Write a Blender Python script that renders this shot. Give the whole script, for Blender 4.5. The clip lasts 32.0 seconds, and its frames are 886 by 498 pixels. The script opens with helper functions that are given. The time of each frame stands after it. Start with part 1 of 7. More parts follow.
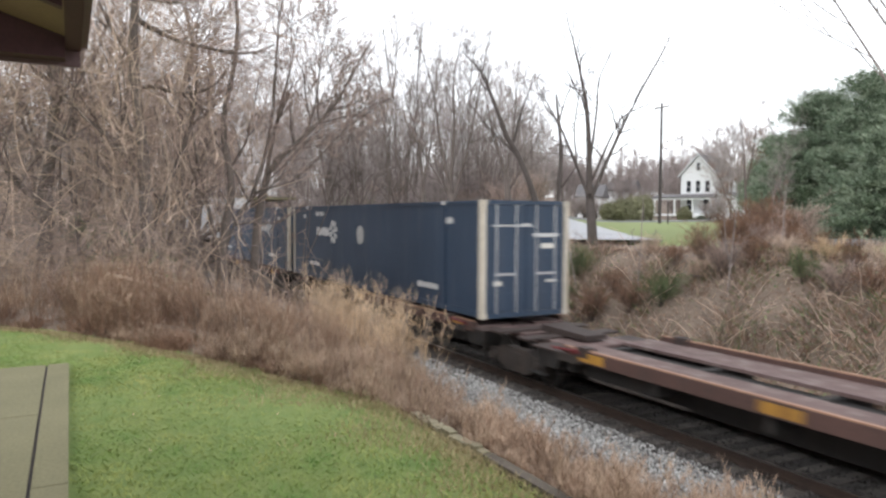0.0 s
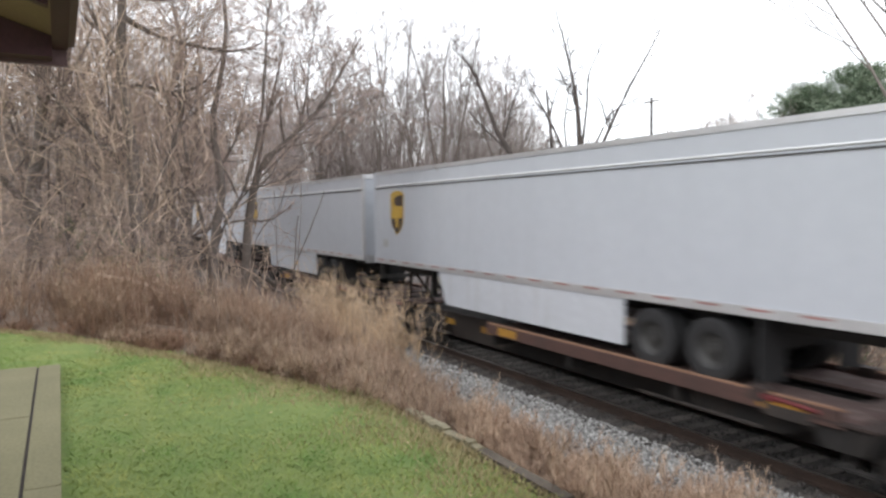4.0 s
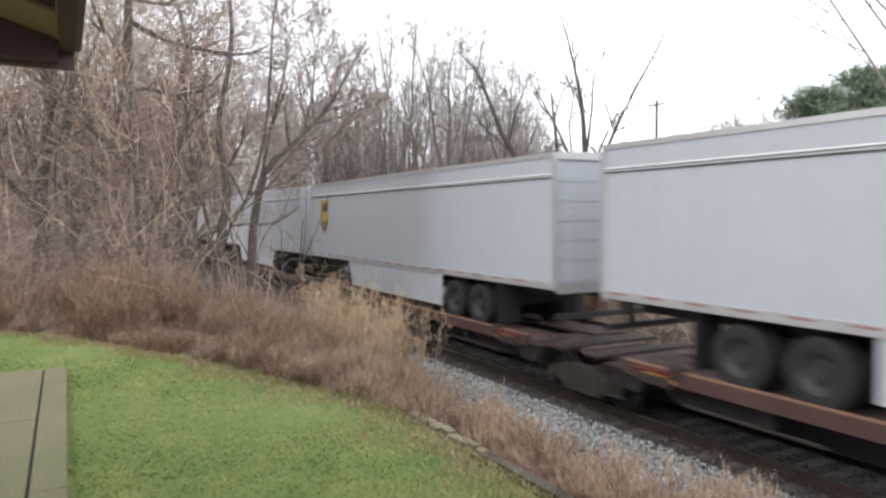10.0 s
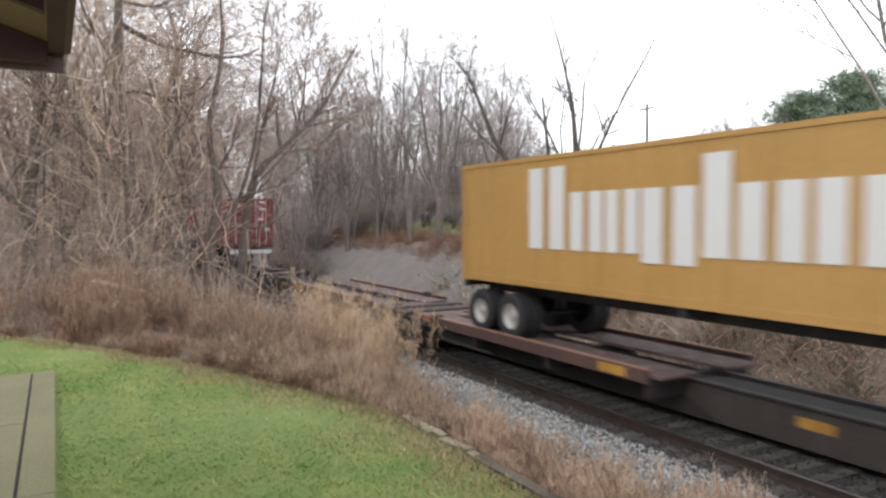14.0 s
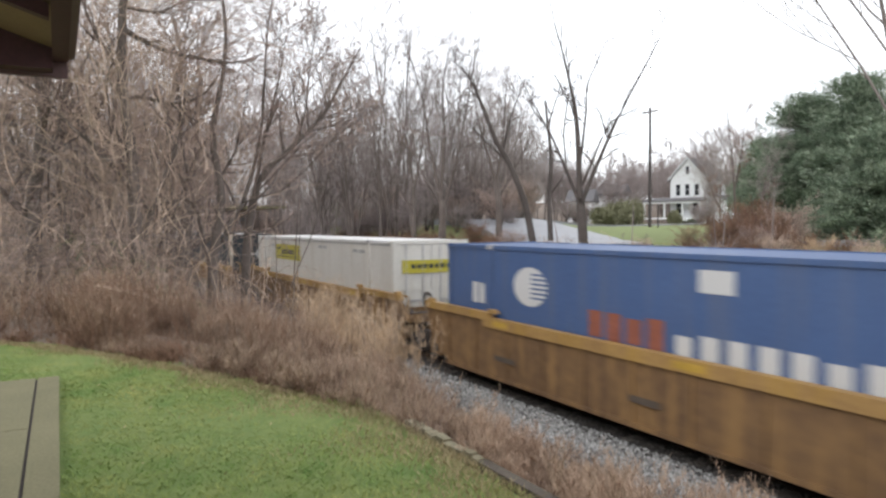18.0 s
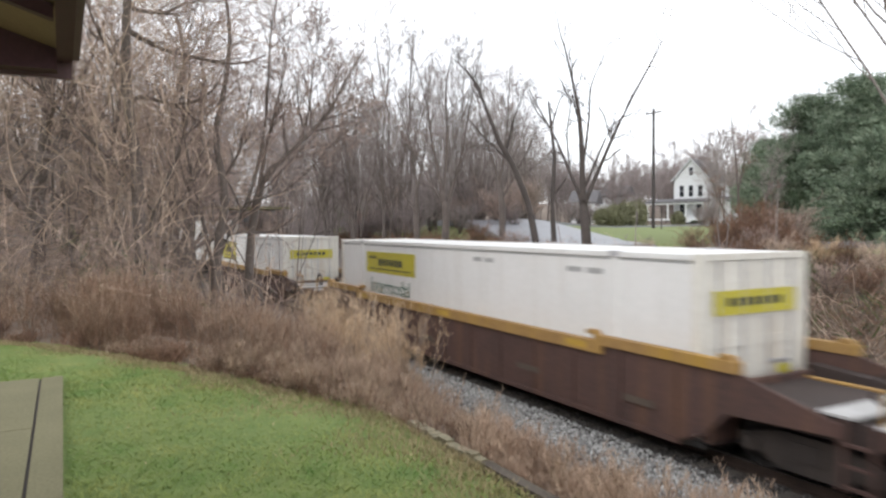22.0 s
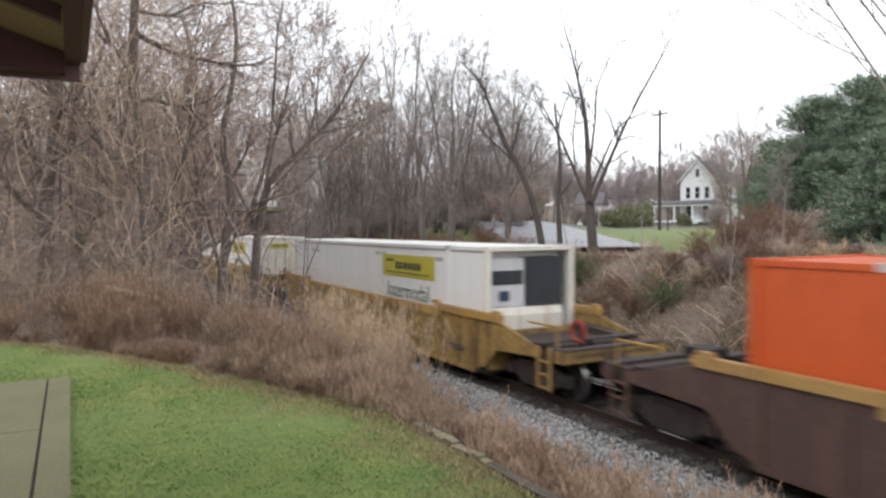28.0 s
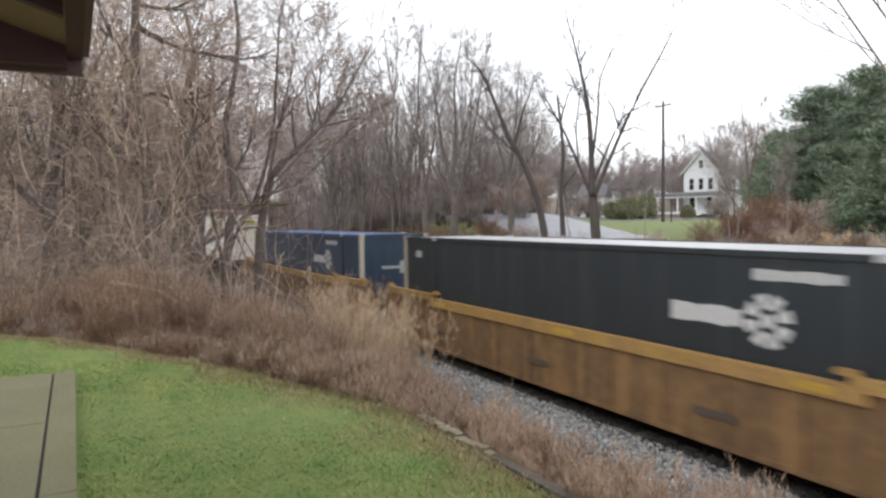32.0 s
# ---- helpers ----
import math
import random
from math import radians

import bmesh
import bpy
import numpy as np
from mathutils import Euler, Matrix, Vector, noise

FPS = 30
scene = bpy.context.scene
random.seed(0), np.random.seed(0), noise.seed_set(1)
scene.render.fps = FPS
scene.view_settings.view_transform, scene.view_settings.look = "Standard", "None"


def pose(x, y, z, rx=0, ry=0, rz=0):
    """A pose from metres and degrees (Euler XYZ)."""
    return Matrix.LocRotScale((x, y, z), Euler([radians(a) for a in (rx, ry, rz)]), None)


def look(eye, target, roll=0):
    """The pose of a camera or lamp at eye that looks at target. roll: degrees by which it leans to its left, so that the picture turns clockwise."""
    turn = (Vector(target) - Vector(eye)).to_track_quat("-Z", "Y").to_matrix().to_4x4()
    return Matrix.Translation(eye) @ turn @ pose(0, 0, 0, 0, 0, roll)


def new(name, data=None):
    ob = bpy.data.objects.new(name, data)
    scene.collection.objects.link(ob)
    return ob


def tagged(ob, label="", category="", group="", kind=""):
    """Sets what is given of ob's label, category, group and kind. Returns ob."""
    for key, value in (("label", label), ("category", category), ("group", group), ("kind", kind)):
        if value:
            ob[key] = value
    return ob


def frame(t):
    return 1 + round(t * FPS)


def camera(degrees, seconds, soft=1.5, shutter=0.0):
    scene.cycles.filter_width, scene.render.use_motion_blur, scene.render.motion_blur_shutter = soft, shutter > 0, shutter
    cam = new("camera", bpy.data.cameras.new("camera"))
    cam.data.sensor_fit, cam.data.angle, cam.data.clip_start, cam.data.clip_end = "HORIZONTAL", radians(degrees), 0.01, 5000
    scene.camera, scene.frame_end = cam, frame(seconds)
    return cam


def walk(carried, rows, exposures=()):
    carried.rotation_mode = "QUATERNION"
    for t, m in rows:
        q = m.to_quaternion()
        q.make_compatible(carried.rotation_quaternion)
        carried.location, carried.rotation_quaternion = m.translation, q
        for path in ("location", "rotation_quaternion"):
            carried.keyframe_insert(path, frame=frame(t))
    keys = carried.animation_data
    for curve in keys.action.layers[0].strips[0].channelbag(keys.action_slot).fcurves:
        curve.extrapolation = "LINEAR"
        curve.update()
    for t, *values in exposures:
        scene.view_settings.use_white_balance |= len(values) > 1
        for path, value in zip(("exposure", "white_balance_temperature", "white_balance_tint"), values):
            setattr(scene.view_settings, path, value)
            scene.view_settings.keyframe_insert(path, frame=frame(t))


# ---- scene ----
# World: x runs along the track in the train's direction, y away from the camera, z up, rail tops at z = 0.
cam = camera(64.09, 32.0, soft=2.55, shutter=0.33)
EYE = Vector((0.0, -10.05, 3.68))
# seconds, heading from +y, tilt and lean in degrees: a camera held by hand on one spot
PATH = [
    (0, -62.19, -2.54, 0.33),
    (0.5, -62.19, -2.57, 0.21),
    (1, -62.25, -2.56, 0.15),
    (1.5, -62.10, -2.60, 0.19),
    (2, -62.06, -2.59, -0.55),
    (2.5, -61.97, -2.65, -0.56),
    (3, -61.90, -2.68, -0.44),
    (3.5, -61.66, -2.74, -0.34),
    (5.5, -61.44, -2.91, -0.25),
    (6, -61.47, -2.93, -0.18),
    (6.5, -61.52, -2.92, -0.36),
    (7, -61.53, -2.93, -0.38),
    (7.5, -61.50, -2.93, -0.51),
    (8, -61.53, -2.85, -0.39),
    (8.5, -61.60, -2.79, -0.19),
    (9, -61.72, -2.70, -0.25),
    (9.5, -61.90, -2.62, -0.22),
    (10, -61.93, -2.59, -0.28),
    (10.5, -61.94, -2.54, -0.26),
    (11, -61.91, -2.54, 0.08),
    (11.5, -61.85, -2.53, 0.19),
    (12, -61.80, -2.49, 0.10),
    (12.5, -61.75, -2.45, 0.19),
    (13, -61.54, -2.41, 0.16),
    (13.5, -61.47, -2.36, 0.01),
    (14, -61.23, -2.32, -0.24),
    (14.5, -61.15, -2.34, -0.67),
    (16.5, -61.63, -2.11, -0.53),
    (17, -61.55, -2.09, -0.56),
    (17.5, -61.50, -2.04, -0.47),
    (18, -61.50, -2.00, -0.45),
    (18.5, -61.49, -1.99, -0.59),
    (19, -61.48, -1.94, -0.34),
    (19.5, -61.47, -1.97, -0.43),
    (20, -61.54, -2.01, -0.26),
    (20.5, -61.60, -1.98, -0.22),
    (21, -61.61, -1.94, -0.28),
    (21.5, -61.63, -1.89, -0.45),
    (22, -61.75, -1.93, -0.37),
    (22.5, -61.88, -2.02, -0.53),
    (23, -61.94, -2.19, -0.59),
    (23.5, -61.95, -2.22, -0.50),
    (24, -62.02, -2.20, -0.40),
    (24.5, -62.08, -2.17, -0.16),
    (25, -62.02, -2.04, 0.02),
    (25.5, -62.09, -2.03, -0.23),
    (27.5, -62.16, -1.80, -0.38),
    (28, -62.22, -1.79, -0.36),
    (28.5, -62.33, -1.80, -0.11),
    (29, -62.34, -1.90, -0.36),
    (29.5, -62.35, -2.04, -0.44),
    (30, -62.33, -2.14, -0.49),
    (30.5, -62.32, -2.22, -0.36),
    (31, -62.30, -2.27, -0.64),
    (31.5, -62.39, -2.30, -0.45),
    (32, -62.48, -2.38, -0.62),
]


def ahead(heading, tilt):
    a, b = radians(heading), radians(tilt)
    return EYE + 10 * Vector((math.sin(a) * math.cos(b), math.cos(a) * math.cos(b), math.sin(b)))


walk(cam, [(t, look(EYE, ahead(h, p), r)) for t, h, p, r in PATH], exposures=[(0, 0.28), (11, 0.27), (14.5, 0.32), (17, 0.13), (18.5, 0.04), (20, -0.01), (21, 0.07), (24, 0.07), (25.5, 0.0), (32, -0.02)])

# ---- light: a bright, fully overcast winter sky ----
world = bpy.data.worlds.new("overcast_sky")
scene.world = world
world.use_nodes = True
wn, wl = world.node_tree.nodes, world.node_tree.links
wn.clear()
sky = wn.new("ShaderNodeTexSky")
sky.sky_type, sky.sun_disc = "NISHITA", False
sky.sun_elevation, sky.sun_rotation = radians(38), radians(150)
sky_scale = wn.new("ShaderNodeMix")
sky_scale.data_type, sky_scale.blend_type = "RGBA", "MULTIPLY"
sky_scale.inputs[0].default_value = 1.0
sky_scale.inputs[7].default_value = (0.1, 0.1, 0.1, 1)
cloud = wn.new("ShaderNodeMix")
cloud.data_type = "RGBA"
cloud.inputs[0].default_value = 0.9
cloud.inputs[7].default_value = (0.975, 0.99, 1.025, 1)
bg = wn.new("ShaderNodeBackground")
bg.inputs["Strength"].default_value = 1.5
wout = wn.new("ShaderNodeOutputWorld")
wl.new(sky.outputs[0], sky_scale.inputs[6])
wl.new(sky_scale.outputs[2], cloud.inputs[6])
wl.new(cloud.outputs[2], bg.inputs[0])
wl.new(bg.outputs[0], wout.inputs[0])
sun = new("sun", bpy.data.lights.new("sun", "SUN"))
sun.data.energy, sun.data.angle, sun.data.color = 0.7, radians(25), (1.0, 0.99, 0.97)
sun.matrix_world = look((0, 0, 60), (-14, 34, 32))

# ---- materials ----


def material(name, color, rough=0.8, metal=0.0, dark=None, scale=3.0, fine=40.0, bump=0.15, rnd=0.0, streak=None, streak_amount=0.5, depth=0.01, island=0.0):
    """A noise-varied surface: colour to dark at two scales, relief, and, with streak, runs of dirt or rust down the surface."""
    m = bpy.data.materials.new(name)
    m.use_nodes = True
    n, l = m.node_tree.nodes, m.node_tree.links
    b = n["Principled BSDF"]
    b.inputs["Roughness"].default_value, b.inputs["Metallic"].default_value = rough, metal
    co = n.new("ShaderNodeTexCoord")
    big, small = n.new("ShaderNodeTexNoise"), n.new("ShaderNodeTexNoise")
    big.inputs["Scale"].default_value, small.inputs["Scale"].default_value = scale, fine
    big.inputs["Detail"].default_value, small.inputs["Detail"].default_value = 4, 3
    l.new(co.outputs["Object"], big.inputs["Vector"])
    l.new(co.outputs["Object"], small.inputs["Vector"])
    d = dark or tuple(c * 0.6 for c in color)
    ramp = n.new("ShaderNodeValToRGB")
    ramp.color_ramp.elements[0].position, ramp.color_ramp.elements[1].position = 0.32, 0.68
    ramp.color_ramp.elements[0].color, ramp.color_ramp.elements[1].color = (*d, 1), (*color, 1)
    add = n.new("ShaderNodeMath")
    add.operation = "MULTIPLY_ADD"
    add.inputs[1].default_value = 0.55
    l.new(small.outputs["Fac"], add.inputs[0])
    half = n.new("ShaderNodeMath")
    half.operation, half.inputs[1].default_value = "MULTIPLY", 0.45
    l.new(big.outputs["Fac"], half.inputs[0])
    l.new(half.outputs[0], add.inputs[2])
    l.new(add.outputs[0], ramp.inputs["Fac"])
    out = ramp.outputs["Color"]
    if streak:
        mp = n.new("ShaderNodeMapping")
        mp.inputs["Scale"].default_value = (2.2, 2.2, 0.18)
        st = n.new("ShaderNodeTexNoise")
        st.inputs["Scale"].default_value, st.inputs["Detail"].default_value = 2.0, 6
        l.new(co.outputs["Object"], mp.inputs["Vector"])
        l.new(mp.outputs["Vector"], st.inputs["Vector"])
        r2 = n.new("ShaderNodeValToRGB")
        r2.color_ramp.elements[0].position, r2.color_ramp.elements[1].position = 0.5, 0.72
        r2.color_ramp.elements[1].color = (streak_amount, streak_amount, streak_amount, 1)
        l.new(st.outputs["Fac"], r2.inputs["Fac"])
        mx = n.new("ShaderNodeMix")
        mx.data_type = "RGBA"
        l.new(r2.outputs["Color"], mx.inputs[0])
        l.new(out, mx.inputs[6])
        mx.inputs[7].default_value = (*streak, 1)
        out = mx.outputs[2]
    if rnd or island:
        src = n.new("ShaderNodeObjectInfo").outputs["Random"] if rnd else n.new("ShaderNodeNewGeometry").outputs["Random Per Island"]
        hs = n.new("ShaderNodeHueSaturation")
        mr = n.new("ShaderNodeMapRange")
        mr.inputs["To Min"].default_value, mr.inputs["To Max"].default_value = 1 - (rnd or island), 1 + (rnd or island)
        l.new(src, mr.inputs["Value"])
        l.new(mr.outputs[0], hs.inputs["Value"])
        l.new(out, hs.inputs["Color"])
        out = hs.outputs["Color"]
    l.new(out, b.inputs["Base Color"])
    if bump:
        bp = n.new("ShaderNodeBump")
        bp.inputs["Strength"].default_value, bp.inputs["Distance"].default_value = bump, depth
        l.new(small.outputs["Fac"], bp.inputs["Height"])
        l.new(bp.outputs[0], b.inputs["Normal"])
    return m


M = {
    "lawn": material("lawn_turf", (0.21, 0.25, 0.08), 0.95, dark=(0.11, 0.18, 0.046), scale=1.1, fine=7, bump=0.3, depth=0.02),
    "grass": material("grass_blade", (0.385, 0.385, 0.12), 0.8, dark=(0.105, 0.235, 0.046), scale=0.9, fine=2.4, bump=0, island=0.08),
    "soil": material("leaf_litter", (0.23, 0.175, 0.135), 0.95, dark=(0.13, 0.1, 0.078), scale=0.5, fine=9, bump=0.7, depth=0.05),
    "field": material("winter_grass", (0.2, 0.255, 0.09), 0.95, dark=(0.16, 0.17, 0.07), scale=0.12, fine=3, bump=0.4, depth=0.05),
    "ballast": material("ballast_bed", (0.22, 0.22, 0.225), 0.9, dark=(0.1, 0.1, 0.1), scale=2, fine=22, bump=0.9, depth=0.05),
    "stone": material("ballast_stone", (0.39, 0.385, 0.375), 0.85, dark=(0.22, 0.217, 0.21), scale=2, fine=30, bump=0.3, island=0.55),
    # inner ballast: oil, plus the shade under the cars put into the colour
    "ballast_dark": material("oily_shaded_ballast", (0.075, 0.066, 0.06), 0.9, dark=(0.03, 0.027, 0.026), scale=1.5, fine=22, bump=0.9, depth=0.05),
    "stone_dark": material("oily_shaded_ballast_stone", (0.115, 0.105, 0.1), 0.85, dark=(0.045, 0.04, 0.038), scale=2, fine=30, bump=0.3, island=0.5),
    "grating": material("galvanised_grating", (0.62, 0.62, 0.62), 0.5, 0.2, dark=(0.4, 0.39, 0.38), scale=3, fine=30, bump=0.1),
    "kerb_dark": material("dark_wall_top", (0.13, 0.105, 0.08), 0.9, dark=(0.07, 0.055, 0.042), scale=5, fine=30, bump=0.4),
    "gravel": material("bank_gravel", (0.21, 0.18, 0.17), 0.95, dark=(0.13, 0.115, 0.11), scale=1, fine=16, bump=0.6, depth=0.04),
    # wet asphalt, its colour lightened for the white sky it reflects
    "asphalt": material("wet_sky_pale_asphalt", (0.3, 0.305, 0.33), 0.45, dark=(0.23, 0.235, 0.255), scale=0.5, fine=60, bump=0.2),
    "concrete": material("aged_concrete", (0.225, 0.207, 0.115), 0.85, dark=(0.145, 0.136, 0.072), scale=1.5, fine=40, bump=0.25),
    "cap": material("mossy_wall_cap", (0.36, 0.32, 0.22), 0.9, dark=(0.17, 0.15, 0.09), scale=4, fine=30, bump=0.4),
    "tie": material("creosote_timber", (0.13, 0.113, 0.1), 0.85, dark=(0.065, 0.055, 0.048), scale=4, fine=50, bump=0.5, rnd=0.4),
    "rail": material("rusty_rail", (0.075, 0.05, 0.04), 0.6, 0.3, dark=(0.035, 0.026, 0.023), scale=3, fine=30, bump=0.2),
    "railtop": material("worn_rail_head", (0.45, 0.43, 0.41), 0.3, 0.9, scale=3, fine=60, bump=0.05),
    # dark bark, lightened a little for haze over the far bank
    "bark": material("wet_bark", (0.12, 0.1, 0.09), 0.9, dark=(0.06, 0.05, 0.045), scale=3, fine=18, bump=0.6, depth=0.02),
    "barkmid": material("brown_bark", (0.2, 0.165, 0.145), 0.9, dark=(0.11, 0.09, 0.08), scale=2, fine=14, bump=0.5, depth=0.02),
    # bark greyed and lightened as haze on far trees; near stems share it
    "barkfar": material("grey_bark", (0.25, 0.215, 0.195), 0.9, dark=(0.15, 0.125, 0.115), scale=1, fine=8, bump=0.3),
    "twig": material("brown_twig", (0.48, 0.365, 0.315), 0.9, dark=(0.27, 0.2, 0.17), scale=1, fine=6, bump=0, island=0.5),
    "twigpale": material("pale_vine", (0.71, 0.55, 0.435), 0.9, dark=(0.42, 0.315, 0.24), scale=1, fine=6, bump=0, island=0.4),
    # greyer twig: haze over the far woods is put into its colour
    "twigfar": material("hazed_distant_twig", (0.41, 0.35, 0.335), 0.95, dark=(0.28, 0.235, 0.225), scale=0.5, fine=3, bump=0, island=0.3),
    "weedtip": material("brown_weed_tip", (0.53, 0.395, 0.285), 0.9, dark=(0.24, 0.165, 0.12), scale=1.6, fine=6, bump=0, island=0.5),
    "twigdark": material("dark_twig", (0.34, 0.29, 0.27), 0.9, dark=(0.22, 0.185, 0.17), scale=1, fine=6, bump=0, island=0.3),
    "straw": material("dry_straw", (0.72, 0.54, 0.36), 0.9, dark=(0.5, 0.36, 0.23), scale=0.6, fine=4, bump=0, island=0.3),
    "weed": material("dead_weed", (0.32, 0.19, 0.125), 0.9, dark=(0.15, 0.085, 0.058), scale=0.6, fine=4, bump=0, island=0.5),
    "weedpink": material("tan_weed_head", (0.56, 0.415, 0.3), 0.9, dark=(0.36, 0.25, 0.185), scale=1.2, fine=4, bump=0, island=0.35),
    "weedgrey": material("grey_weed", (0.49, 0.41, 0.35), 0.9, dark=(0.23, 0.185, 0.155), scale=0.6, fine=4, bump=0, island=0.35),
    "greenleaf": material("honeysuckle_leaf", (0.14, 0.18, 0.07), 0.7, dark=(0.08, 0.11, 0.045), scale=0.6, fine=4, bump=0, island=0.4),
    "hedge": material("hedge_leaf", (0.27, 0.265, 0.165), 0.8, dark=(0.16, 0.16, 0.09), scale=0.6, fine=4, bump=0, island=0.4),
    "needle": material("pine_needle", (0.165, 0.225, 0.145), 0.7, dark=(0.1, 0.14, 0.09), scale=0.5, fine=4, bump=0, island=0.45),
    # paler copy of the needles, with the light on their tops in its colour
    "needle_pale": material("lit_pine_needle_tip", (0.32, 0.375, 0.27), 0.7, dark=(0.21, 0.26, 0.185), scale=0.5, fine=4, bump=0, island=0.4),
    "white_wood": material("white_clapboard", (0.80, 0.81, 0.83), 0.6, dark=(0.70, 0.71, 0.73), scale=1, fine=10, bump=0.05),
    "shingle": material("grey_shingle", (0.17, 0.165, 0.17), 0.9, dark=(0.11, 0.105, 0.11), scale=2, fine=14, bump=0.4),
    "window": material("dark_window", (0.03, 0.033, 0.04), 0.12, scale=1, fine=3, bump=0.02),
    "fascia": material("maroon_paint", (0.14, 0.075, 0.085), 0.5, dark=(0.105, 0.058, 0.065), scale=3, fine=30, bump=0.1),
    "soffit": material("tan_soffit", (0.272, 0.168, 0.117), 0.8, dark=(0.208, 0.129, 0.0858), scale=3, fine=30, bump=0.1),
    "timber": material("dark_timber", (0.075, 0.063, 0.063), 0.8, dark=(0.045, 0.038, 0.038), scale=3, fine=30, bump=0.2),
    "eave_paint": material("dark_purple_brown_paint", (0.09, 0.0336, 0.0475), 0.7, dark=(0.0648, 0.0252, 0.035), scale=3, fine=30, bump=0.15),
    "post_cream": material("grimy_cream_paint", (0.62, 0.57, 0.48), 0.55, dark=(0.45, 0.4, 0.32), scale=1.2, fine=10, bump=0.03, streak=(0.35, 0.26, 0.17), streak_amount=0.5),
    "stained_white": material("rust_stained_white_paint", (0.78, 0.755, 0.69), 0.55, dark=(0.66, 0.63, 0.56), scale=1.2, fine=10, bump=0.03, streak=(0.4, 0.27, 0.16), streak_amount=0.45),
    "steel": material("bridge_steel", (0.33, 0.33, 0.34), 0.6, 0.2, dark=(0.22, 0.22, 0.23), scale=1, fine=12, bump=0.1),
    # the train
    "black": material("grimy_black_steel", (0.024, 0.022, 0.021), 0.8, dark=(0.012, 0.011, 0.011), scale=2, fine=25, bump=0.2, streak=(0.05, 0.036, 0.028)),
    "grime": material("oily_brown_steel", (0.05, 0.04, 0.035), 0.7, dark=(0.022, 0.018, 0.017), scale=3, fine=25, bump=0.2, streak=(0.08, 0.06, 0.05)),
    "rust": material("rusty_brown_steel", (0.06, 0.04, 0.034), 0.8, dark=(0.026, 0.019, 0.018), scale=1.2, fine=20, bump=0.2, streak=(0.045, 0.03, 0.028)),
    "maroon": material("faded_maroon_deck", (0.137, 0.0875, 0.0816), 0.85, dark=(0.0828, 0.0525, 0.049), scale=1, fine=14, bump=0.2, streak=(0.28, 0.24, 0.22)),
    "yellow": material("weathered_yellow_paint", (0.50, 0.27, 0.035), 0.65, dark=(0.30, 0.15, 0.03), scale=1.2, fine=18, bump=0.1, streak=(0.16, 0.075, 0.025), streak_amount=0.8),
    "deck_pale": material("worn_pale_deck", (0.47, 0.4, 0.32), 0.8, dark=(0.26, 0.2, 0.16), scale=1.4, fine=12, bump=0.15, streak=(0.2, 0.13, 0.1), streak_amount=0.6),
    "sill_red": material("red_oxide_sill", (0.105, 0.055, 0.045), 0.75, dark=(0.055, 0.032, 0.028), scale=1.2, fine=14, bump=0.1, streak=(0.06, 0.04, 0.035), streak_amount=0.6),
    "sill_edge_rust": material("pale_sill_edge", (0.33, 0.19, 0.12), 0.75, dark=(0.2, 0.11, 0.07), scale=1.2, fine=14, bump=0.1),
    "dirty_sill": material("dirty_yellow_sill", (0.24, 0.135, 0.05), 0.7, dark=(0.1, 0.058, 0.03), scale=0.9, fine=9, bump=0.1, streak=(0.4, 0.22, 0.05), streak_amount=0.5),
    "tan": material("dirty_ochre_paint", (0.44, 0.285, 0.085), 0.7, dark=(0.17, 0.1, 0.04), scale=1.6, fine=9, bump=0.1, streak=(0.1, 0.055, 0.03), streak_amount=0.85),
    "brownwell": material("dirty_oxide_paint", (0.115, 0.062, 0.05), 0.75, dark=(0.055, 0.034, 0.031), scale=0.9, fine=16, bump=0.1, streak=(0.19, 0.095, 0.05), streak_amount=0.5),
    "orangewell": material("rust_stained_orange_paint", (0.24, 0.14, 0.06), 0.75, dark=(0.11, 0.063, 0.036), scale=0.6, fine=5, bump=0.1, streak=(0.38, 0.22, 0.08), streak_amount=0.7),
    "bright_yellow": material("bright_yellow_panel", (0.56, 0.49, 0.05), 0.5, dark=(0.47, 0.41, 0.05), scale=2, fine=20, bump=0.02),
    "trailer": material("silver_grey_panel", (0.49, 0.515, 0.56), 0.4, dark=(0.45, 0.475, 0.52), scale=0.35, fine=5, bump=0.02, streak=(0.42, 0.44, 0.475), streak_amount=0.25),
    "alu": material("aluminium_trim", (0.62, 0.62, 0.63), 0.4, 0.5, dark=(0.48, 0.48, 0.49), scale=2, fine=20, bump=0.03),
    "trailer_white": material("white_trailer_panel", (0.68, 0.69, 0.70), 0.5, dark=(0.58, 0.59, 0.60), scale=0.8, fine=9, bump=0.03, streak=(0.45, 0.44, 0.42), streak_amount=0.4),
    "skirt": material("pale_skirt_panel", (0.55, 0.575, 0.62), 0.55, dark=(0.48, 0.5, 0.54), scale=0.8, fine=9, bump=0.03, streak=(0.4, 0.4, 0.4), streak_amount=0.35),
    "red_tape": material("red_reflector", (0.42, 0.23, 0.22), 0.5, scale=2, fine=20, bump=0),
    "tyre": material("black_rubber", (0.026, 0.026, 0.028), 0.85, dark=(0.016, 0.016, 0.017), scale=5, fine=40, bump=0.2),
    "rim": material("white_steel_rim", (0.55, 0.55, 0.54), 0.5, 0.2, dark=(0.28, 0.27, 0.25), scale=5, fine=30, bump=0.05),
    "rim_dark": material("dirty_dark_rim", (0.07, 0.068, 0.066), 0.6, 0.2, dark=(0.03, 0.03, 0.03), scale=5, fine=30, bump=0.05),
    "shield_yellow": material("golden_emblem", (0.58, 0.37, 0.06), 0.5, scale=2, fine=20, bump=0),
    "shield_brown": material("brown_emblem", (0.06, 0.035, 0.028), 0.5, scale=2, fine=20, bump=0),
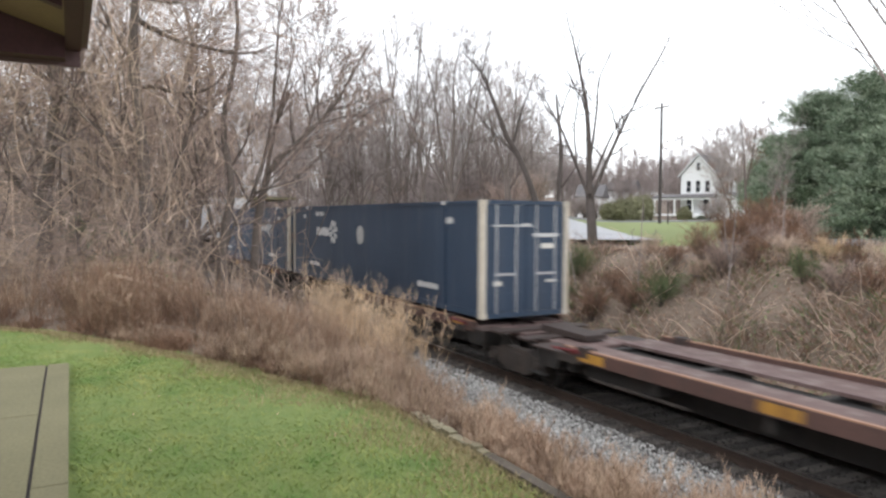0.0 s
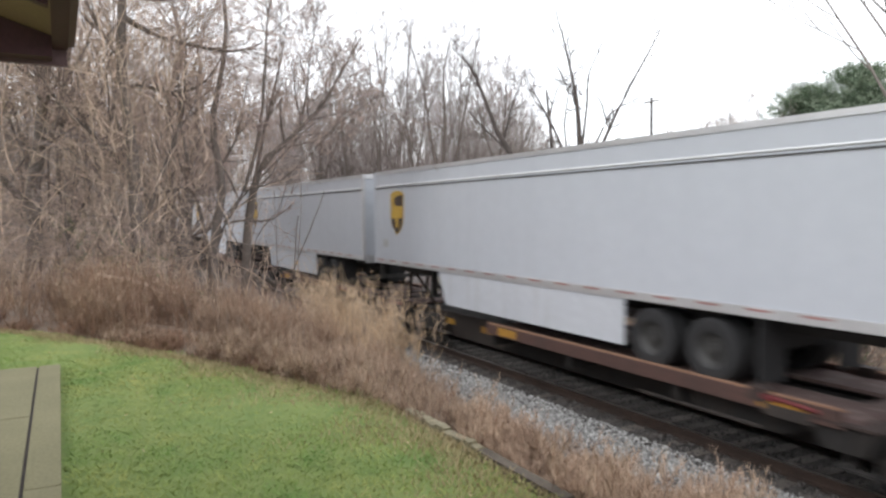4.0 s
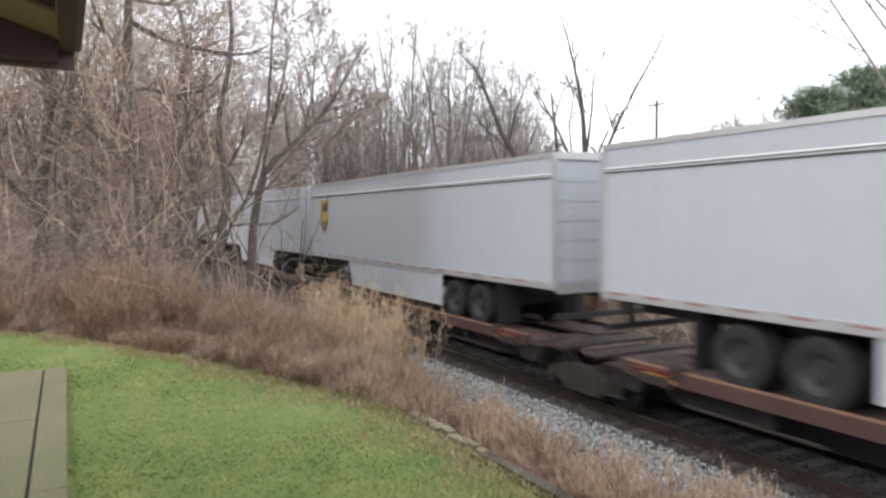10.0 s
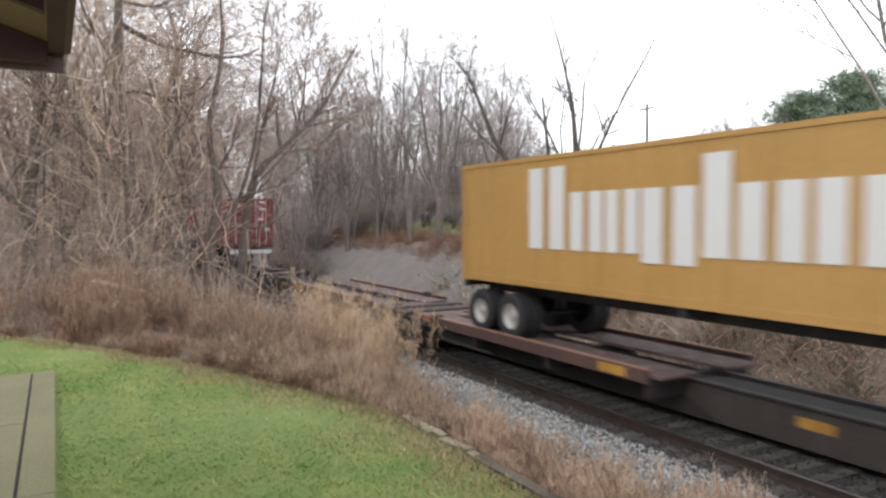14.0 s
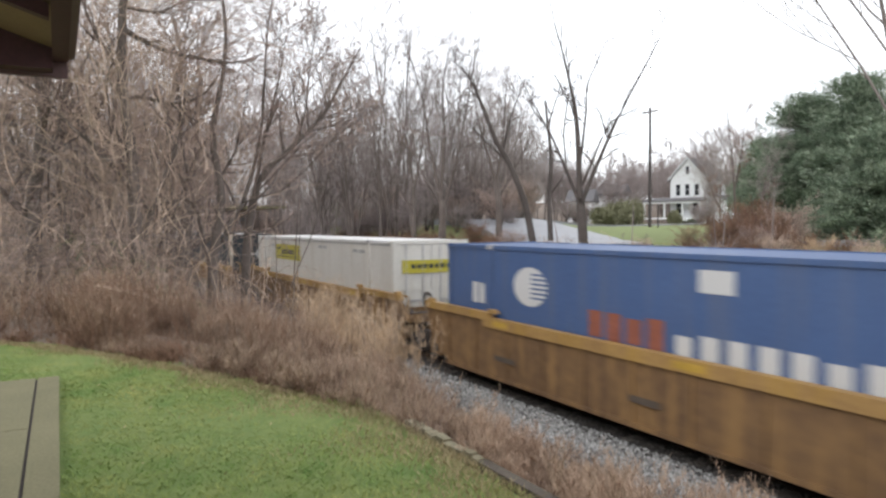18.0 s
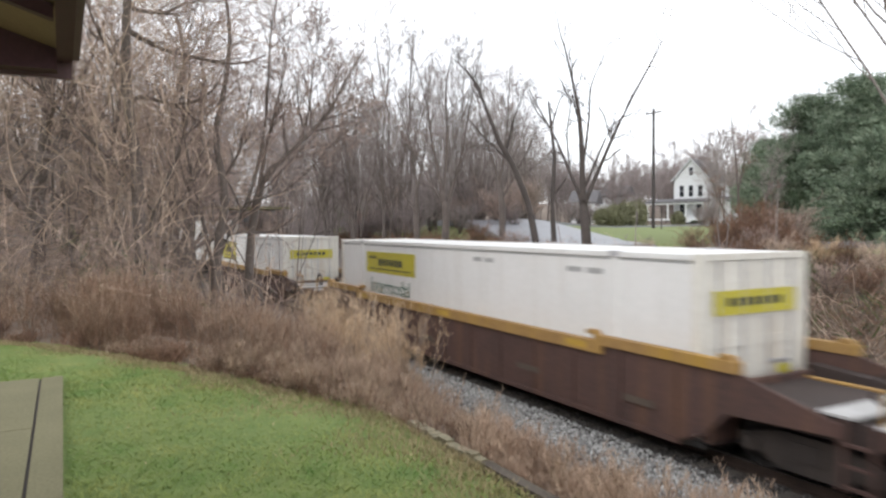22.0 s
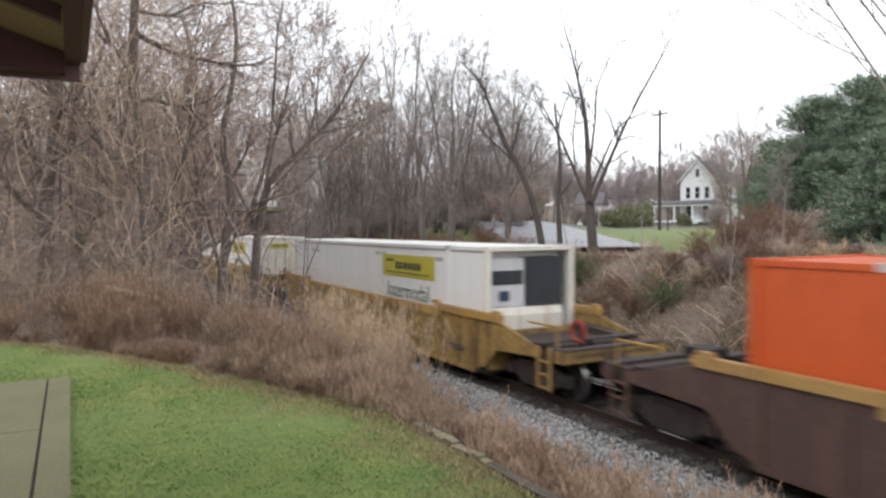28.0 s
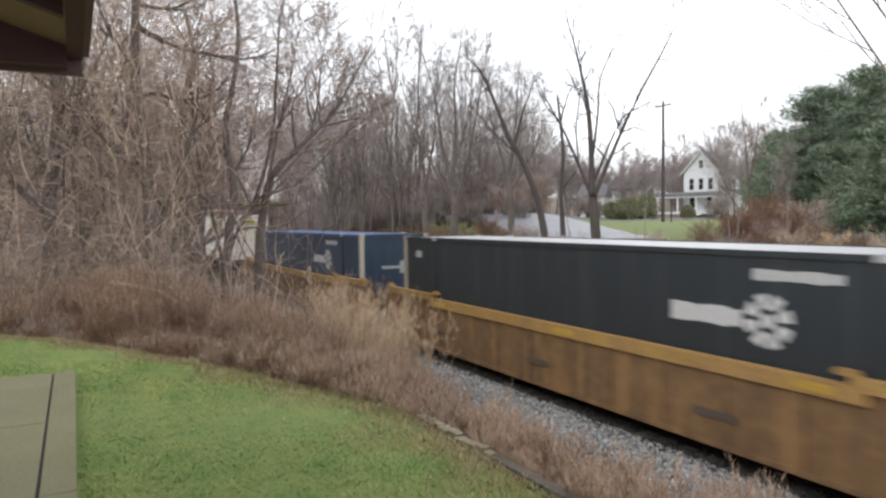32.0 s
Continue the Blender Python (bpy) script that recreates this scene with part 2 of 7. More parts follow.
    "shield_lime": material("lime_emblem", (0.58, 0.58, 0.05), 0.5, scale=2, fine=20, bump=0),
    "box_blue": material("slate_blue_container_paint", (0.03, 0.056, 0.098), 0.5, dark=(0.023, 0.042, 0.074), scale=0.8, fine=12, bump=0.03, streak=(0.07, 0.085, 0.11), streak_amount=0.4),
    "box_dark": material("dark_slate_container_paint", (0.026, 0.033, 0.038), 0.5, dark=(0.02, 0.026, 0.03), scale=0.8, fine=12, bump=0.03, streak=(0.06, 0.066, 0.07), streak_amount=0.4),
    "box_royal": material("royal_blue_container_paint", (0.072, 0.13, 0.28), 0.5, dark=(0.055, 0.1, 0.22), scale=0.8, fine=12, bump=0.03, streak=(0.12, 0.14, 0.19), streak_amount=0.5),
    "box_white": material("white_container_paint", (0.82, 0.815, 0.80), 0.5, dark=(0.75, 0.745, 0.725), scale=0.7, fine=10, bump=0.03, streak=(0.6, 0.57, 0.52), streak_amount=0.25),
    "box_cream": material("cream_container_paint", (0.75, 0.73, 0.68), 0.55, dark=(0.66, 0.64, 0.585), scale=0.7, fine=10, bump=0.03, streak=(0.5, 0.44, 0.34), streak_amount=0.35),
    "box_grey": material("light_grey_container_paint", (0.34, 0.37, 0.42), 0.5, dark=(0.28, 0.305, 0.35), scale=0.7, fine=10, bump=0.03, streak=(0.24, 0.24, 0.25), streak_amount=0.4),
    "box_orange": material("orange_container_paint", (0.62, 0.105, 0.022), 0.5, dark=(0.52, 0.085, 0.018), scale=0.7, fine=10, bump=0.03, streak=(0.40, 0.07, 0.02), streak_amount=0.4),
    "box_gold": material("golden_yellow_container_paint", (0.43, 0.25, 0.075), 0.55, dark=(0.36, 0.2, 0.055), scale=0.7, fine=10, bump=0.03, streak=(0.30, 0.17, 0.04), streak_amount=0.4),
    "box_red": material("dull_red_container_paint", (0.151, 0.022, 0.025), 0.55, dark=(0.108, 0.016, 0.019), scale=0.7, fine=10, bump=0.05, streak=(0.12, 0.03, 0.03), streak_amount=0.5),
    "mark_white": material("white_marking", (0.58, 0.58, 0.57), 0.55, dark=(0.60, 0.60, 0.59), scale=3, fine=20, bump=0),
    "mark_dark": material("dark_marking", (0.05, 0.055, 0.05), 0.6, scale=3, fine=20, bump=0),
    "mark_green": material("green_marking", (0.10, 0.20, 0.15), 0.6, scale=3, fine=20, bump=0),
    "mark_navy": material("navy_marking", (0.045, 0.065, 0.13), 0.6, scale=3, fine=20, bump=0),
    "mark_grey": material("grey_marking", (0.52, 0.52, 0.51), 0.6, scale=3, fine=20, bump=0),
    "mark_orange": material("orange_marking", (0.36, 0.12, 0.07), 0.6, scale=3, fine=20, bump=0),
    "grille": material("dark_grille", (0.035, 0.042, 0.05), 0.6, dark=(0.02, 0.024, 0.03), scale=3, fine=60, bump=0.3),
    "deadgrass": material("dead_lawn_grass", (0.46, 0.37, 0.21), 0.9, dark=(0.3, 0.245, 0.13), scale=1, fine=5, bump=0, island=0.3),
    "ochre": material("worn_ochre_chord", (0.44, 0.27, 0.09), 0.7, dark=(0.26, 0.15, 0.06), scale=1.2, fine=16, bump=0.1, streak=(0.42, 0.25, 0.04), streak_amount=0.8),
    "stencil": material("faded_stencil", (0.13, 0.1, 0.075), 0.7, dark=(0.07, 0.055, 0.045), scale=4, fine=30, bump=0),
    "litter": material("dead_leaf", (0.4, 0.26, 0.18), 0.9, dark=(0.2, 0.125, 0.085), scale=0.6, fine=5, bump=0, island=0.5),
    "ivy": material("ivy_leaf", (0.21, 0.266, 0.105), 0.6, dark=(0.098, 0.14, 0.056), scale=0.6, fine=5, bump=0, island=0.45),
    "red": material("red_paint", (0.40, 0.06, 0.04), 0.6, scale=3, fine=20, bump=0.05),
}

# ---- mesh helpers ----


class Shape:
    """Collects vertices and faces for one mesh."""

    def __init__(self):
        self.v, self.f = [], []

    def box(self, x0, x1, y0, y1, z0, z1):
        b = len(self.v)
        self.v += [(x, y, z) for z in (z0, z1) for y in (y0, y1) for x in (x0, x1)]
        self.f += [tuple(b + i for i in q) for q in ((0, 2, 3, 1), (4, 5, 7, 6), (0, 1, 5, 4), (2, 6, 7, 3), (0, 4, 6, 2), (1, 3, 7, 5))]
        return self

    def prism(self, outline, y0, y1):
        """An outline of (x, z) points, drawn out along y."""
        n, b = len(outline), len(self.v)
        self.v += [(x, y0, z) for x, z in outline] + [(x, y1, z) for x, z in outline]
        self.f += [tuple(range(b, b + n)), tuple(range(b + 2 * n - 1, b + n - 1, -1))]
        self.f += [(b + i, b + n + i, b + n + (i + 1) % n, b + (i + 1) % n) for i in range(n)]
        return self

    def along(self, outline, x0, x1):
        """An outline of (y, z) points, drawn out along x."""
        n, b = len(outline), len(self.v)
        self.v += [(x0, y, z) for y, z in outline] + [(x1, y, z) for y, z in outline]
        self.f += [tuple(range(b + n - 1, b - 1, -1)), tuple(range(b + n, b + 2 * n))]
        self.f += [(b + i, b + (i + 1) % n, b + n + (i + 1) % n, b + n + i) for i in range(n)]
        return self

    def upright(self, outline, z0, z1):
        """An outline of (x, y) points, drawn out along z."""
        n, b = len(outline), len(self.v)
        self.v += [(x, y, z0) for x, y in outline] + [(x, y, z1) for x, y in outline]
        self.f += [tuple(range(b + n - 1, b - 1, -1)), tuple(range(b + n, b + 2 * n))]
        self.f += [(b + i, b + (i + 1) % n, b + n + (i + 1) % n, b + n + i) for i in range(n)]
        return self

    def rod(self, p, q, r0, r1=None, sides=8):
        p, q = Vector(p), Vector(q)
        r1 = r0 if r1 is None else r1
        t = (q - p).normalized()
        a = t.orthogonal().normalized()
        c = t.cross(a)
        b = len(self.v)
        for o, r in ((p, r0), (q, r1)):
            for i in range(sides):
                w = 2 * math.pi * i / sides
                self.v.append(tuple(o + r * (math.cos(w) * a + math.sin(w) * c)))
        self.f += [(b + i, b + (i + 1) % sides, b + sides + (i + 1) % sides, b + sides + i) for i in range(sides)]
        self.f += [tuple(range(b + sides - 1, b - 1, -1)), tuple(range(b + sides, b + 2 * sides))]
        return self

    def lathe(self, profile, sides=20):
        """A profile of (y, radius) turned about the y axis."""
        b, n = len(self.v), len(profile)
        for i in range(sides):
            w = 2 * math.pi * i / sides
            self.v += [(r * math.cos(w), y, r * math.sin(w)) for y, r in profile]
        for i in range(sides):
            j = (i + 1) % sides
            self.f += [(b + i * n + k, b + i * n + k + 1, b + j * n + k + 1, b + j * n + k) for k in range(n - 1)]
        return self

    def mesh(self, name):
        me = bpy.data.meshes.new(name)
        me.from_pydata(self.v, [], self.f)
        me.update()
        return me


def part(name, shape, mat, parent=None, label="", at=None):
    """Links one mesh object, under a thing or a part."""
    me = shape.mesh(name) if isinstance(shape, Shape) else shape
    if not me.materials:
        me.materials.append(M[mat])
    ob = new(name, me)
    if parent is not None:
        ob.parent = parent
    if at is not None:
        ob.location = at
    if label:
        tagged(ob, label)
    return ob


def thing(name, label, category, group="", kind="", at=(0, 0, 0), turn=0.0):
    ob = new(name)
    ob.empty_display_size = 0.3
    ob.matrix_basis = pose(*at, 0, 0, turn)
    return tagged(ob, label, category, group, kind)


def array_mesh(name, verts, faces):
    """A mesh from arrays: faces all with the same number of corners."""
    verts, faces = np.asarray(verts, np.float32).reshape(-1, 3), np.asarray(faces, np.int32)
    k = faces.shape[1]
    me = bpy.data.meshes.new(name)
    me.vertices.add(len(verts))
    me.vertices.foreach_set("co", verts.ravel())
    me.loops.add(faces.size)
    me.loops.foreach_set("vertex_index", faces.ravel())
    me.polygons.add(len(faces))
    me.polygons.foreach_set("loop_start", np.arange(0, faces.size, k, dtype=np.int32))
    me.update(calc_edges=True)
    return me


def tubes(P, R, sides=3):
    """Tapered tubes along the paths P (n, k, 3) with the radii R (n, k): vertices and faces."""
    n, k = R.shape
    T = np.gradient(P, axis=1)
    T /= np.linalg.norm(T, axis=2, keepdims=True) + 1e-9
    ref = np.where(np.abs(T[..., 2:3]) > 0.9, np.array([1.0, 0, 0]), np.array([0, 0, 1.0]))
    A = np.cross(T, ref)
    A /= np.linalg.norm(A, axis=2, keepdims=True) + 1e-9
    B = np.cross(T, A)
    w = np.arange(sides) * 2 * np.pi / sides
    ring = np.cos(w)[:, None] * A[:, :, None, :] + np.sin(w)[:, None] * B[:, :, None, :]
    V = P[:, :, None, :] + R[:, :, None, None] * ring
    idx = np.arange(n * k * sides).reshape(n, k, sides)
    a, b = idx[:, :-1], idx[:, 1:]
    F = np.stack([a, np.roll(a, -1, 2), np.roll(b, -1, 2), b], -1).reshape(-1, 4)
    return V.reshape(-1, 3), F


def joined(name, pieces):
    """One mesh out of several (vertices, faces)."""
    vs, fs, o = [], [], 0
    for v, f in pieces:
        vs.append(v)
        fs.append(f + o)
        o += len(v)
    return array_mesh(name, np.concatenate(vs), np.concatenate(fs))


def blades(pos, height, width, lean, rng, bend=0.3):
    """Narrow leaning blades of grass: a quad and a tip each, as two quads."""
    n = len(pos)
    a = rng.uniform(0, 2 * np.pi, n)
    side = np.stack([np.cos(a), np.sin(a), np.zeros(n)], 1) * (width / 2)[:, None]
    b = rng.uniform(0, 2 * np.pi, n)
    d = np.stack([np.cos(b), np.sin(b), np.zeros(n)], 1) * (lean * height)[:, None]
    mid = pos + d * bend + np.array([0, 0, 0.55]) * height[:, None]
    top = pos + d + np.array([0, 0, 1.0]) * height[:, None]
    V = np.stack([pos - side, pos + side, mid - side * 0.8, mid + side * 0.8, top - side * 0.15, top + side * 0.15], 1)
    o = np.arange(n)[:, None] * 6
    F = np.concatenate([o + np.array([[0, 1, 3, 2]]), o + np.array([[2, 3, 5, 4]])])
    return V.reshape(-1, 3), F


# ---- bare trees ----


def branch_out(P, R, rng, n, length, angle, k, up=0.1, wiggle=0.08, start=0.25, thin=0.6, tip=0.35):
    """n branches from each path: paths and radii of the next order."""
    m, kp = R.shape
    src = np.repeat(np.arange(m), n)
    u = rng.uniform(start, 0.98, m * n) * (kp - 1)
    i = np.minimum(u.astype(int), kp - 2)
    fr = (u - i)[:, None]
    base = P[src, i] * (1 - fr) + P[src, i + 1] * fr
    rb = R[src, i] * (1 - fr[:, 0]) + R[src, i + 1] * fr[:, 0]
    tan = P[src, i + 1] - P[src, i]
    tan /= np.linalg.norm(tan, axis=1, keepdims=True) + 1e-9
    rnd = rng.normal(size=(m * n, 3))
    perp = rnd - (rnd * tan).sum(1, keepdims=True) * tan
    perp /= np.linalg.norm(perp, axis=1, keepdims=True) + 1e-9
    an = np.radians(rng.uniform(angle[0], angle[1], m * n))[:, None]
    d = np.cos(an) * tan + np.sin(an) * perp
    parent_len = np.linalg.norm(P[:, -1] - P[:, 0], axis=1)[src]
    L = parent_len * rng.uniform(length[0], length[1], m * n) * (1.15 - 0.5 * u / (kp - 1))
    s = np.linspace(0, 1, k)
    out = base[:, None] + d[:, None] * (L[:, None] * s)[..., None]
    out[..., 2] += up * L[:, None] * s ** 2
    wob = np.cumsum(rng.normal(size=(m * n, k, 3)), axis=1) * wiggle
    out += (wob - wob[:, :1]) * (L[:, None] * s)[..., None]
    r0 = rb * thin
    return out, r0[:, None] * (1 - (1 - tip) * s)


def tree_meshes(name, rng, height, radius, orders, lean=(0, 0), trunk_top=0.75, bend=0.03, rmin=0.0):
    """Trunk and limbs, and the crown of twigs, of one bare tree that stands at the origin."""
    s = np.linspace(0, 1, 9)
    P = np.zeros((1, 9, 3))
    P[0, :, 2] = s * height * trunk_top - 0.3 * (1 - s)
    P[0, :, 0], P[0, :, 1] = lean[0] * s ** 1.4 * height, lean[1] * s ** 1.4 * height
    P[0, :, :2] += np.cumsum(rng.normal(size=(9, 2)), axis=0) * bend * height * s[:, None]
    R = radius * (1 - 0.72 * s)[None]
    R[0, 0] *= 1.35
    wood, crown = [tubes(P, R, 8)], []
    level = [(P, R)]
    for i, o in enumerate(orders):
        Q, S = branch_out(*level[-1], rng, **o)
        level.append((Q, S))
        S = np.maximum(S, rmin)
        (wood if i < 1 else crown).append(tubes(Q, S, 5 if i < 1 else 3))
    return joined(name + "_trunk", wood), joined(name + "_crown", crown)


def bare_tree(meshes, at, turn, scale, label, group="", twig="twig", bark="barkmid", category="tree"):
    t = thing("bare_tree", label, category, group, at=at)
    a = part("trunk", meshes[0], bark, t)
    b = part("crown", meshes[1], twig, t)
    for o in (a, b):
        o.matrix_basis = pose(0, 0, 0, 0, 0, turn) @ Matrix.Diagonal((scale[0], scale[0], scale[1], 1))
    return t

# ---- the ground: one sheet, from the lawn over the cutting of the line to the far hills ----
LAWN_Z, WALL_Y = 2.08, -7.6


def smooth(a, b, x):
    t = np.clip((x - a) / (b - a), 0, 1)
    return t * t * (3 - 2 * t)


def lawn_edge(x):
    """The y at which the lawn ends and the slope to the line begins."""
    return WALL_Y - 0.36 * np.maximum(0, -5.3 - x) - 0.0035 * np.maximum(0, -5.3 - x) ** 3


def ground_z(x, y):
    x, y = np.asarray(x, float), np.asarray(y, float)
    edge = np.maximum(lawn_edge(x), -12.0)
    near = LAWN_Z - 0.35 * smooth(0, 0.12, y - edge) * smooth(-7.5, -5.2, x) - 2.35 * smooth(np.where(x < -8, 0.12, 0.1), np.where(x < -8, 0.93, 1.0), (y - edge) / (-3.7 - edge))
    near = np.maximum(near, -0.62)
    far = -0.62 + (2.3 + 0.62) * smooth(4.2, 9.6, y) + 1.25 * (1 - np.exp(-np.maximum(0, y - 9) / 18.0)) + smooth(1.1, 1.5, -x / np.maximum(y + 10.0, 1.0)) * smooth(24, 50, -x) * smooth(10, 22, y)
    hill = 9.0 * smooth(110, 330, y - 0.25 * x) + 3.0 * smooth(120, 400, -x)
    z = np.where(y < 0, near, far + hill)
    rough = np.array([noise.noise((a * 0.35, b * 0.35, 0.3)) for a, b in zip(x.ravel(), y.ravel())]).reshape(x.shape)
    amount = np.where((y > edge + 0.3) & (y < -4.0) | (y > 4.6) & (y < 14), 0.16, np.where(y <= edge, 0.015, 0.0))
    return z + rough * amount


def axis(stops):
    out = []
    for a, b, step in stops:
        out += list(np.arange(a, b, step))
    return np.array(out + [stops[-1][1]])


xs = axis([(-2500, -300, 200), (-300, -90, 15), (-90, -40, 2.5), (-40, 12, 0.5), (12, 60, 6), (60, 300, 30), (300, 2500, 200)])
ys = axis([(-2500, -300, 200), (-300, -30, 15), (-30, -14, 1), (-14, -2.5, 0.3), (-2.5, 3.5, 1), (3.5, 14, 0.6), (14, 60, 3), (60, 300, 12), (300, 2500, 200)])
gx, gy = np.meshgrid(xs, ys)
gz = ground_z(gx, gy)
gz[np.abs(gy) < 4] -= 0.1
idx = np.arange(gx.size).reshape(gx.shape)
gf = np.stack([idx[:-1, :-1], idx[:-1, 1:], idx[1:, 1:], idx[1:, :-1]], -1).reshape(-1, 4)
ground_mesh = array_mesh("ground", np.stack([gx, gy, gz], -1), gf)
for key in ("lawn", "soil", "field", "gravel"):
    ground_mesh.materials.append(M[key])
cx = (gx[:-1, :-1] + gx[1:, 1:]).ravel() / 2
cy = (gy[:-1, :-1] + gy[1:, 1:]).ravel() / 2
slot = np.ones(len(cx), int)
slot[(cy < lawn_edge(cx)) & (cx > -60)] = 0
slot[(cy > 13) & (cx < 10) & (cx > -75) & (cy < 75)] = 2
slot[(cy > 4) & (cy < 8.7) & (cx < -26) & (cx > -75)] = 3
ground_mesh.polygons.foreach_set("material_index", slot.astype(np.int32))
ground_mesh.polygons.foreach_set("use_smooth", np.ones(len(cx), bool))
ground = tagged(new("ground", ground_mesh), "green lawn, leaf-littered banks and winter fields", "ground", kind="structure")

# ---- the track ----
track = thing("track", "single railway track with rusty rails on dark wooden sleepers", "railway track", kind="structure")
bed = Shape().along([(-3.75, -0.75), (-2.35, -0.2), (2.35, -0.2), (3.9, -0.75)], -900, 900)
part("ballast_bed", bed, "ballast", track, "grey crushed stone ballast")
# a darker strip that carries the under-car shade as well as oil
part("dirty_bed", Shape().along([(-1.5, -0.2), (-1.4, -0.185), (1.4, -0.185), (1.5, -0.2)], -900, 900), "ballast_dark", track, "oily ballast between the rails, darkened for the shade under the train")
for y in (-0.7525, 0.7525):
    prof = [(-0.075, -0.17), (0.075, -0.17), (0.075, -0.155), (0.012, -0.135), (0.012, -0.045), (0.036, -0.035), (0.036, -0.004), (-0.036, -0.004), (-0.036, -0.035), (-0.012, -0.045), (-0.012, -0.135), (-0.075, -0.155)]
    r = part("rail", Shape().along([(y + a, b) for a, b in prof], -900, 900), "rail", track, "rust-brown steel rail")
    part("rail_head", Shape().along([(y - 0.03, -0.0038), (y + 0.03, -0.0038), (y + 0.026, 0.0), (y - 0.026, 0.0)], -900, 900), "railtop", r, "worn shiny running surface")
tie_mesh = Shape().box(-0.115, 0.115, -1.3, 1.3, -0.34, -0.172).mesh("sleeper")
tie_mesh.materials.append(M["tie"])
plate_mesh = Shape().box(-0.09, 0.09, -0.16, 0.16, -0.172, -0.158).mesh("tie_plate")
plate_mesh.materials.append(M["rail"])
tie_rng = random.Random(5)
for i in range(130):
    s = new("sleeper", tie_mesh)
    s.parent = track
    s.matrix_basis = pose(-64 + i * 0.51 + tie_rng.uniform(-0.03, 0.03), tie_rng.uniform(-0.04, 0.04), tie_rng.uniform(-0.012, 0.006), 0, 0, tie_rng.uniform(-1.2, 1.2))
    for y in (-0.7525, 0.7525):
        p = new("tie_plate", plate_mesh)
        p.parent = s
        p.location = (0, y, 0)
rest = Shape()
for i in range(300):
    x = 2.4 + i * 0.51
    rest.box(x - 0.115, x + 0.115, -1.3, 1.3, -0.34, -0.172)
for i in range(300):
    x = -64.5 - i * 0.51
    rest.box(x - 0.115, x + 0.115, -1.3, 1.3, -0.34, -0.172)
tagged(part("sleeper_row", rest, "tie", track), kind="stuff")

rng = np.random.default_rng(11)


def stones(n, xr, yr, size, rng):
    """Crushed stones strewn over the ballast bed."""
    x = xr[0] + (xr[1] - xr[0]) * rng.random(n)
    y = rng.uniform(*yr, n)
    z = np.where(np.abs(y) < 2.35, -0.2, np.where(y < 0, -0.2 - (-2.35 - y) * 0.393, -0.2 - (y - 2.35) * 0.355))
    c = np.stack([x, y, z + rng.uniform(-0.01, 0.03, n)], 1)
    octa = np.array([[1, 0, 0], [-1, 0, 0], [0, 1, 0], [0, -1, 0], [0, 0, 1], [0, 0, -1]], float)
    r = rng.uniform(*size, n)[:, None, None]
    V = octa[None] * r * rng.uniform(0.55, 1.25, (n, 6, 1))
    a = rng.uniform(0, 2 * np.pi, n)
    ca, sa = np.cos(a)[:, None], np.sin(a)[:, None]
    tilt = rng.normal(0, 0.5, (n, 1))
    X, Y, Z = V[..., 0], V[..., 1], V[..., 2]
    V = np.stack([ca * X - sa * Y, sa * X + ca * Y, Z + tilt * X], -1) + c[:, None]
    F = np.array([[0, 2, 4], [2, 1, 4], [1, 3, 4], [3, 0, 4], [2, 0, 5], [1, 2, 5], [3, 1, 5], [0, 3, 5]])
    return V.reshape(-1, 3), (np.arange(n)[:, None, None] * 6 + F).reshape(-1, 3)


pieces = [stones(27000, (-14, 0.5), (-3.7, -1.35), (0.022, 0.048), rng), stones(16000, (-30, -14), (-3.7, -1.35), (0.028, 0.055), rng), stones(6000, (-30, 0.5), (1.4, 3.6), (0.025, 0.05), rng)]
tagged(part("ballast_stones", joined("ballast_stones", pieces), "stone"), "loose grey crushed ballast stones beside the rails", "ballast", kind="stuff")
# stones under the cars, coloured dark for oil and shade
pieces = [stones(9000, (-30, 0.5), (-0.7, 1.5), (0.02, 0.045), rng), stones(7000, (-30, 0.5), (-1.6, -0.8), (0.02, 0.045), rng)]
tagged(part("dirty_stones", joined("dirty_stones", pieces), "stone_dark"), "ballast stones between the rails, darkened for oil and the train's shade", "ballast", kind="stuff")

# ---- slab, low wall and the station's eave ----
slab = thing("pavement", "pale weathered concrete pavement slabs with a kerb strip, on the lawn", "pavement", kind="structure")
for x0, x1 in ((-8.39, -6.315), (-6.3, -4.21), (-4.195, -2.05), (-2.035, 2.0)):
    part("concrete_slab", Shape().box(x0, x1, -14.5, -10.292, 1.9, 2.125), "concrete", slab)
for x0, x1 in ((-8.39, -4.6), (-4.59, 2.0)):
    part("kerb", Shape().box(x0, x1, -10.27, -10.08, 1.9, 2.126), "concrete", slab)
part("joint_filler", Shape().box(-8.38, 2.0, -10.291, -10.271, 1.9, 2.11), "timber", slab, "dark joint between slab and kerb")
wall = thing("retaining_wall", "low concrete retaining wall with a mossy pale cap at the lawn's edge", "wall", kind="structure")
part("wall_body", Shape().box(-5.3, 6.0, WALL_Y - 0.02, WALL_Y + 0.11, 1.1, 2.02), "soil", wall)
wr = random.Random(3)
x = -5.12
while x < -4.1:
    w = wr.uniform(0.03, 0.11)
    part("cap_stone", Shape().box(x, x + w - 0.004, WALL_Y - 0.03 + wr.uniform(-0.012, 0.012), WALL_Y + 0.045 + wr.uniform(-0.012, 0.012), 2.02, 2.108 + wr.uniform(-0.014, 0.008)), "cap", wall, "pale mossy cap stone")
    x += w
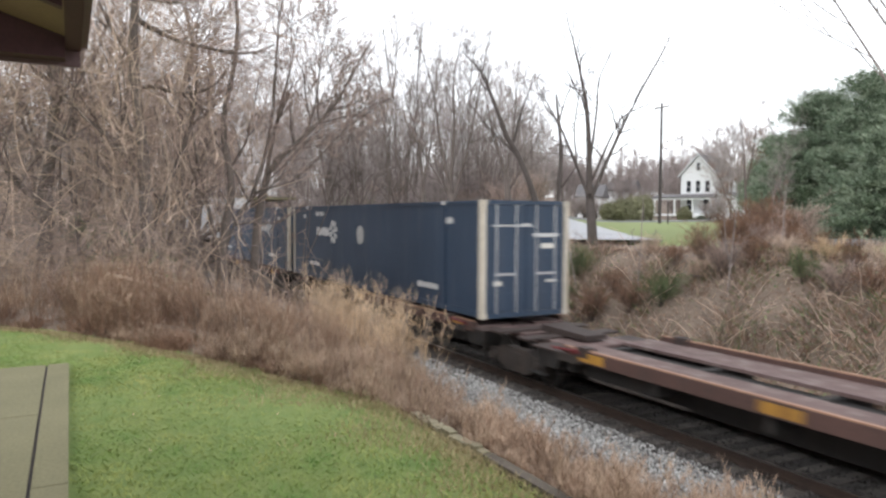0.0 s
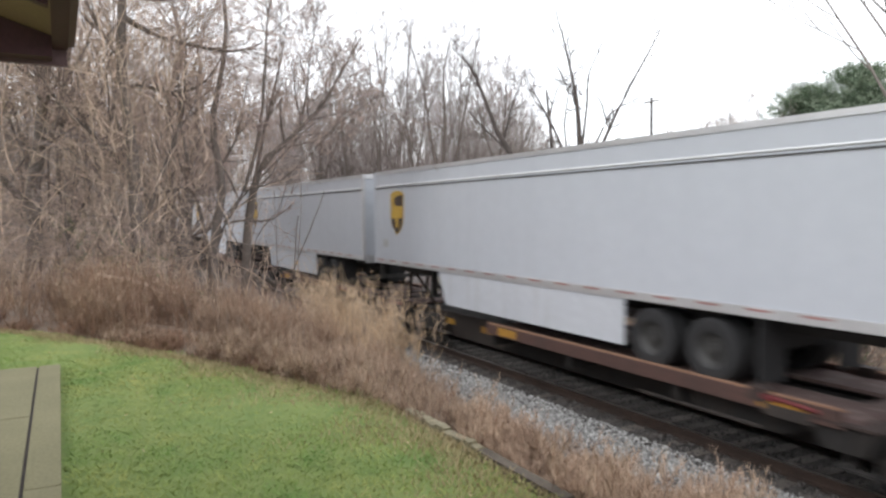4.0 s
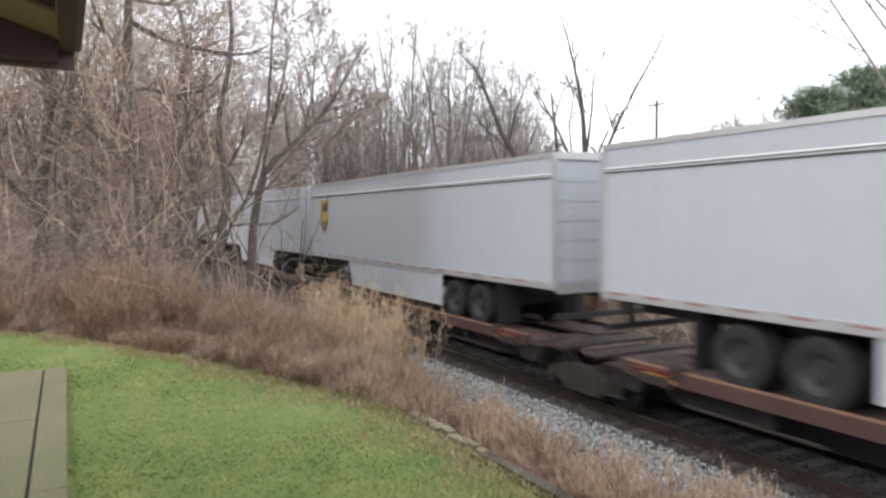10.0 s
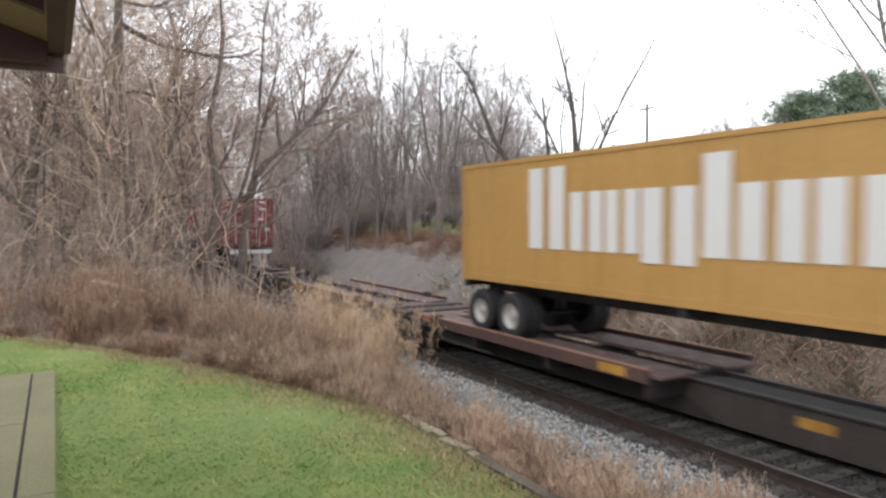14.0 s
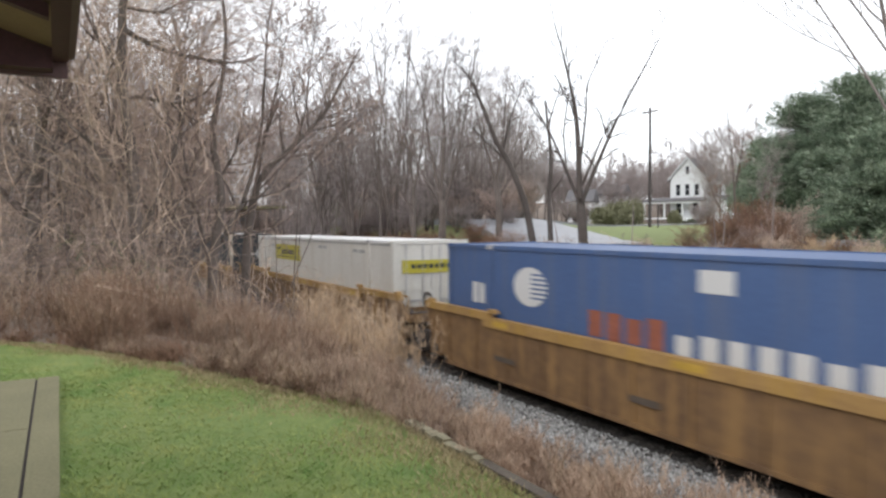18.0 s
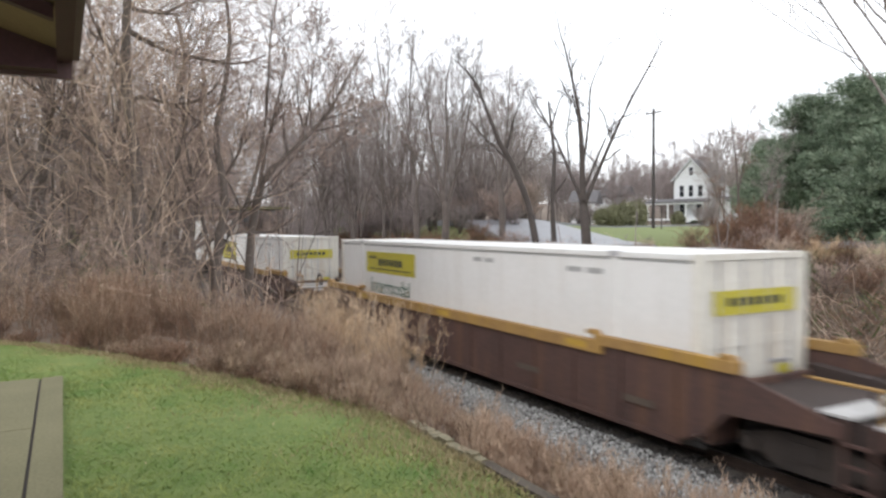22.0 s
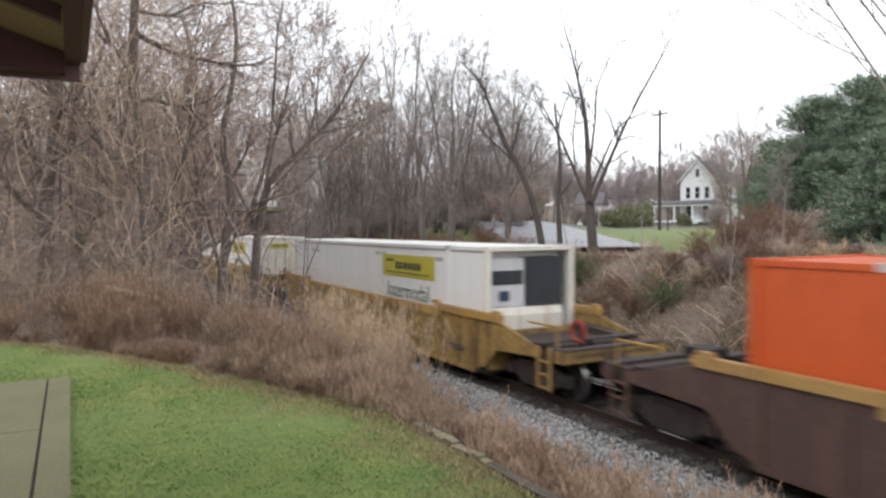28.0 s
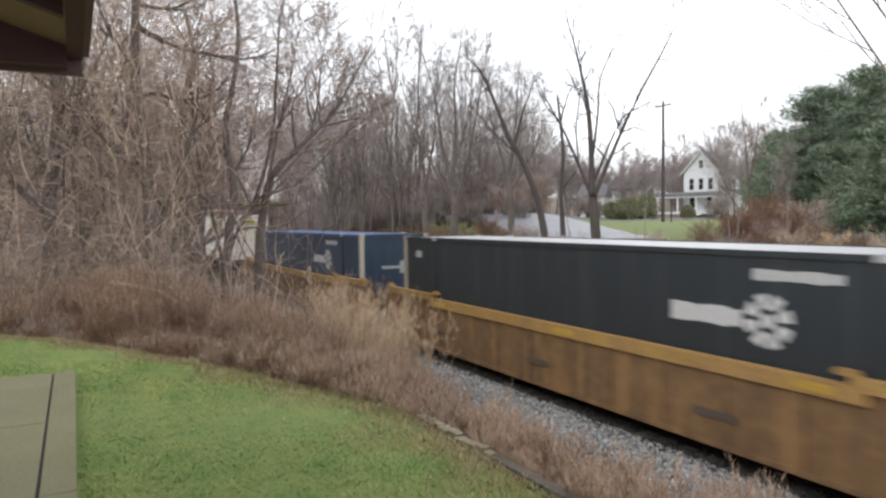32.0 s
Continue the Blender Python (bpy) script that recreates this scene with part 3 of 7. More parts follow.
while x < 6:
    w = wr.uniform(0.6, 1.0)
    part("cap_slab", Shape().box(x, x + w - 0.01, WALL_Y - 0.02, WALL_Y + 0.06, 2.02, 2.085 + wr.uniform(-0.015, 0.008)), "kerb_dark", wall, "dark cap slab")
    x += w

eave = thing("station_roof", "overhanging station roof corner with maroon fascia and tan soffit", "roof", kind="structure")
EX = -6.42
part("soffit", Shape().along([(-10.06, 5.06), (-14.5, 6.5), (-14.5, 6.54), (-10.06, 5.10)][::-1], EX + 0.16, 6), "soffit", eave, "tan painted soffit boards")
part("front_fascia", Shape().box(EX - 0.03, 6, -9.949, -9.90, 5.02, 5.27), "fascia", eave, "maroon fascia board")
part("front_beam", Shape().box(EX + 0.001, 6, -10.06, -9.95, 4.99, 5.26), "eave_paint", eave, "dark edge beam")
part("end_fascia", Shape().along([(-14.5, 4.865), (-9.955, 4.865), (-9.955, 5.24), (-14.5, 6.7)], EX - 0.045, EX), "fascia", eave, "maroon fascia board")
part("end_beam", Shape().along([(-14.5, 4.9), (-10.061, 4.9), (-10.061, 5.055), (-14.5, 6.49)], EX + 0.001, EX + 0.16), "eave_paint", eave, "dark timber beam")
part("rafter", Shape().along([(-14.5, 6.4), (-10.07, 4.96), (-10.07, 5.05), (-14.5, 6.495)], EX + 1.35, EX + 1.43), "eave_paint", eave, "dark rafter under the soffit")
part("roof_slope", Shape().along([(-9.88, 5.275), (-9.88, 5.33), (-14.5, 6.83), (-14.5, 6.775)], EX - 0.12, 6), "shingle", eave, "grey shingled roof slope")
part("station_wall", Shape().box(-2.0, 6, -14.7, -14.5, 2.0, 7.4), "white_wood", eave, "painted station wall")

# ---- lawn blades ----
n = 190000
lx = -rng.uniform(0, 1, n) ** 0.75 * 13.5 - 0.5
ly = rng.uniform(-13, -7.65, n)
keep = (ly < lawn_edge(lx) + 0.15) & ~((ly < -10.06) & (lx > -8.4)) & ((ly > -10.2) | (lx < -8.4))
lx, ly = lx[keep], ly[keep]
lp = np.stack([lx, ly, np.full(len(lx), LAWN_Z - 0.005)], 1)
lh = rng.uniform(0.012, 0.026, len(lx)) * (1 + 0.25 * np.sin(lx * 2.1 + ly) * np.sin(ly * 2.7))
tagged(part("lawn_grass", joined("lawn_grass", [blades(lp, lh, rng.uniform(0.005, 0.010, len(lx)), rng.uniform(1.0, 3.0, len(lx)), rng)]), "grass"), "short green lawn grass, slightly yellowed in patches", "grass", kind="stuff")

# ---- dead weeds and dry grass on the near slope ----


def weeds(name, n, xr, depth, height, mat, label, rng, lean=0.5, width=(0.003, 0.008), clump=0.28, per=70, heads=2):
    """Clumps of stems with fine side shoots, between the lawn's edge and the ballast; depth: how far down the slope, 0 to 1."""
    m = max(1, n // per)
    cx = xr[0] + (xr[1] - xr[0]) * rng.random(m)
    e = np.maximum(lawn_edge(cx), -12.0)
    reach = np.clip((-cx - 5.6) / 5.0, 0.16, 1.0)
    cy = e + 0.1 + (depth[0] + (depth[1] - depth[0]) * rng.random(m)) * reach * (-3.9 - e)
    ch = (height[0] + (height[1] - height[0]) * rng.random(m) ** 1.4) * np.clip((-cx - 4.5) / 8.0, 0.5, 1.0)
    w = rng.integers(0, m, n)
    off = rng.normal(0, clump, (n, 2))
    x, y = cx[w] + off[:, 0], np.minimum(cy[w] + off[:, 1], -3.6)
    y = np.maximum(y, np.maximum(lawn_edge(x), -12.0) + 0.04)
    far = np.hypot(off[:, 0], off[:, 1]) / clump
    h = ch[w] * rng.uniform(0.55, 1.05, n) * np.clip(1.15 - 0.25 * far, 0.4, 1)
    p = np.stack([x, y, ground_z(x, y) - 0.03], 1)
    ln = rng.uniform(0.05, lean, n)
    pieces = [blades(p, h, rng.uniform(*width, n), ln, rng)]
    for k in range(heads):
        u = rng.uniform(0.45, 1.0, n)
        q = p + np.stack([rng.normal(0, 0.06, n), rng.normal(0, 0.06, n), h * u], 1)
        pieces.append(blades(q, rng.uniform(0.05, 0.16, n), rng.uniform(0.004, 0.010, n), rng.uniform(0.3, 1.6, n), rng))
    return tagged(part(name, joined(name, pieces), mat), label, "dry grass", kind="stuff")


def slope_spots(n, xr, depth, rng, clump=0.3, per=9):
    """Clumped places on the near slope; depth: how far down it, 0 to 1."""
    m = max(1, n // per)
    cx = rng.uniform(*xr, m)
    e = np.maximum(lawn_edge(cx), -12.0)
    cy = e + 0.15 + rng.uniform(*depth, m) * (-3.9 - e)
    w = rng.integers(0, m, n)
    q = np.stack([cx[w], cy[w]], 1) + rng.normal(0, clump, (n, 2))
    q[:, 1] = np.clip(q[:, 1], np.maximum(lawn_edge(q[:, 0]), -12.0) + 0.08, -3.5)
    return q


def weed_bushes(name, spots, height, mat, tip, label, rng, stems=9, side=7, fan=0.35, fluff=9, radius=(0.002, 0.0038), feather=(0.025, 0.09), near=0.45, shoot=(0.2, 0.45), low=0.3, fine=(0.0006, 0.0016)):
    """Dead weeds in clumps: a sheaf of thin stems from one root, each with upward side shoots and a feathery end."""
    m = len(spots)
    n = m * stems
    w = np.repeat(np.arange(m), stems)
    xy = spots[w] + rng.normal(0, 0.07, (n, 2))
    base = np.stack([xy[:, 0], xy[:, 1], ground_z(xy[:, 0], xy[:, 1]) - 0.04], 1)
    h = (rng.uniform(*height, m) * np.clip((-spots[:, 0] - 2.5) / 9, near, 1))[w] * rng.uniform(0.6, 1.1, n)
    a = rng.uniform(0, 2 * np.pi, n)
    out = h * fan * rng.uniform(0.1, 1.3, n)
    k = 5
    q = np.linspace(0, 1, k)
    P = base[:, None] + np.stack([np.cos(a) * out, np.sin(a) * out, 0 * a], 1)[:, None] * (q ** 1.5)[None, :, None]
    P[..., 2] += h[:, None] * q
    wob = np.cumsum(rng.normal(size=(n, k, 3)), axis=1) * 0.03
    P += (wob - wob[:, :1]) * h[:, None, None]
    R = rng.uniform(*radius, n)[:, None] * (1 - 0.5 * q)
    Q, S = branch_out(P, R, rng, side, shoot, (15, 50), 4, up=0.15, wiggle=0.07, start=low, thin=0.75, tip=0.5)
    t = tagged(part(name, joined(name, [tubes(P, R, 3), tubes(Q, S, 3)]), mat), label, "dry weeds", kind="stuff")
    e = np.repeat(np.arange(len(Q)), fluff)
    g = len(e)
    u = rng.uniform(0.35, 1.0, g)[:, None]
    o = Q[e, 0] * (1 - u) + Q[e, -1] * u + rng.normal(0, 0.006, (g, 3))
    b = rng.uniform(0, 2 * np.pi, g)
    ln = rng.uniform(*feather, g)
    d = np.stack([np.cos(b) * 0.8, np.sin(b) * 0.8, rng.uniform(0.2, 1.8, g)], 1) * ln[:, None]
    sd = np.stack([-np.sin(b), np.cos(b), 0 * b], 1) * rng.uniform(*fine, g)[:, None]
    V = np.stack([o - sd, o + sd, o + d + sd * 0.6, o + d - sd * 0.6], 1)
    tagged(part(name + "_heads", array_mesh(name, V.reshape(-1, 3), np.arange(g * 4).reshape(g, 4)), tip), label, "dry weeds", kind="stuff")
    return t


weed_bushes("red_weeds", slope_spots(105, (-12.0, -7.0), (0.0, 0.32), rng, 0.28, 8), (0.45, 0.95), "weed", "weedtip", "reddish-brown dead weeds along the lawn's edge", rng, stems=13, side=5, fan=0.42, fluff=4, radius=(0.0025, 0.0045))
weed_bushes("middle_weeds", slope_spots(70, (-12.5, -7.2), (0.1, 0.45), rng, 0.3, 3), (0.7, 1.15), "weed", "weedtip", "dark red-stemmed dead weeds on the slope", rng, stems=14, side=5, fan=0.3, fluff=4, radius=(0.0025, 0.0045))
weed_bushes("border_weeds", slope_spots(210, (-18, -5.6), (-0.06, 0.1), rng, 0.2, 7), (0.12, 0.36), "weed", "weedtip", "reddish-brown dead weeds at the very edge of the lawn", rng, stems=8, side=5, fan=0.6, fluff=3, radius=(0.0025, 0.0042))
weed_bushes("foot_weeds", slope_spots(45, (-26, -16), (0.0, 0.5), rng, 0.3, 4), (0.4, 0.8), "weed", "weedtip", "brown dead weeds at the thicket's foot", rng, radius=(0.003, 0.005), feather=(0.03, 0.1))
weed_bushes("upright_stalks", slope_spots(90, (-16, -8.0), (0.1, 0.7), rng, 0.3, 2), (0.7, 1.15), "barkmid", "weedtip", "tall thin dark weed stalks on the slope", rng, stems=3, side=5, fan=0.2, fluff=3)
weed_bushes("grey_weeds", slope_spots(55, (-18, -7.2), (0.4, 0.95), rng, 0.3, 4), (0.35, 0.75), "weedgrey", "weedgrey", "grey wispy weeds along the ballast", rng, stems=8, side=6, fan=0.55)
weed_bushes("slope_straw", slope_spots(18, (-19, -9.5), (0.45, 0.85), rng, 0.25, 5), (0.5, 1.0), "weedgrey", "straw", "straw-tipped dry weeds on the slope", rng, stems=10, fan=0.5)
wall_spots = np.stack([rng.uniform(-4.6, 0.6, 95), -7.42 + 0.75 * rng.random(95) ** 1.5], 1)
weed_bushes("wall_weeds", wall_spots, (0.28, 0.55), "weed", "weedpink", "reddish weeds with pinkish feathery heads below the wall", rng, stems=11, side=9, fan=0.32, fluff=24, feather=(0.015, 0.045), near=1.0)
hx_ = rng.uniform(-8.2, -4.7, 230)
hump_spots = np.stack([hx_, lawn_edge(hx_) + 0.06 + 1.9 * rng.random(230) ** 1.5], 1)
weed_bushes("low_weeds", hump_spots, (0.12, 0.36), "weed", "weedtip", "low reddish dead weeds on the slope", rng, stems=7, side=5, fan=0.8, near=1.0)
weeds("edge_weeds", 3500, (-16, -5.5), (-0.02, 0.06), (0.06, 0.2), "weed", "low dead weeds at the lawn's edge", rng, clump=0.14, per=90, width=(0.003, 0.006))


def clumps(spots, per, spread, rng):
    return np.concatenate([rng.normal(0, spread, (per, 2)) + c for c in spots])


STRAW = [(-14.4, -4.9), (-13.9, -5.0), (-13.0, -4.9), (-12.4, -4.8), (-13.4, -5.4), (-15.2, -5.1), (-11.7, -4.9)]
weed_bushes("straw_plumes", clumps(STRAW, 6, 0.2, rng), (1.75, 2.35), "weedgrey", "straw", "tall clumps of straw-coloured plume grass on the slope", rng, stems=11, side=9, fan=0.2, fluff=16, radius=(0.003, 0.005), feather=(0.03, 0.09), shoot=(0.1, 0.24), low=0.6, fine=(0.001, 0.0022))
BROWN = [(-12.2, -5.6), (-11.2, -5.3), (-10.3, -5.2), (-14.2, -6.2), (-12.9, -6.5), (-15.8, -6.6), (-11.6, -6.4), (-17.0, -6.0), (-18.4, -5.4), (-20.4, -5.6)]
weed_bushes("brown_plumes", clumps(BROWN, 4, 0.22, rng), (0.9, 1.9), "weed", "weedtip", "tall brownish plume weeds on the slope", rng, stems=10, side=9, fan=0.28, fluff=8, radius=(0.003, 0.005), feather=(0.02, 0.08), shoot=(0.12, 0.3), low=0.4)
n = 20000
ex_ = -rng.uniform(0, 14, n)
ey_ = lawn_edge(ex_) - np.abs(rng.normal(0, 0.32, n)) * (0.5 + 0.8 * np.sin(ex_ * 2.3) ** 2) * np.where(ex_ > -7.5, 1.0, 0.55) - 0.05
keep = ey_ > -12.5
tagged(part("dead_lawn_edge", joined("dead_lawn_edge", [blades(np.stack([ex_, ey_, np.full(n, LAWN_Z)], 1)[keep], rng.uniform(0.02, 0.05, n)[keep], rng.uniform(0.004, 0.008, n)[keep], rng.uniform(0.3, 1.5, n)[keep], rng)]), "deadgrass"), "brown dead grass along the lawn's edge", "grass", kind="stuff")
n = 500
fx, fy = -rng.uniform(1, 12, n), rng.uniform(-12, -7.9, n)
keep = (fy < lawn_edge(fx) - 0.1) & ~((fy < -10.0) & (fx > -8.7)) & (rng.random(n) < 0.25)
tagged(part("fallen_leaves", joined("fallen_leaves", [blades(np.stack([fx, fy, np.full(n, LAWN_Z + 0.03)], 1)[keep], np.full(n, 0.012)[keep], np.full(n, 0.014)[keep], np.full(n, 1.6)[keep], rng)]), "straw"), "a few fallen tan leaves on the lawn", "leaves", kind="stuff")

# ---- the near thicket: vine-hung bare trees between lawn and line ----
ORDERS_NEAR = [dict(n=9, length=(0.35, 0.7), angle=(25, 65), k=7, up=0.25, wiggle=0.05, start=0.2), dict(n=7, length=(0.3, 0.6), angle=(25, 70), k=6, up=0.1, wiggle=0.06), dict(n=6, length=(0.3, 0.65), angle=(25, 75), k=5, up=0.0, wiggle=0.08), dict(n=3, length=(0.4, 0.8), angle=(20, 70), k=4, up=-0.05, wiggle=0.1)]
near_kinds = [tree_meshes("thicket_tree", np.random.default_rng(20 + i), 8.5, 0.2, ORDERS_NEAR, lean=((0.06, 0.05), (-0.05, 0.08), (0.16, 0.1))[i], bend=0.02) for i in range(3)]
THICKET = [(-17.5, -10.6, 0.9, 1.05), (-20.0, -12.4, 1.0, 1.15), (-28.0, -10.0, 1.1, 1.2), (-36.0, -7.5, 1.1, 1.15), (-16.0, -13.8, 0.9, 1.1), (-34.0, -12.5, 1.2, 1.3), (-46.0, -9.0, 1.2, 1.2), (-31.0, -8.0, 1.1, 1.25), (-33.0, -4.9, 0.8, 0.95), (-38.0, -5.0, 0.9, 1.1), (-35, -7.0, 0.9, 1.2)]
for i, (x, y, s, h) in enumerate(THICKET):
    bare_tree(near_kinds[i % 3], (x, y, float(ground_z(x, y))), i * 67 % 360, (s, h), "bare tree tangled with brown vines in the trackside thicket", "thicket trees")

# the tall vine-hung trees at the edge, with limbs that reach over the line
ORDERS_TALL = [dict(n=12, length=(0.28, 0.5), angle=(30, 70), k=7, up=0.2, wiggle=0.05, start=0.3, thin=0.45, tip=0.15), dict(n=7, length=(0.35, 0.65), angle=(25, 70), k=6, up=0.1, wiggle=0.07), dict(n=6, length=(0.35, 0.7), angle=(25, 75), k=5, up=-0.05, wiggle=0.09), dict(n=5, length=(0.4, 0.8), angle=(20, 70), k=4, up=-0.15, wiggle=0.1)]
for i, (x, y, s, lean) in enumerate([(-27.5, -6.4, 0.9, (0.02, 0.12)), (-31.0, -6.0, 1.05, (0.0, 0.12)), (-26.6, -6.6, 1.05, (0.0, 0.06))]):
    kind = tree_meshes("tall_tree", np.random.default_rng(140 + i), 13.5, 0.19, ORDERS_TALL, lean=lean, bend=0.016, rmin=0.004)
    bare_tree(kind, (x, y, float(ground_z(x, y))), 0, (s, s), "tall bare tree hung with vines at the thicket's edge", "thicket trees", "twig", "barkmid")


def curls(n, base, length, rng, radius, rise=(-0.5, 0.9), bend=0.55, sag=0.35, k=9):
    """Crooked creeper stems that wind on from their base points: vertices and faces."""
    a = rng.uniform(0, 2 * np.pi, n)
    d = np.stack([np.cos(a), np.sin(a), rng.uniform(*rise, n)], 1)
    turn = np.cumsum(rng.normal(size=(n, k, 3)), axis=1) * bend
    D = d[:, None] + turn - turn[:, :1]
    D /= np.linalg.norm(D, axis=2, keepdims=True) + 1e-9
    L = rng.uniform(*length, n)
    P = base[:, None] + np.cumsum(D, axis=1) * (L / k)[:, None, None]
    q = np.linspace(0, 1, k)
    P[..., 2] -= sag * L[:, None] * q ** 2
    P[..., 2] = np.maximum(P[..., 2], 0.15)
    P[..., 1] = np.where(P[..., 2] > 5.9, P[..., 1], np.minimum(P[..., 1], -3.2))
    return tubes(P, rng.uniform(*radius, n)[:, None] * (1 - 0.55 * q), 3)


def thicket_spots(n, rng, heading=(-97, -72.5), reach=(15.5, 34), low=0.0, high=9.2, shape=1.0, even=False):
    """Places in the thicket, denser and taller away from the line."""
    hd = rng.uniform(*heading, n)
    d = reach[0] + (reach[1] - reach[0]) * rng.random(n) ** 1.2
    x, y = d * np.sin(np.radians(hd)), EYE.y + d * np.cos(np.radians(hd))
    e = np.maximum(lawn_edge(x), -15.0)
    f = smooth(-71.5, -83, hd)
    open_ = smooth(-87, -80, hd)  # where the train shows through, below the crowns
    z = ground_z(x, np.minimum(y, -4.0)) + low + (high - low) * (0.25 + 0.75 * f) * rng.random(n) ** shape
    keep = (rng.random(n) < (0.18 + 0.82 * f) * np.where((z > 1.9) & (z < 5.4), 1 - 0.9 * open_, 1 - 0.45 * open_)) & (y < -3.9) & (y > e + 0.3)
    if even:
        z = ground_z(x, np.minimum(y, -4.0)) + low + (high - low) * rng.random(n) ** shape
        keep = (rng.random(n) < 0.25 + 0.75 * smooth(-69.5, -79, hd)) & ((y < -3.9) | (z > 6.2))
    return np.stack([x, y, z], 1)[keep]


def tangle(name, n, length, mat, label, rng, radius, **kw):
    spots = {k_: kw.pop(k_) for k_ in ("heading", "reach", "low", "high", "shape", "even") if k_ in kw}
    base = thicket_spots(n, rng, **spots)
    return tagged(part(name, joined(name, [curls(len(base), base, length, rng, radius, **kw)]), mat), label, "thicket", kind="stuff")


tangle("vine_tangle", 7000, (0.6, 2.2), "twigpale", "dense tangle of pale curling vines", rng, (0.004, 0.010), shape=1.1)
# shade low in the thicket is put into this darker twig colour
tangle("shaded_tangle", 5500, (0.5, 1.8), "twigdark", "dense tangle of twigs low in the thicket, coloured dark for shade", rng, (0.0035, 0.009), high=3.8, shape=1.0, bend=0.4, sag=0.15)
tangle("brown_vine_tangle", 10500, (0.5, 1.8), "twig", "dense tangle of brown twigs and creepers", rng, (0.0035, 0.009), shape=1.1, bend=0.4, sag=0.15)
tangle("fine_twigs", 3600, (0.3, 0.9), "twig", "fine pinkish twigs of the thicket's crowns", rng, (0.0025, 0.0045), low=3.5, high=9.8, shape=0.9, rise=(-0.2, 1.2), bend=0.25, sag=-0.1, k=6)
tangle("crown_twigs", 5200, (0.4, 1.2), "twig", "pinkish-brown twigs of the crowns over the line", rng, (0.0035, 0.007), heading=(-86, -69), reach=(22, 33), low=4.6, high=9.4, shape=1.3, even=True, rise=(0.0, 1.3), bend=0.25, sag=-0.05, k=6)
tangle("pale_creepers", 420, (1.6, 4.0), "twigpale", "long pale creepers winding through the thicket", rng, (0.008, 0.017), rise=(0.2, 2.5), bend=0.3, sag=0.1, k=12, reach=(15.5, 22))
tangle("hanging_vines", 500, (1.0, 3.2), "twigpale", "pale vines hanging from the crowns", rng, (0.004, 0.008), low=3.0, rise=(-3.0, -1.0), bend=0.35, sag=0.1, k=12)
tangle("mossy_twigs", 320, (0.3, 0.9), "greenleaf", "mossy green stems at the feet of the vine-hung trees", rng, (0.004, 0.009), heading=(-90, -76), reach=(14.5, 19), high=1.7, rise=(0.2, 1.6), sag=0.2)
tangle("trunk_creepers", 420, (1.0, 3.6), "twigpale", "pale creepers climbing the vine-hung trees", rng, (0.005, 0.012), heading=(-87, -76.5), reach=(14.8, 17), high=5.5, rise=(0.6, 3.5), bend=0.45, sag=0.1, k=12)
tangle("dark_stems", 170, (1.5, 4.5), "barkmid", "dark young stems standing in the thicket", rng, (0.012, 0.03), low=0.0, high=4.0, rise=(2.0, 6.0), bend=0.35, sag=-0.1, k=12, reach=(16, 26))
tangle("bramble", 1800, (0.4, 1.3), "weedtip", "low reddish-brown bramble at the lawn's edge", rng, (0.003, 0.006), heading=(-97, -72), reach=(14, 26), high=1.0, rise=(-0.1, 1.2), sag=0.5)
tangle("arching_twigs", 380, (0.8, 2.4), "twig", "brown arching twigs over the weeds at the thicket's foot", rng, (0.004, 0.009), heading=(-93, -70), reach=(12.5, 21), high=1.9, rise=(0.0, 1.6), bend=0.35, sag=0.5, k=11)
tangle("grey_bramble", 900, (0.5, 1.5), "twig", "brown bramble arching over the slope", rng, (0.003, 0.007), heading=(-92, -74), reach=(15, 26), high=1.3, rise=(0.0, 1.4), sag=0.6)


def limb_path(pts, r0, r1, ground, rng, k=14, depth=0.25):
    """A crooked limb through a few (sideways, height) marks, wandering a little in depth."""
    pts = np.array(pts, float)
    q = np.linspace(0, 1, k)
    u = np.linspace(0, 1, len(pts))
    P = np.stack([np.interp(q, u, pts[:, 0]), np.cumsum(rng.normal(0, depth / 3, k)) * q, np.interp(q, u, pts[:, 1]) - ground], 1)
    P[1:-1] = (P[:-2] + 2 * P[1:-1] + P[2:]) / 4
    return P[None], (r0 + (r1 - r0) * q ** 0.8)[None]


def limb_tree(name, heading, d, limbs, label, seed, bark="barkmid", twig="twig", group="", twigs=(12, 5, 4), spread=(0.12, 0.35), rmin=0.005, up=0.15):
    """A tree whose main limbs are set one by one; they fan out square to the heading."""
    r = np.random.default_rng(seed)
    x, y = EYE.x + d * math.sin(radians(heading)), EYE.y + d * math.cos(radians(heading))
    z = float(ground_z(x, y))
    t = thing(name, label, "tree", group, at=(x, y, z), turn=-heading)
    made = [limb_path([(p[0], max(p[1], z - 0.3) if i else z - 0.3) if k_ == 0 else p for i, p in enumerate(pts)], a, b, z, r) for k_, (pts, a, b) in enumerate(limbs)]
    P, R = np.concatenate([p for p, _ in made[1:] or made]), np.concatenate([w for _, w in made[1:] or made])
    b1 = branch_out(P, R, r, twigs[0], spread, (20, 65), 6, up=up, wiggle=0.08, start=0.15, thin=0.5)
    b2 = branch_out(*b1, r, twigs[1], (0.3, 0.65), (20, 65), 5, up=up * 0.7, wiggle=0.09)
    b3 = branch_out(*b2, r, twigs[2], (0.3, 0.7), (20, 70), 4, up=0.05, wiggle=0.1)
    part("trunk", joined("trunk", [tubes(p, w, 8) for p, w in made] + [tubes(b1[0], np.maximum(b1[1], rmin), 4)]), bark, t)
    part("crown", joined("crown", [tubes(q, np.maximum(w, rmin), 3) for q, w in (b2, b3)]), twig, t)
    return t


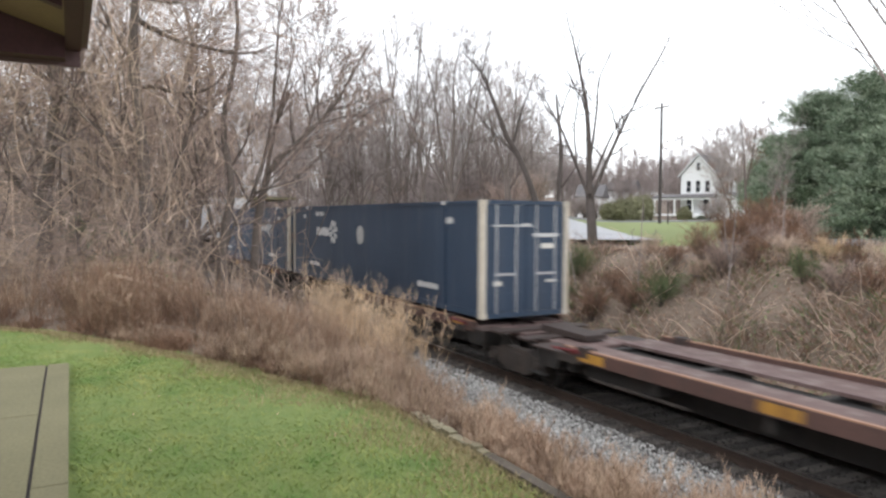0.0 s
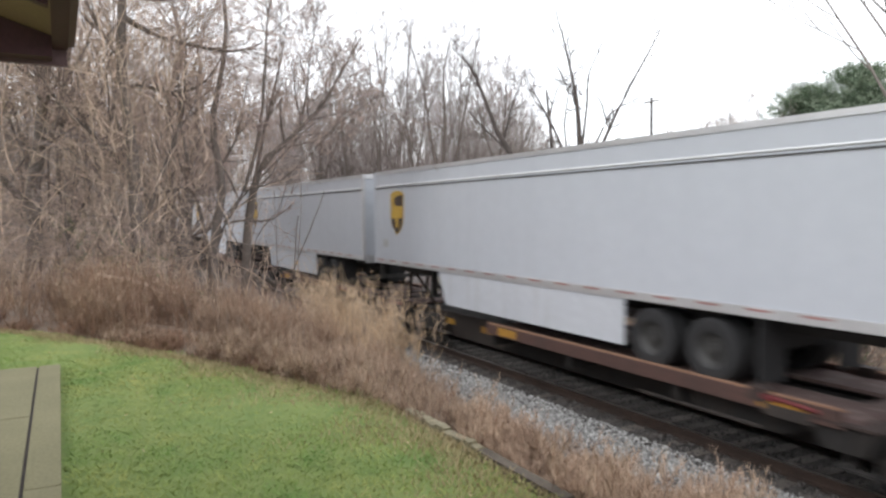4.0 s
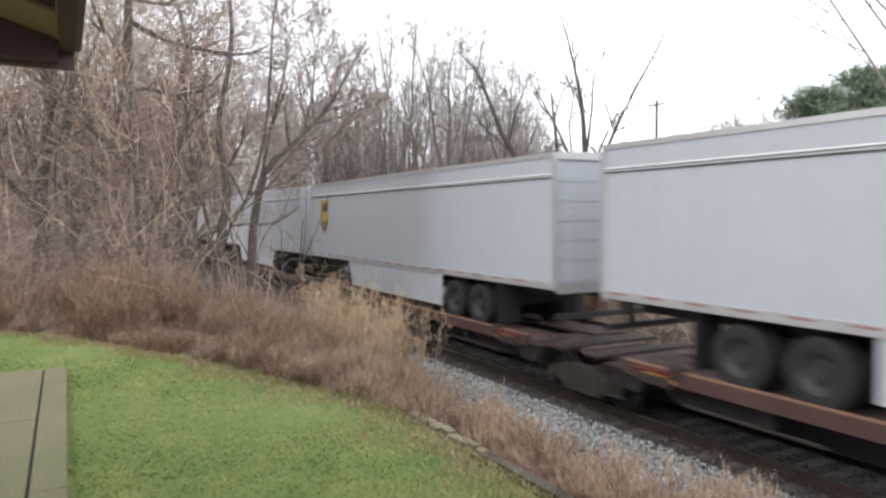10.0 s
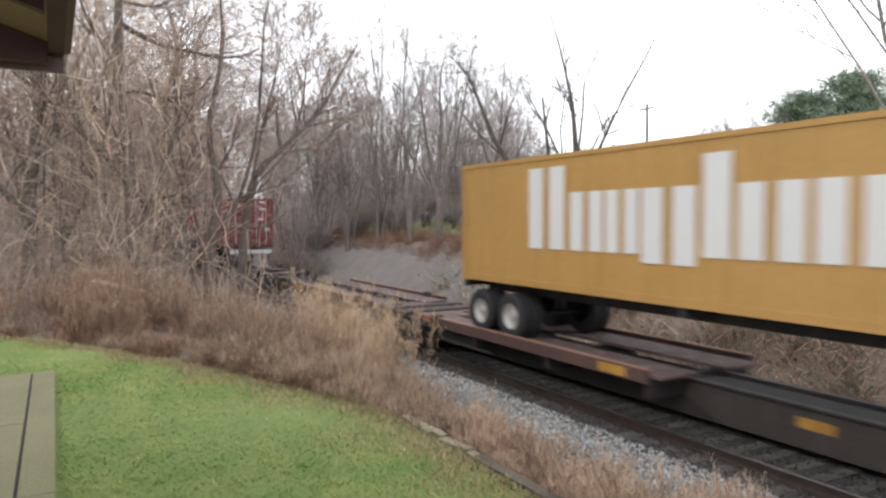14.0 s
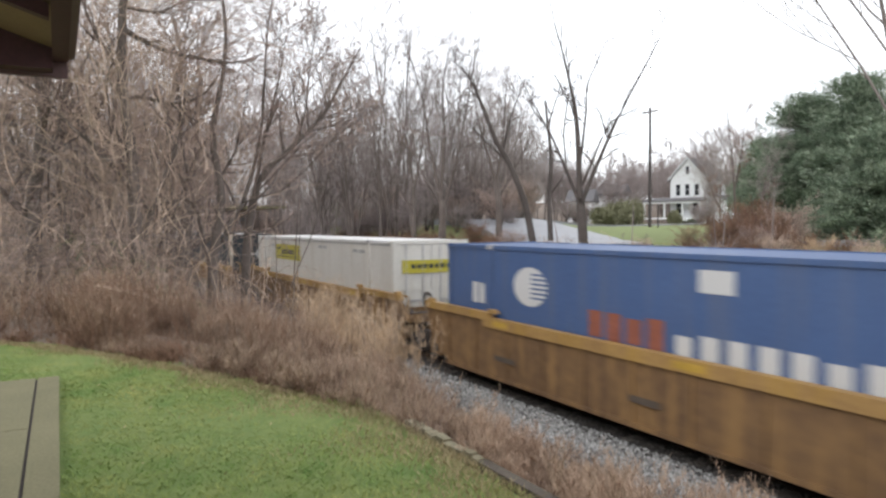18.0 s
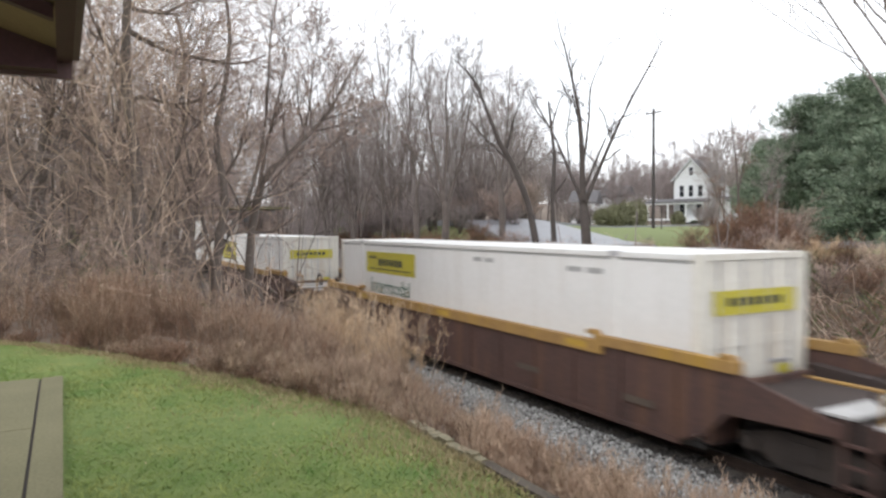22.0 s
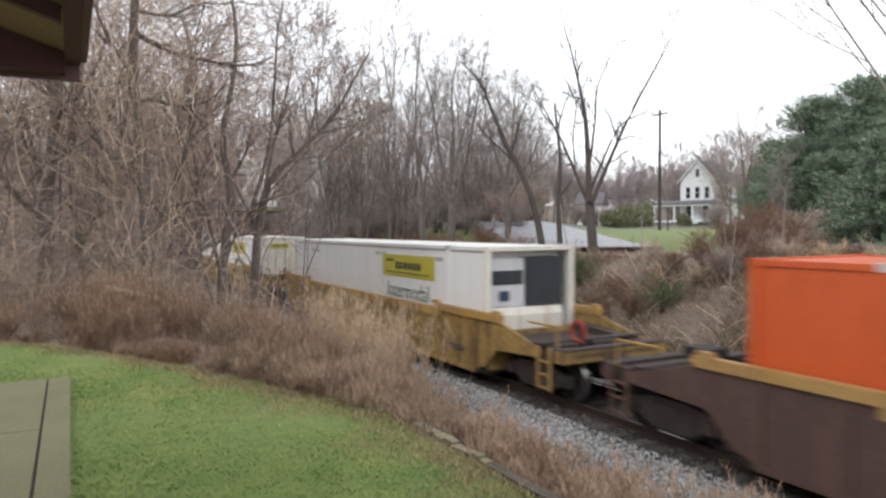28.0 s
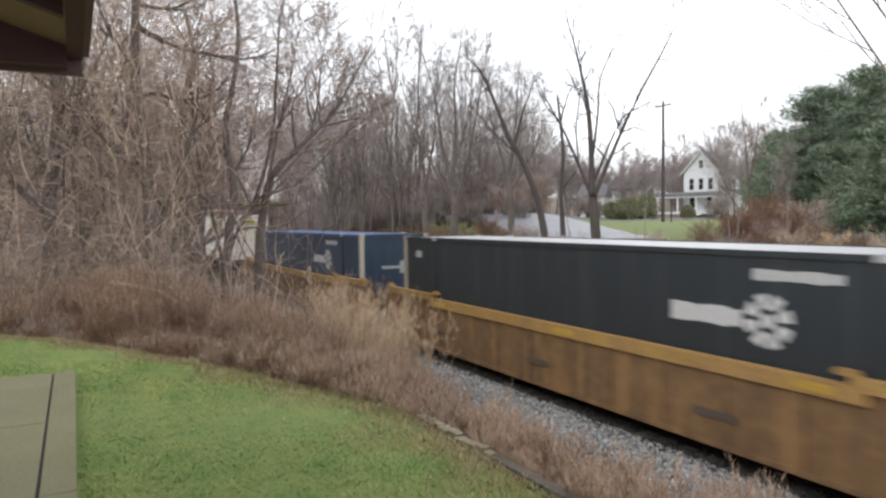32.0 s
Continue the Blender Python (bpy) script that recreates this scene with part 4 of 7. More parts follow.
limb_tree("vine_tree", -84.9, 16.5, [([(0, 0.4), (0.0, 1.71), (0.05, 3.2), (-0.05, 3.95), (0.0, 5.1), (-0.28, 6.67), (-0.13, 8.49), (0.0, 10.15)], 0.184, 0.0661), ([(0.08, 3.29), (0.4, 4.27), (0.76, 5.19), (1.01, 5.93), (1.07, 7.42)], 0.0694, 0.0165), ([(-0.24, 7.91), (0.0, 7.75), (0.5, 7.49), (1.2, 7.36), (2.15, 7.25), (2.72, 7.58)], 0.0738, 0.0165), ([(-0.24, 6.18), (0.0, 6.51), (0.58, 6.34), (1.07, 6.36), (1.57, 6.67), (1.9, 7.42)], 0.052, 0.0124), ([(-0.17, 8.32), (0.5, 8.25), (1.16, 8.66), (2.15, 8.82)], 0.0435, 0.0124), ([(0.0, 4.36), (-0.66, 5.27), (-1.41, 5.93), (-1.98, 7.08)], 0.052, 0.0165), ([(-0.17, 6.84), (-0.74, 7.75), (-1.16, 9.08)], 0.052, 0.0165)], "bare tree wrapped in vines, with long level limbs", 301, group="thicket trees", twigs=(10, 5, 5), spread=(0.18, 0.45))
limb_tree("vine_tree", -79.7, 17.3, [([(0, 0.4), (0.0, 1.89), (0.06, 3.4), (0.43, 4.49), (-0.08, 5.64), (0.35, 6.93), (0.49, 8.24), (0.31, 9.32)], 0.142, 0.0288), ([(0.0, 2.61), (0.25, 3.4), (0.85, 4.35), (1.25, 6.08), (1.35, 8.24), (1.52, 9.1)], 0.0682, 0.0144), ([(-0.03, 2.76), (-0.25, 3.91), (-0.57, 5.35), (-0.65, 7.16)], 0.053, 0.0144), ([(0.15, 4.63), (0.65, 5.49), (0.87, 6.8)], 0.0378, 0.0108)], "bare trees tangled with creepers beside the line", 302, group="thicket trees", twigs=(14, 6, 5), spread=(0.2, 0.5))
limb_tree("vine_tree", -77.2, 17.7, [([(0, 0.4), (0.0, 1.92), (0.07, 3.43), (0.29, 4.61), (0.66, 5.14)], 0.129, 0.0789), ([(0.59, 5.07), (1.19, 5.6), (2.01, 6.46), (2.36, 7.18), (2.89, 8.1)], 0.0759, 0.0131), ([(0.27, 4.55), (0.51, 5.73), (0.92, 7.37), (1.05, 8.23)], 0.0483, 0.00986), ([(1.25, 5.66), (1.52, 6.52), (1.61, 7.57), (1.84, 8.76)], 0.0346, 0.00789), ([(1.58, 5.99), (2.36, 6.19), (3.29, 6.65)], 0.0276, 0.00657), ([(0.78, 5.27), (1.71, 5.47), (2.63, 5.99)], 0.0276, 0.00657)],
    "bare tree leaning far out over the railway line", 303, group="thicket trees", twigs=(15, 6, 5), spread=(0.2, 0.5))
limb_tree("vine_tree", -89.5, 19, [([(0, 1.3), (0.1, 3.0), (-0.2, 5.0), (0.2, 7.5), (0.1, 10.0)], 0.1, 0.03), ([(0.0, 3.2), (0.7, 4.6), (1.1, 6.4), (1.3, 8.5)], 0.06, 0.015), ([(-0.1, 4.2), (-0.9, 5.2), (-1.4, 7.0)], 0.06, 0.015)], "slim bare tree tangled with creepers", 304, group="thicket trees", twigs=(14, 6, 5), spread=(0.2, 0.5))
fallen = joined("fallen_branch", [tubes(np.array([[[-11.31, -9.6, 2.84], [-11.29, -9.5, 2.82], [-11.25, -8.97, 2.67], [-11.19, -8.5, 2.39], [-11.12, -8.02, 2.11], [-11.0, -7.5, 1.6]]]), np.array([[0.022, 0.021, 0.018, 0.016, 0.012, 0.008]]), 6), tubes(np.array([[[-11.25, -8.97, 2.67], [-11.3, -8.7, 2.7], [-11.4, -8.4, 2.68]], [[-11.2, -8.6, 2.45], [-11.05, -8.3, 2.45], [-10.9, -8.05, 2.4]]]), np.array([[0.009, 0.007, 0.004], [0.008, 0.006, 0.003]]), 5)])
tagged(part("fallen_branch", fallen, "twigpale"), "pale bare dead branch fallen across the weeds", "branch")

# ---- the far bank ----


def leaves(name, n, xr, yr, size, mat, label, rng, lift=(0.0, 0.25)):
    """Dead or green leaves strewn over a slope, in drifts."""
    m = n // 60
    c = np.stack([rng.uniform(*xr, m), rng.uniform(*yr, m)], 1)
    w = rng.integers(0, m, n)
    xy = c[w] + rng.normal(0, 0.4, (n, 2))
    z = ground_z(xy[:, 0], xy[:, 1]) + rng.uniform(*lift, n)
    o = np.stack([xy[:, 0], xy[:, 1], z], 1)
    sz = rng.uniform(*size, n)[:, None]
    u, v = rng.normal(size=(n, 3)) * sz, rng.normal(size=(n, 3)) * sz
    V = np.stack([o - u, o - v * 0.6, o + u, o + v * 0.6], 1)
    return tagged(part(name, array_mesh(name, V.reshape(-1, 3), np.arange(n * 4).reshape(n, 4)), mat), label, "leaves", kind="stuff")


leaves("bank_leaves", 12000, (-34, 2), (4.0, 11), (0.012, 0.028), "litter", "brown dead leaves caught in the far bank's brush", rng, (0, 0.5))
leaves("bank_ivy", 4500, (-32, 2), (4.6, 9), (0.012, 0.026), "ivy", "green ivy and honeysuckle leaves on the far bank", rng, (0.05, 0.7))
leaves("slope_ivy", 1500, (-26, -15), (-9, -6.5), (0.015, 0.035), "ivy", "green honeysuckle leaves low in the thicket", rng, (0.1, 1.2))



def bank_brush(name, n, xr, yr, height, mat, label, rng, radius=(0.004, 0.010)):
    k = 5
    s = np.linspace(0, 1, k)
    x, y = rng.uniform(*xr, n), rng.uniform(*yr, n)
    base = np.stack([x, y, ground_z(x, y) - 0.05], 1)
    tuft = 0.55 + 0.7 * np.sin(x * 1.3) * np.sin(y * 1.6 + x * 0.6) + 0.35 * np.sin(x * 3.1 + y)
    L = rng.uniform(*height, n) * np.clip(tuft, 0.2, 1.3) * (1 - 0.55 * smooth(7.6, 10, y) * (x > -30))
    a = rng.uniform(0, 2 * np.pi, n)
    d = np.stack([np.cos(a) * 0.6, np.sin(a) * 0.6, rng.uniform(0.4, 1.1, n)], 1)
    P = base[:, None] + d[:, None] * (L[:, None] * s)[..., None]
    P[..., 2] -= 0.35 * L[:, None] * s ** 2
    wob = np.cumsum(rng.normal(size=(n, k, 3)), axis=1) * 0.06
    P += (wob - wob[:, :1]) * L[:, None, None]
    R = rng.uniform(*radius, n)[:, None] * (1 - 0.6 * s)
    return tagged(part(name, joined(name, [tubes(P, R, 3)]), mat), label, "brush", kind="stuff")


bank_brush("bank_brush", 16000, (-27, 2), (4.6, 11), (0.5, 1.5), "weed", "reddish-brown brush on the far railway bank", rng)
bank_brush("bank_twigs", 6000, (-27, 2), (4.6, 11), (0.5, 1.7), "barkmid", "grey bramble stems on the far railway bank", rng)
bank_brush("bank_bramble", 6500, (-27, 2), (5.0, 11.5), (0.5, 1.7), "twigpale", "pale tangled brush on the far railway bank", rng)
bank_brush("dead_branches", 900, (-30, 2), (4.8, 11), (1.2, 2.8), "twigpale", "pale dead branches lying in the bank's brush", rng, (0.008, 0.018))
bank_brush("bank_greenery", 3500, (-30, 2), (5, 9.5), (0.3, 0.9), "greenleaf", "green honeysuckle patches on the far bank", rng, (0.012, 0.03))
bank_brush("trackside_brush", 2600, (-34, -17), (-6.8, -4.1), (0.8, 2.0), "twig", "brown tangled brush beside the line", rng, (0.004, 0.009))
bank_brush("trackside_stems", 1300, (-34, -17), (-6.8, -4.1), (0.8, 2.2), "barkfar", "dark bare stems beside the line", rng, (0.005, 0.012))
bank_brush("gravel_brush", 2600, (-36, -26), (7.6, 11.5), (0.3, 1.0), "weed", "brown brush along the top of the gravel slope", rng)
bank_brush("distant_bank_brush", 14000, (-75, -30), (8, 13), (0.5, 1.5), "weed", "brown brush along the top of the gravel bank", rng, (0.008, 0.016))

ORDERS_FAR = [dict(n=8, length=(0.35, 0.65), angle=(18, 45), k=6, up=0.3, wiggle=0.03, start=0.25), dict(n=6, length=(0.3, 0.6), angle=(20, 50), k=5, up=0.15, wiggle=0.05), dict(n=6, length=(0.3, 0.6), angle=(20, 55), k=4, up=0.1, wiggle=0.07), dict(n=4, length=(0.4, 0.7), angle=(20, 55), k=3, up=0.1, wiggle=0.1)]
ORDERS_WOOD = [dict(n=8, length=(0.35, 0.6), angle=(18, 50), k=5, up=0.3, wiggle=0.04, start=0.15), dict(n=7, length=(0.35, 0.65), angle=(20, 55), k=4, up=0.15, wiggle=0.06), dict(n=6, length=(0.35, 0.7), angle=(20, 60), k=3, up=0.1, wiggle=0.1)]
LEANS = ((0.02, 0), (-0.06, 0.02), (0.05, -0.03), (0.0, 0.05))
far_kinds = [tree_meshes("far_tree", np.random.default_rng(60 + i), 10, 0.105, ORDERS_FAR, lean=LEANS[i], bend=0.014, rmin=0.006) for i in range(4)]
distant_kinds = [tree_meshes("distant_tree", np.random.default_rng(80 + i), 10, 0.14, ORDERS_WOOD, lean=LEANS[i], bend=0.014, rmin=0.022) for i in range(4)]
wood_kinds = [tree_meshes("wood_tree", np.random.default_rng(80 + i), 10, 0.12, ORDERS_WOOD, lean=LEANS[i], bend=0.014, rmin=0.014) for i in range(4)]


def polar(heading, d):
    a = radians(heading)
    return EYE.x + d * math.sin(a), EYE.y + d * math.cos(a)


def far_tree(heading, d, height, i, group, twig="twigfar", bark="barkfar", label="bare deciduous tree in winter, greyed for haze", kinds=None):
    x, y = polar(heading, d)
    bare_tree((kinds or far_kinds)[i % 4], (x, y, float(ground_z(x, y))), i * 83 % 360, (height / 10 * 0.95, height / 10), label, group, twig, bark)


tr = random.Random(8)


def stem_clump(seed, stems, spread, height=10.0, radius=0.085):
    """A tree of several upright stems from one stool."""
    r = np.random.default_rng(seed)
    k = 9
    s = np.linspace(0, 1, k)
    a = np.arange(stems) * 2 * np.pi / stems + r.uniform(-0.5, 0.5, stems)
    out = r.uniform(0.25, 1.0, stems) * spread
    top = height * r.uniform(0.7, 1.0, stems)
    P = np.zeros((stems, k, 3))
    for c, f in ((0, np.cos), (1, np.sin)):
        P[..., c] = 0.18 * f(a)[:, None] + (f(a) * out)[:, None] * top[:, None] * s ** 1.3 + np.cumsum(r.normal(size=(stems, k)), 1) * 0.16 * s
    P[..., 2] = top[:, None] * s - 0.3 * (1 - s)
    R = radius * r.uniform(0.6, 1.1, stems)[:, None] * (1 - 0.8 * s)
    b1 = branch_out(P, R, r, 12, (0.14, 0.34), (22, 60), 6, up=0.2, wiggle=0.07, start=0.2)
    b2 = branch_out(*b1, r, 6, (0.25, 0.55), (22, 65), 5, up=0.1, wiggle=0.08)
    b3 = branch_out(*b2, r, 4, (0.3, 0.65), (22, 70), 4, up=0.05, wiggle=0.1)
    return joined("stems", [tubes(P, R, 7), tubes(b1[0], b1[1], 4)]), joined("twigs", [tubes(b2[0], np.maximum(b2[1], 0.006), 3), tubes(b3[0], np.maximum(b3[1], 0.006), 3)])


clump_kinds = [stem_clump(150 + i, n, sp) for i, (n, sp) in enumerate(((5, 0.24), (3, 0.16), (4, 0.32), (3, 0.22)))]
CLUMPS = [(-68.8, 50, 13.6), (-66.4, 47, 14.2), (-65.2, 52, 14.4), (-62.6, 58, 14.0), (-70.8, 54, 14.0), (-60.2, 58, 14.7), (-65.3, 60, 15.8), (-73.2, 50, 13.0), (-58.6, 56, 9.5), (-56.6, 60, 8.5)]
for i, (hd, d, hh) in enumerate(CLUMPS):
    far_tree(hd, d, hh, i, "trees along the far bank", label="bare many-stemmed tree behind the far bank", bark="barkmid", twig="twigdark", kinds=clump_kinds)
for i in range(9):
    far_tree(tr.uniform(-75, -57), tr.uniform(55, 78), tr.uniform(9, 14), i, "trees along the far bank", label="bare dark deciduous tree behind the far bank", bark="barkfar", twig="twigfar")
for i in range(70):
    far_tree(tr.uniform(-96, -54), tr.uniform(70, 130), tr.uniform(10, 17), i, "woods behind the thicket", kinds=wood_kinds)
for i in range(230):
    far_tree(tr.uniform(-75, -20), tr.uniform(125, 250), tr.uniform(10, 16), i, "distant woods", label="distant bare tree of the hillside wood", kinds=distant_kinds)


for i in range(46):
    far_tree(tr.uniform(-53, -37.5), tr.uniform(125, 175), tr.uniform(7.5, 10.5), i, "hillside wood behind the house", label="bare tree of the low hillside wood, greyed for haze", kinds=distant_kinds)


def bush_mesh(seed, stems=16, h=2.0, rmin=0.005):
    r = np.random.default_rng(seed)
    k = 6
    s = np.linspace(0, 1, k)
    a = r.uniform(0, 2 * np.pi, stems)
    d = np.stack([np.cos(a) * r.uniform(0.1, 0.6, stems), np.sin(a) * r.uniform(0.1, 0.6, stems), r.uniform(0.7, 1.1, stems)], 1) * h
    P = d[:, None] * s[None, :, None] + np.cumsum(r.normal(size=(stems, k, 3)), 1) * 0.03 * h * s[None, :, None]
    P[:, 0, 2] -= 0.2
    R = np.full((stems, 1), 0.02) * (1 - 0.6 * s)
    b1 = branch_out(P, R, r, 9, (0.25, 0.55), (15, 50), 5, up=0.1, wiggle=0.06, start=0.15)
    b2 = branch_out(*b1, r, 6, (0.3, 0.7), (15, 60), 4, up=0.05, wiggle=0.08)
    return joined("stems", [tubes(P, R, 4)]), joined("twigs", [tubes(q, np.maximum(w, rmin), 3) for q, w in (b1, b2)])


bush_kinds = [bush_mesh(90 + i, rmin=0.007) for i in range(3)]
bush_made = {}


def bush(at, size, turn, i, mat, label, group="bank bushes"):
    t = thing("bare_bush", label, "bush", group, at=at, turn=turn)
    for nm, me, mt in zip(("stem", "twig_mass"), bush_kinds[i % 3], ("bark", mat)):
        key = (i % 3, nm, mt)
        if key not in bush_made:
            bush_made[key] = me.copy()
        ob = part(nm, bush_made[key], mt, t)
        ob.scale = (size * 1.1, size * 1.1, size)


BUSHES = [(-52.5, 27, 0.42, "greenleaf"), (-50.2, 25, 0.5, "weed"), (-47.4, 24.5, 0.45, "weed"), (-45.0, 24, 0.5, "greenleaf"), (-42.0, 25.5, 0.55, "weed"), (-40.6, 24, 0.5, "twig"), (-38.2, 24, 0.45, "weed"), (-35.2, 22.5, 0.4, "greenleaf"), (-33, 21.5, 0.4, "twig"), (-31, 21, 0.4, "weed"), (-50.9, 100, 1.3, "twigfar"), (-50.0, 104, 1.2, "twigfar"), (-51.6, 98, 1.3, "twigfar"), (-41.6, 84, 0.9, "twigfar"), (-41.0, 80, 1.1, "twigfar"), (-39.8, 31, 0.6, "weed"), (-38.4, 30, 0.75, "weed"), (-37.4, 32, 0.8, "weed"), (-36.2, 30, 0.75, "twig"), (-35.2, 29, 0.6, "twig"), (-38.9, 27, 0.65, "weed"), (-37.4, 26.5, 0.5, "twig"), (-40.2, 27.5, 0.45, "weed"), (-33.5, 23.5, 0.38, "straw"), (-31.8, 23, 0.4, "weed"), (-46.0, 27.5, 0.35, "twigpale"), (-44.0, 26, 0.3, "weed"), (-53.0, 30, 0.5, "twigpale"), (-56.0, 33, 0.55, "twig"), (-59, 38, 0.6, "weed"), (-36.0, 24, 0.4, "twigpale"), (-51.5, 28, 0.6, "greenleaf"), (-48.5, 26, 0.35, "weed"), (-42.5, 24.5, 0.3, "twigpale"), (-36.3, 27.5, 0.6, "weed"), (-34.5, 25, 0.4, "weed"), (-30, 22, 0.4, "twigpale")]
br = random.Random(21)
for k in range(24):
    BUSHES.append((br.uniform(-75, -56), br.uniform(46, 60), br.uniform(0.7, 1.3), br.choice(("twigfar", "twigfar", "twig"))))
for k in range(95):
    BUSHES.append((br.uniform(-96, -54), br.uniform(56, 118), br.uniform(1.1, 2.2), br.choice(("twigfar", "twig", "twigfar", "greenleaf" if k % 5 == 0 else "twig"))))
for i, (hd, d, size, mat) in enumerate(BUSHES):
    x, y = polar(hd, d)
    bush((x, y, float(ground_z(x, y))), size, i * 47, i, mat, {"twigfar": "bare undergrowth bush in the woods, greyed for haze", "weed": "reddish-brown bare bush on the far bank", "twig": "brown bare bush on the far bank", "straw": "pale straw-coloured bush on the far bank", "twigpale": "pale tangled bush on the far bank", "greenleaf": "greenish winter bush on the far bank"}[mat])

# the dark trees on the far bank
BANK = "bare dark tree with forked upright limbs on the far bank"
limb_tree("forked_tree", -50.2, 33, [([(0, 2.4), (-0.1, 3.6), (-0.2, 4.9)], 0.24, 0.19), ([(-0.2, 4.8), (-0.26, 7.4), (-0.42, 9.1), (-0.57, 9.7), (-0.93, 11.4), (-1.3, 12.6)], 0.15, 0.015), ([(-0.1, 4.7), (0.6, 6.4), (1.58, 8.7), (2.85, 11.0), (3.3, 11.9)], 0.11, 0.012), ([(-0.1, 5.4), (0.72, 7.4), (1.2, 8.3), (2.5, 8.9)], 0.06, 0.01),
    ([(-0.16, 6.6), (0.09, 8.7), (0.1, 9.9), (0.96, 11.8)], 0.06, 0.01), ([(-0.25, 4.7), (-0.92, 6.4), (-1.56, 7.9), (-2.2, 9.0), (-3.04, 10.7)], 0.085, 0.012), ([(-0.8, 6.2), (-0.95, 7.8), (-0.7, 9.6), (-0.35, 10.2)], 0.045, 0.01)], BANK, 1, "bark", "bark", twigs=(9, 4, 2), spread=(0.1, 0.26), rmin=0.006)
limb_tree("forked_tree", -52.8, 38, [([(0, 2.4), (-0.12, 5.0), (0.03, 7.2), (-0.2, 9.2), (-0.3, 10.2)], 0.16, 0.04), ([(-0.2, 8.6), (0.2, 10.0), (0.64, 10.9)], 0.05, 0.012), ([(-0.2, 8.8), (-0.9, 9.6), (-1.6, 11.2)], 0.05, 0.012), ([(-0.05, 5.2), (0.7, 6.2), (1.0, 7.8)], 0.05, 0.012)], "bare dark broken-topped tree on the far bank", 2, "bark", "bark", twigs=(8, 4, 2), spread=(0.12, 0.35), rmin=0.006)
limb_tree("leaning_tree", -54.1, 36, [([(0, 2.4), (-0.3, 3.9), (-0.56, 5.0), (-1.27, 6.8), (-1.98, 7.9)], 0.19, 0.13), ([(-1.9, 7.8), (-2.83, 10.2), (-3.3, 11.2), (-4.3, 12.2)], 0.12, 0.015), ([(-1.6, 7.3), (-1.2, 9.0), (-0.5, 10.8)], 0.08, 0.012), ([(-1.2, 6.7), (-2.6, 8.0), (-3.9, 9.6)], 0.07, 0.012)], "bare dark tree leaning beside the road", 3, "bark", "bark", "trees along the far bank", twigs=(10, 5, 3), rmin=0.006)
limb_tree("forked_tree", -57.0, 38, [([(0, 2.5), (0.05, 4.4), (-0.1, 6.0)], 0.19, 0.15), ([(-0.1, 5.9), (-0.9, 8.5), (-1.5, 11.6)], 0.09, 0.012), ([(-0.1, 5.9), (0.3, 8.4), (0.5, 12.0)], 0.09, 0.012), ([(0.0, 5.0), (1.2, 7.2), (2.2, 9.4)], 0.06, 0.012)], BANK, 4, "barkmid", "twigdark", "trees along the far bank", twigs=(12, 5, 4), rmin=0.006)
limb_tree("forked_tree", -61.6, 42, [([(0, 2.5), (0.1, 4.6), (-0.1, 5.6)], 0.24, 0.18), ([(-0.1, 5.5), (-0.7, 8.4), (-1.0, 11.0), (-2.0, 14.2)], 0.12, 0.015), ([(0.0, 5.4), (0.2, 9.0), (0.1, 12.0), (0.6, 14.0)], 0.12, 0.015), ([(0.1, 4.6), (1.0, 7.6), (1.6, 11.0), (2.3, 14.6)], 0.12, 0.015), ([(-0.1, 5.0), (-1.8, 7.8), (-3.6, 11.0)], 0.08, 0.012)], BANK, 5, "barkmid", "twigdark", "trees along the far bank", twigs=(14, 6, 4), rmin=0.007)
limb_tree("forked_tree", -63.8, 44, [([(0, 2.5), (-0.1, 4.4), (0.0, 6.0)], 0.2, 0.16), ([(0.0, 5.8), (-0.4, 9.0), (-1.6, 12.4)], 0.1, 0.012), ([(0.0, 5.8), (0.6, 9.0), (0.8, 13.4)], 0.1, 0.012), ([(0.0, 4.4), (-1.5, 6.8), (-2.8, 10.4)], 0.08, 0.012)], BANK, 6, "barkmid", "twigdark", "trees along the far bank", twigs=(14, 6, 4), rmin=0.007)
for k, (hd, d, lean_) in enumerate(((-40.3, 23, 0.15), (-39.9, 24, -0.2), (-46.8, 25, 0.1), (-51.2, 27, -0.5), (-36.8, 24, 0.1))):
    limb_tree("sapling", hd, d, [([(0, 1.6), (lean_, 2.9), (lean_ * 1.6, 4.0 + 0.2 * k)], 0.028, 0.01), ([(lean_ * 0.8, 2.4), (lean_ - 0.35, 3.3)], 0.014, 0.006), ([(lean_ * 0.7, 2.2), (lean_ + 0.4, 3.2)], 0.014, 0.006)], "thin brown bare sapling on the far bank", 320 + k, "twigdark", "twigdark", "bank saplings", twigs=(5, 3, 2), rmin=0.004)
limb_tree("slender_tree", -38.9, 34, [([(0, 2.6), (-0.1, 4.2), (-0.2, 6.1), (-0.47, 8.7)], 0.07, 0.015), ([(-0.15, 5.0), (0.1, 6.4), (0.34, 8.6)], 0.035, 0.01), ([(-0.1, 3.6), (0.8, 4.8), (1.3, 5.3)], 0.035, 0.01), ([(-0.1, 3.4), (-0.9, 4.6), (-1.2, 5.6)], 0.035, 0.01)], "slender bare reddish tree on the far bank", 7, "barkmid", "weed", "trees by the house", twigs=(12, 6, 4), rmin=0.005)

# ---- pines ----


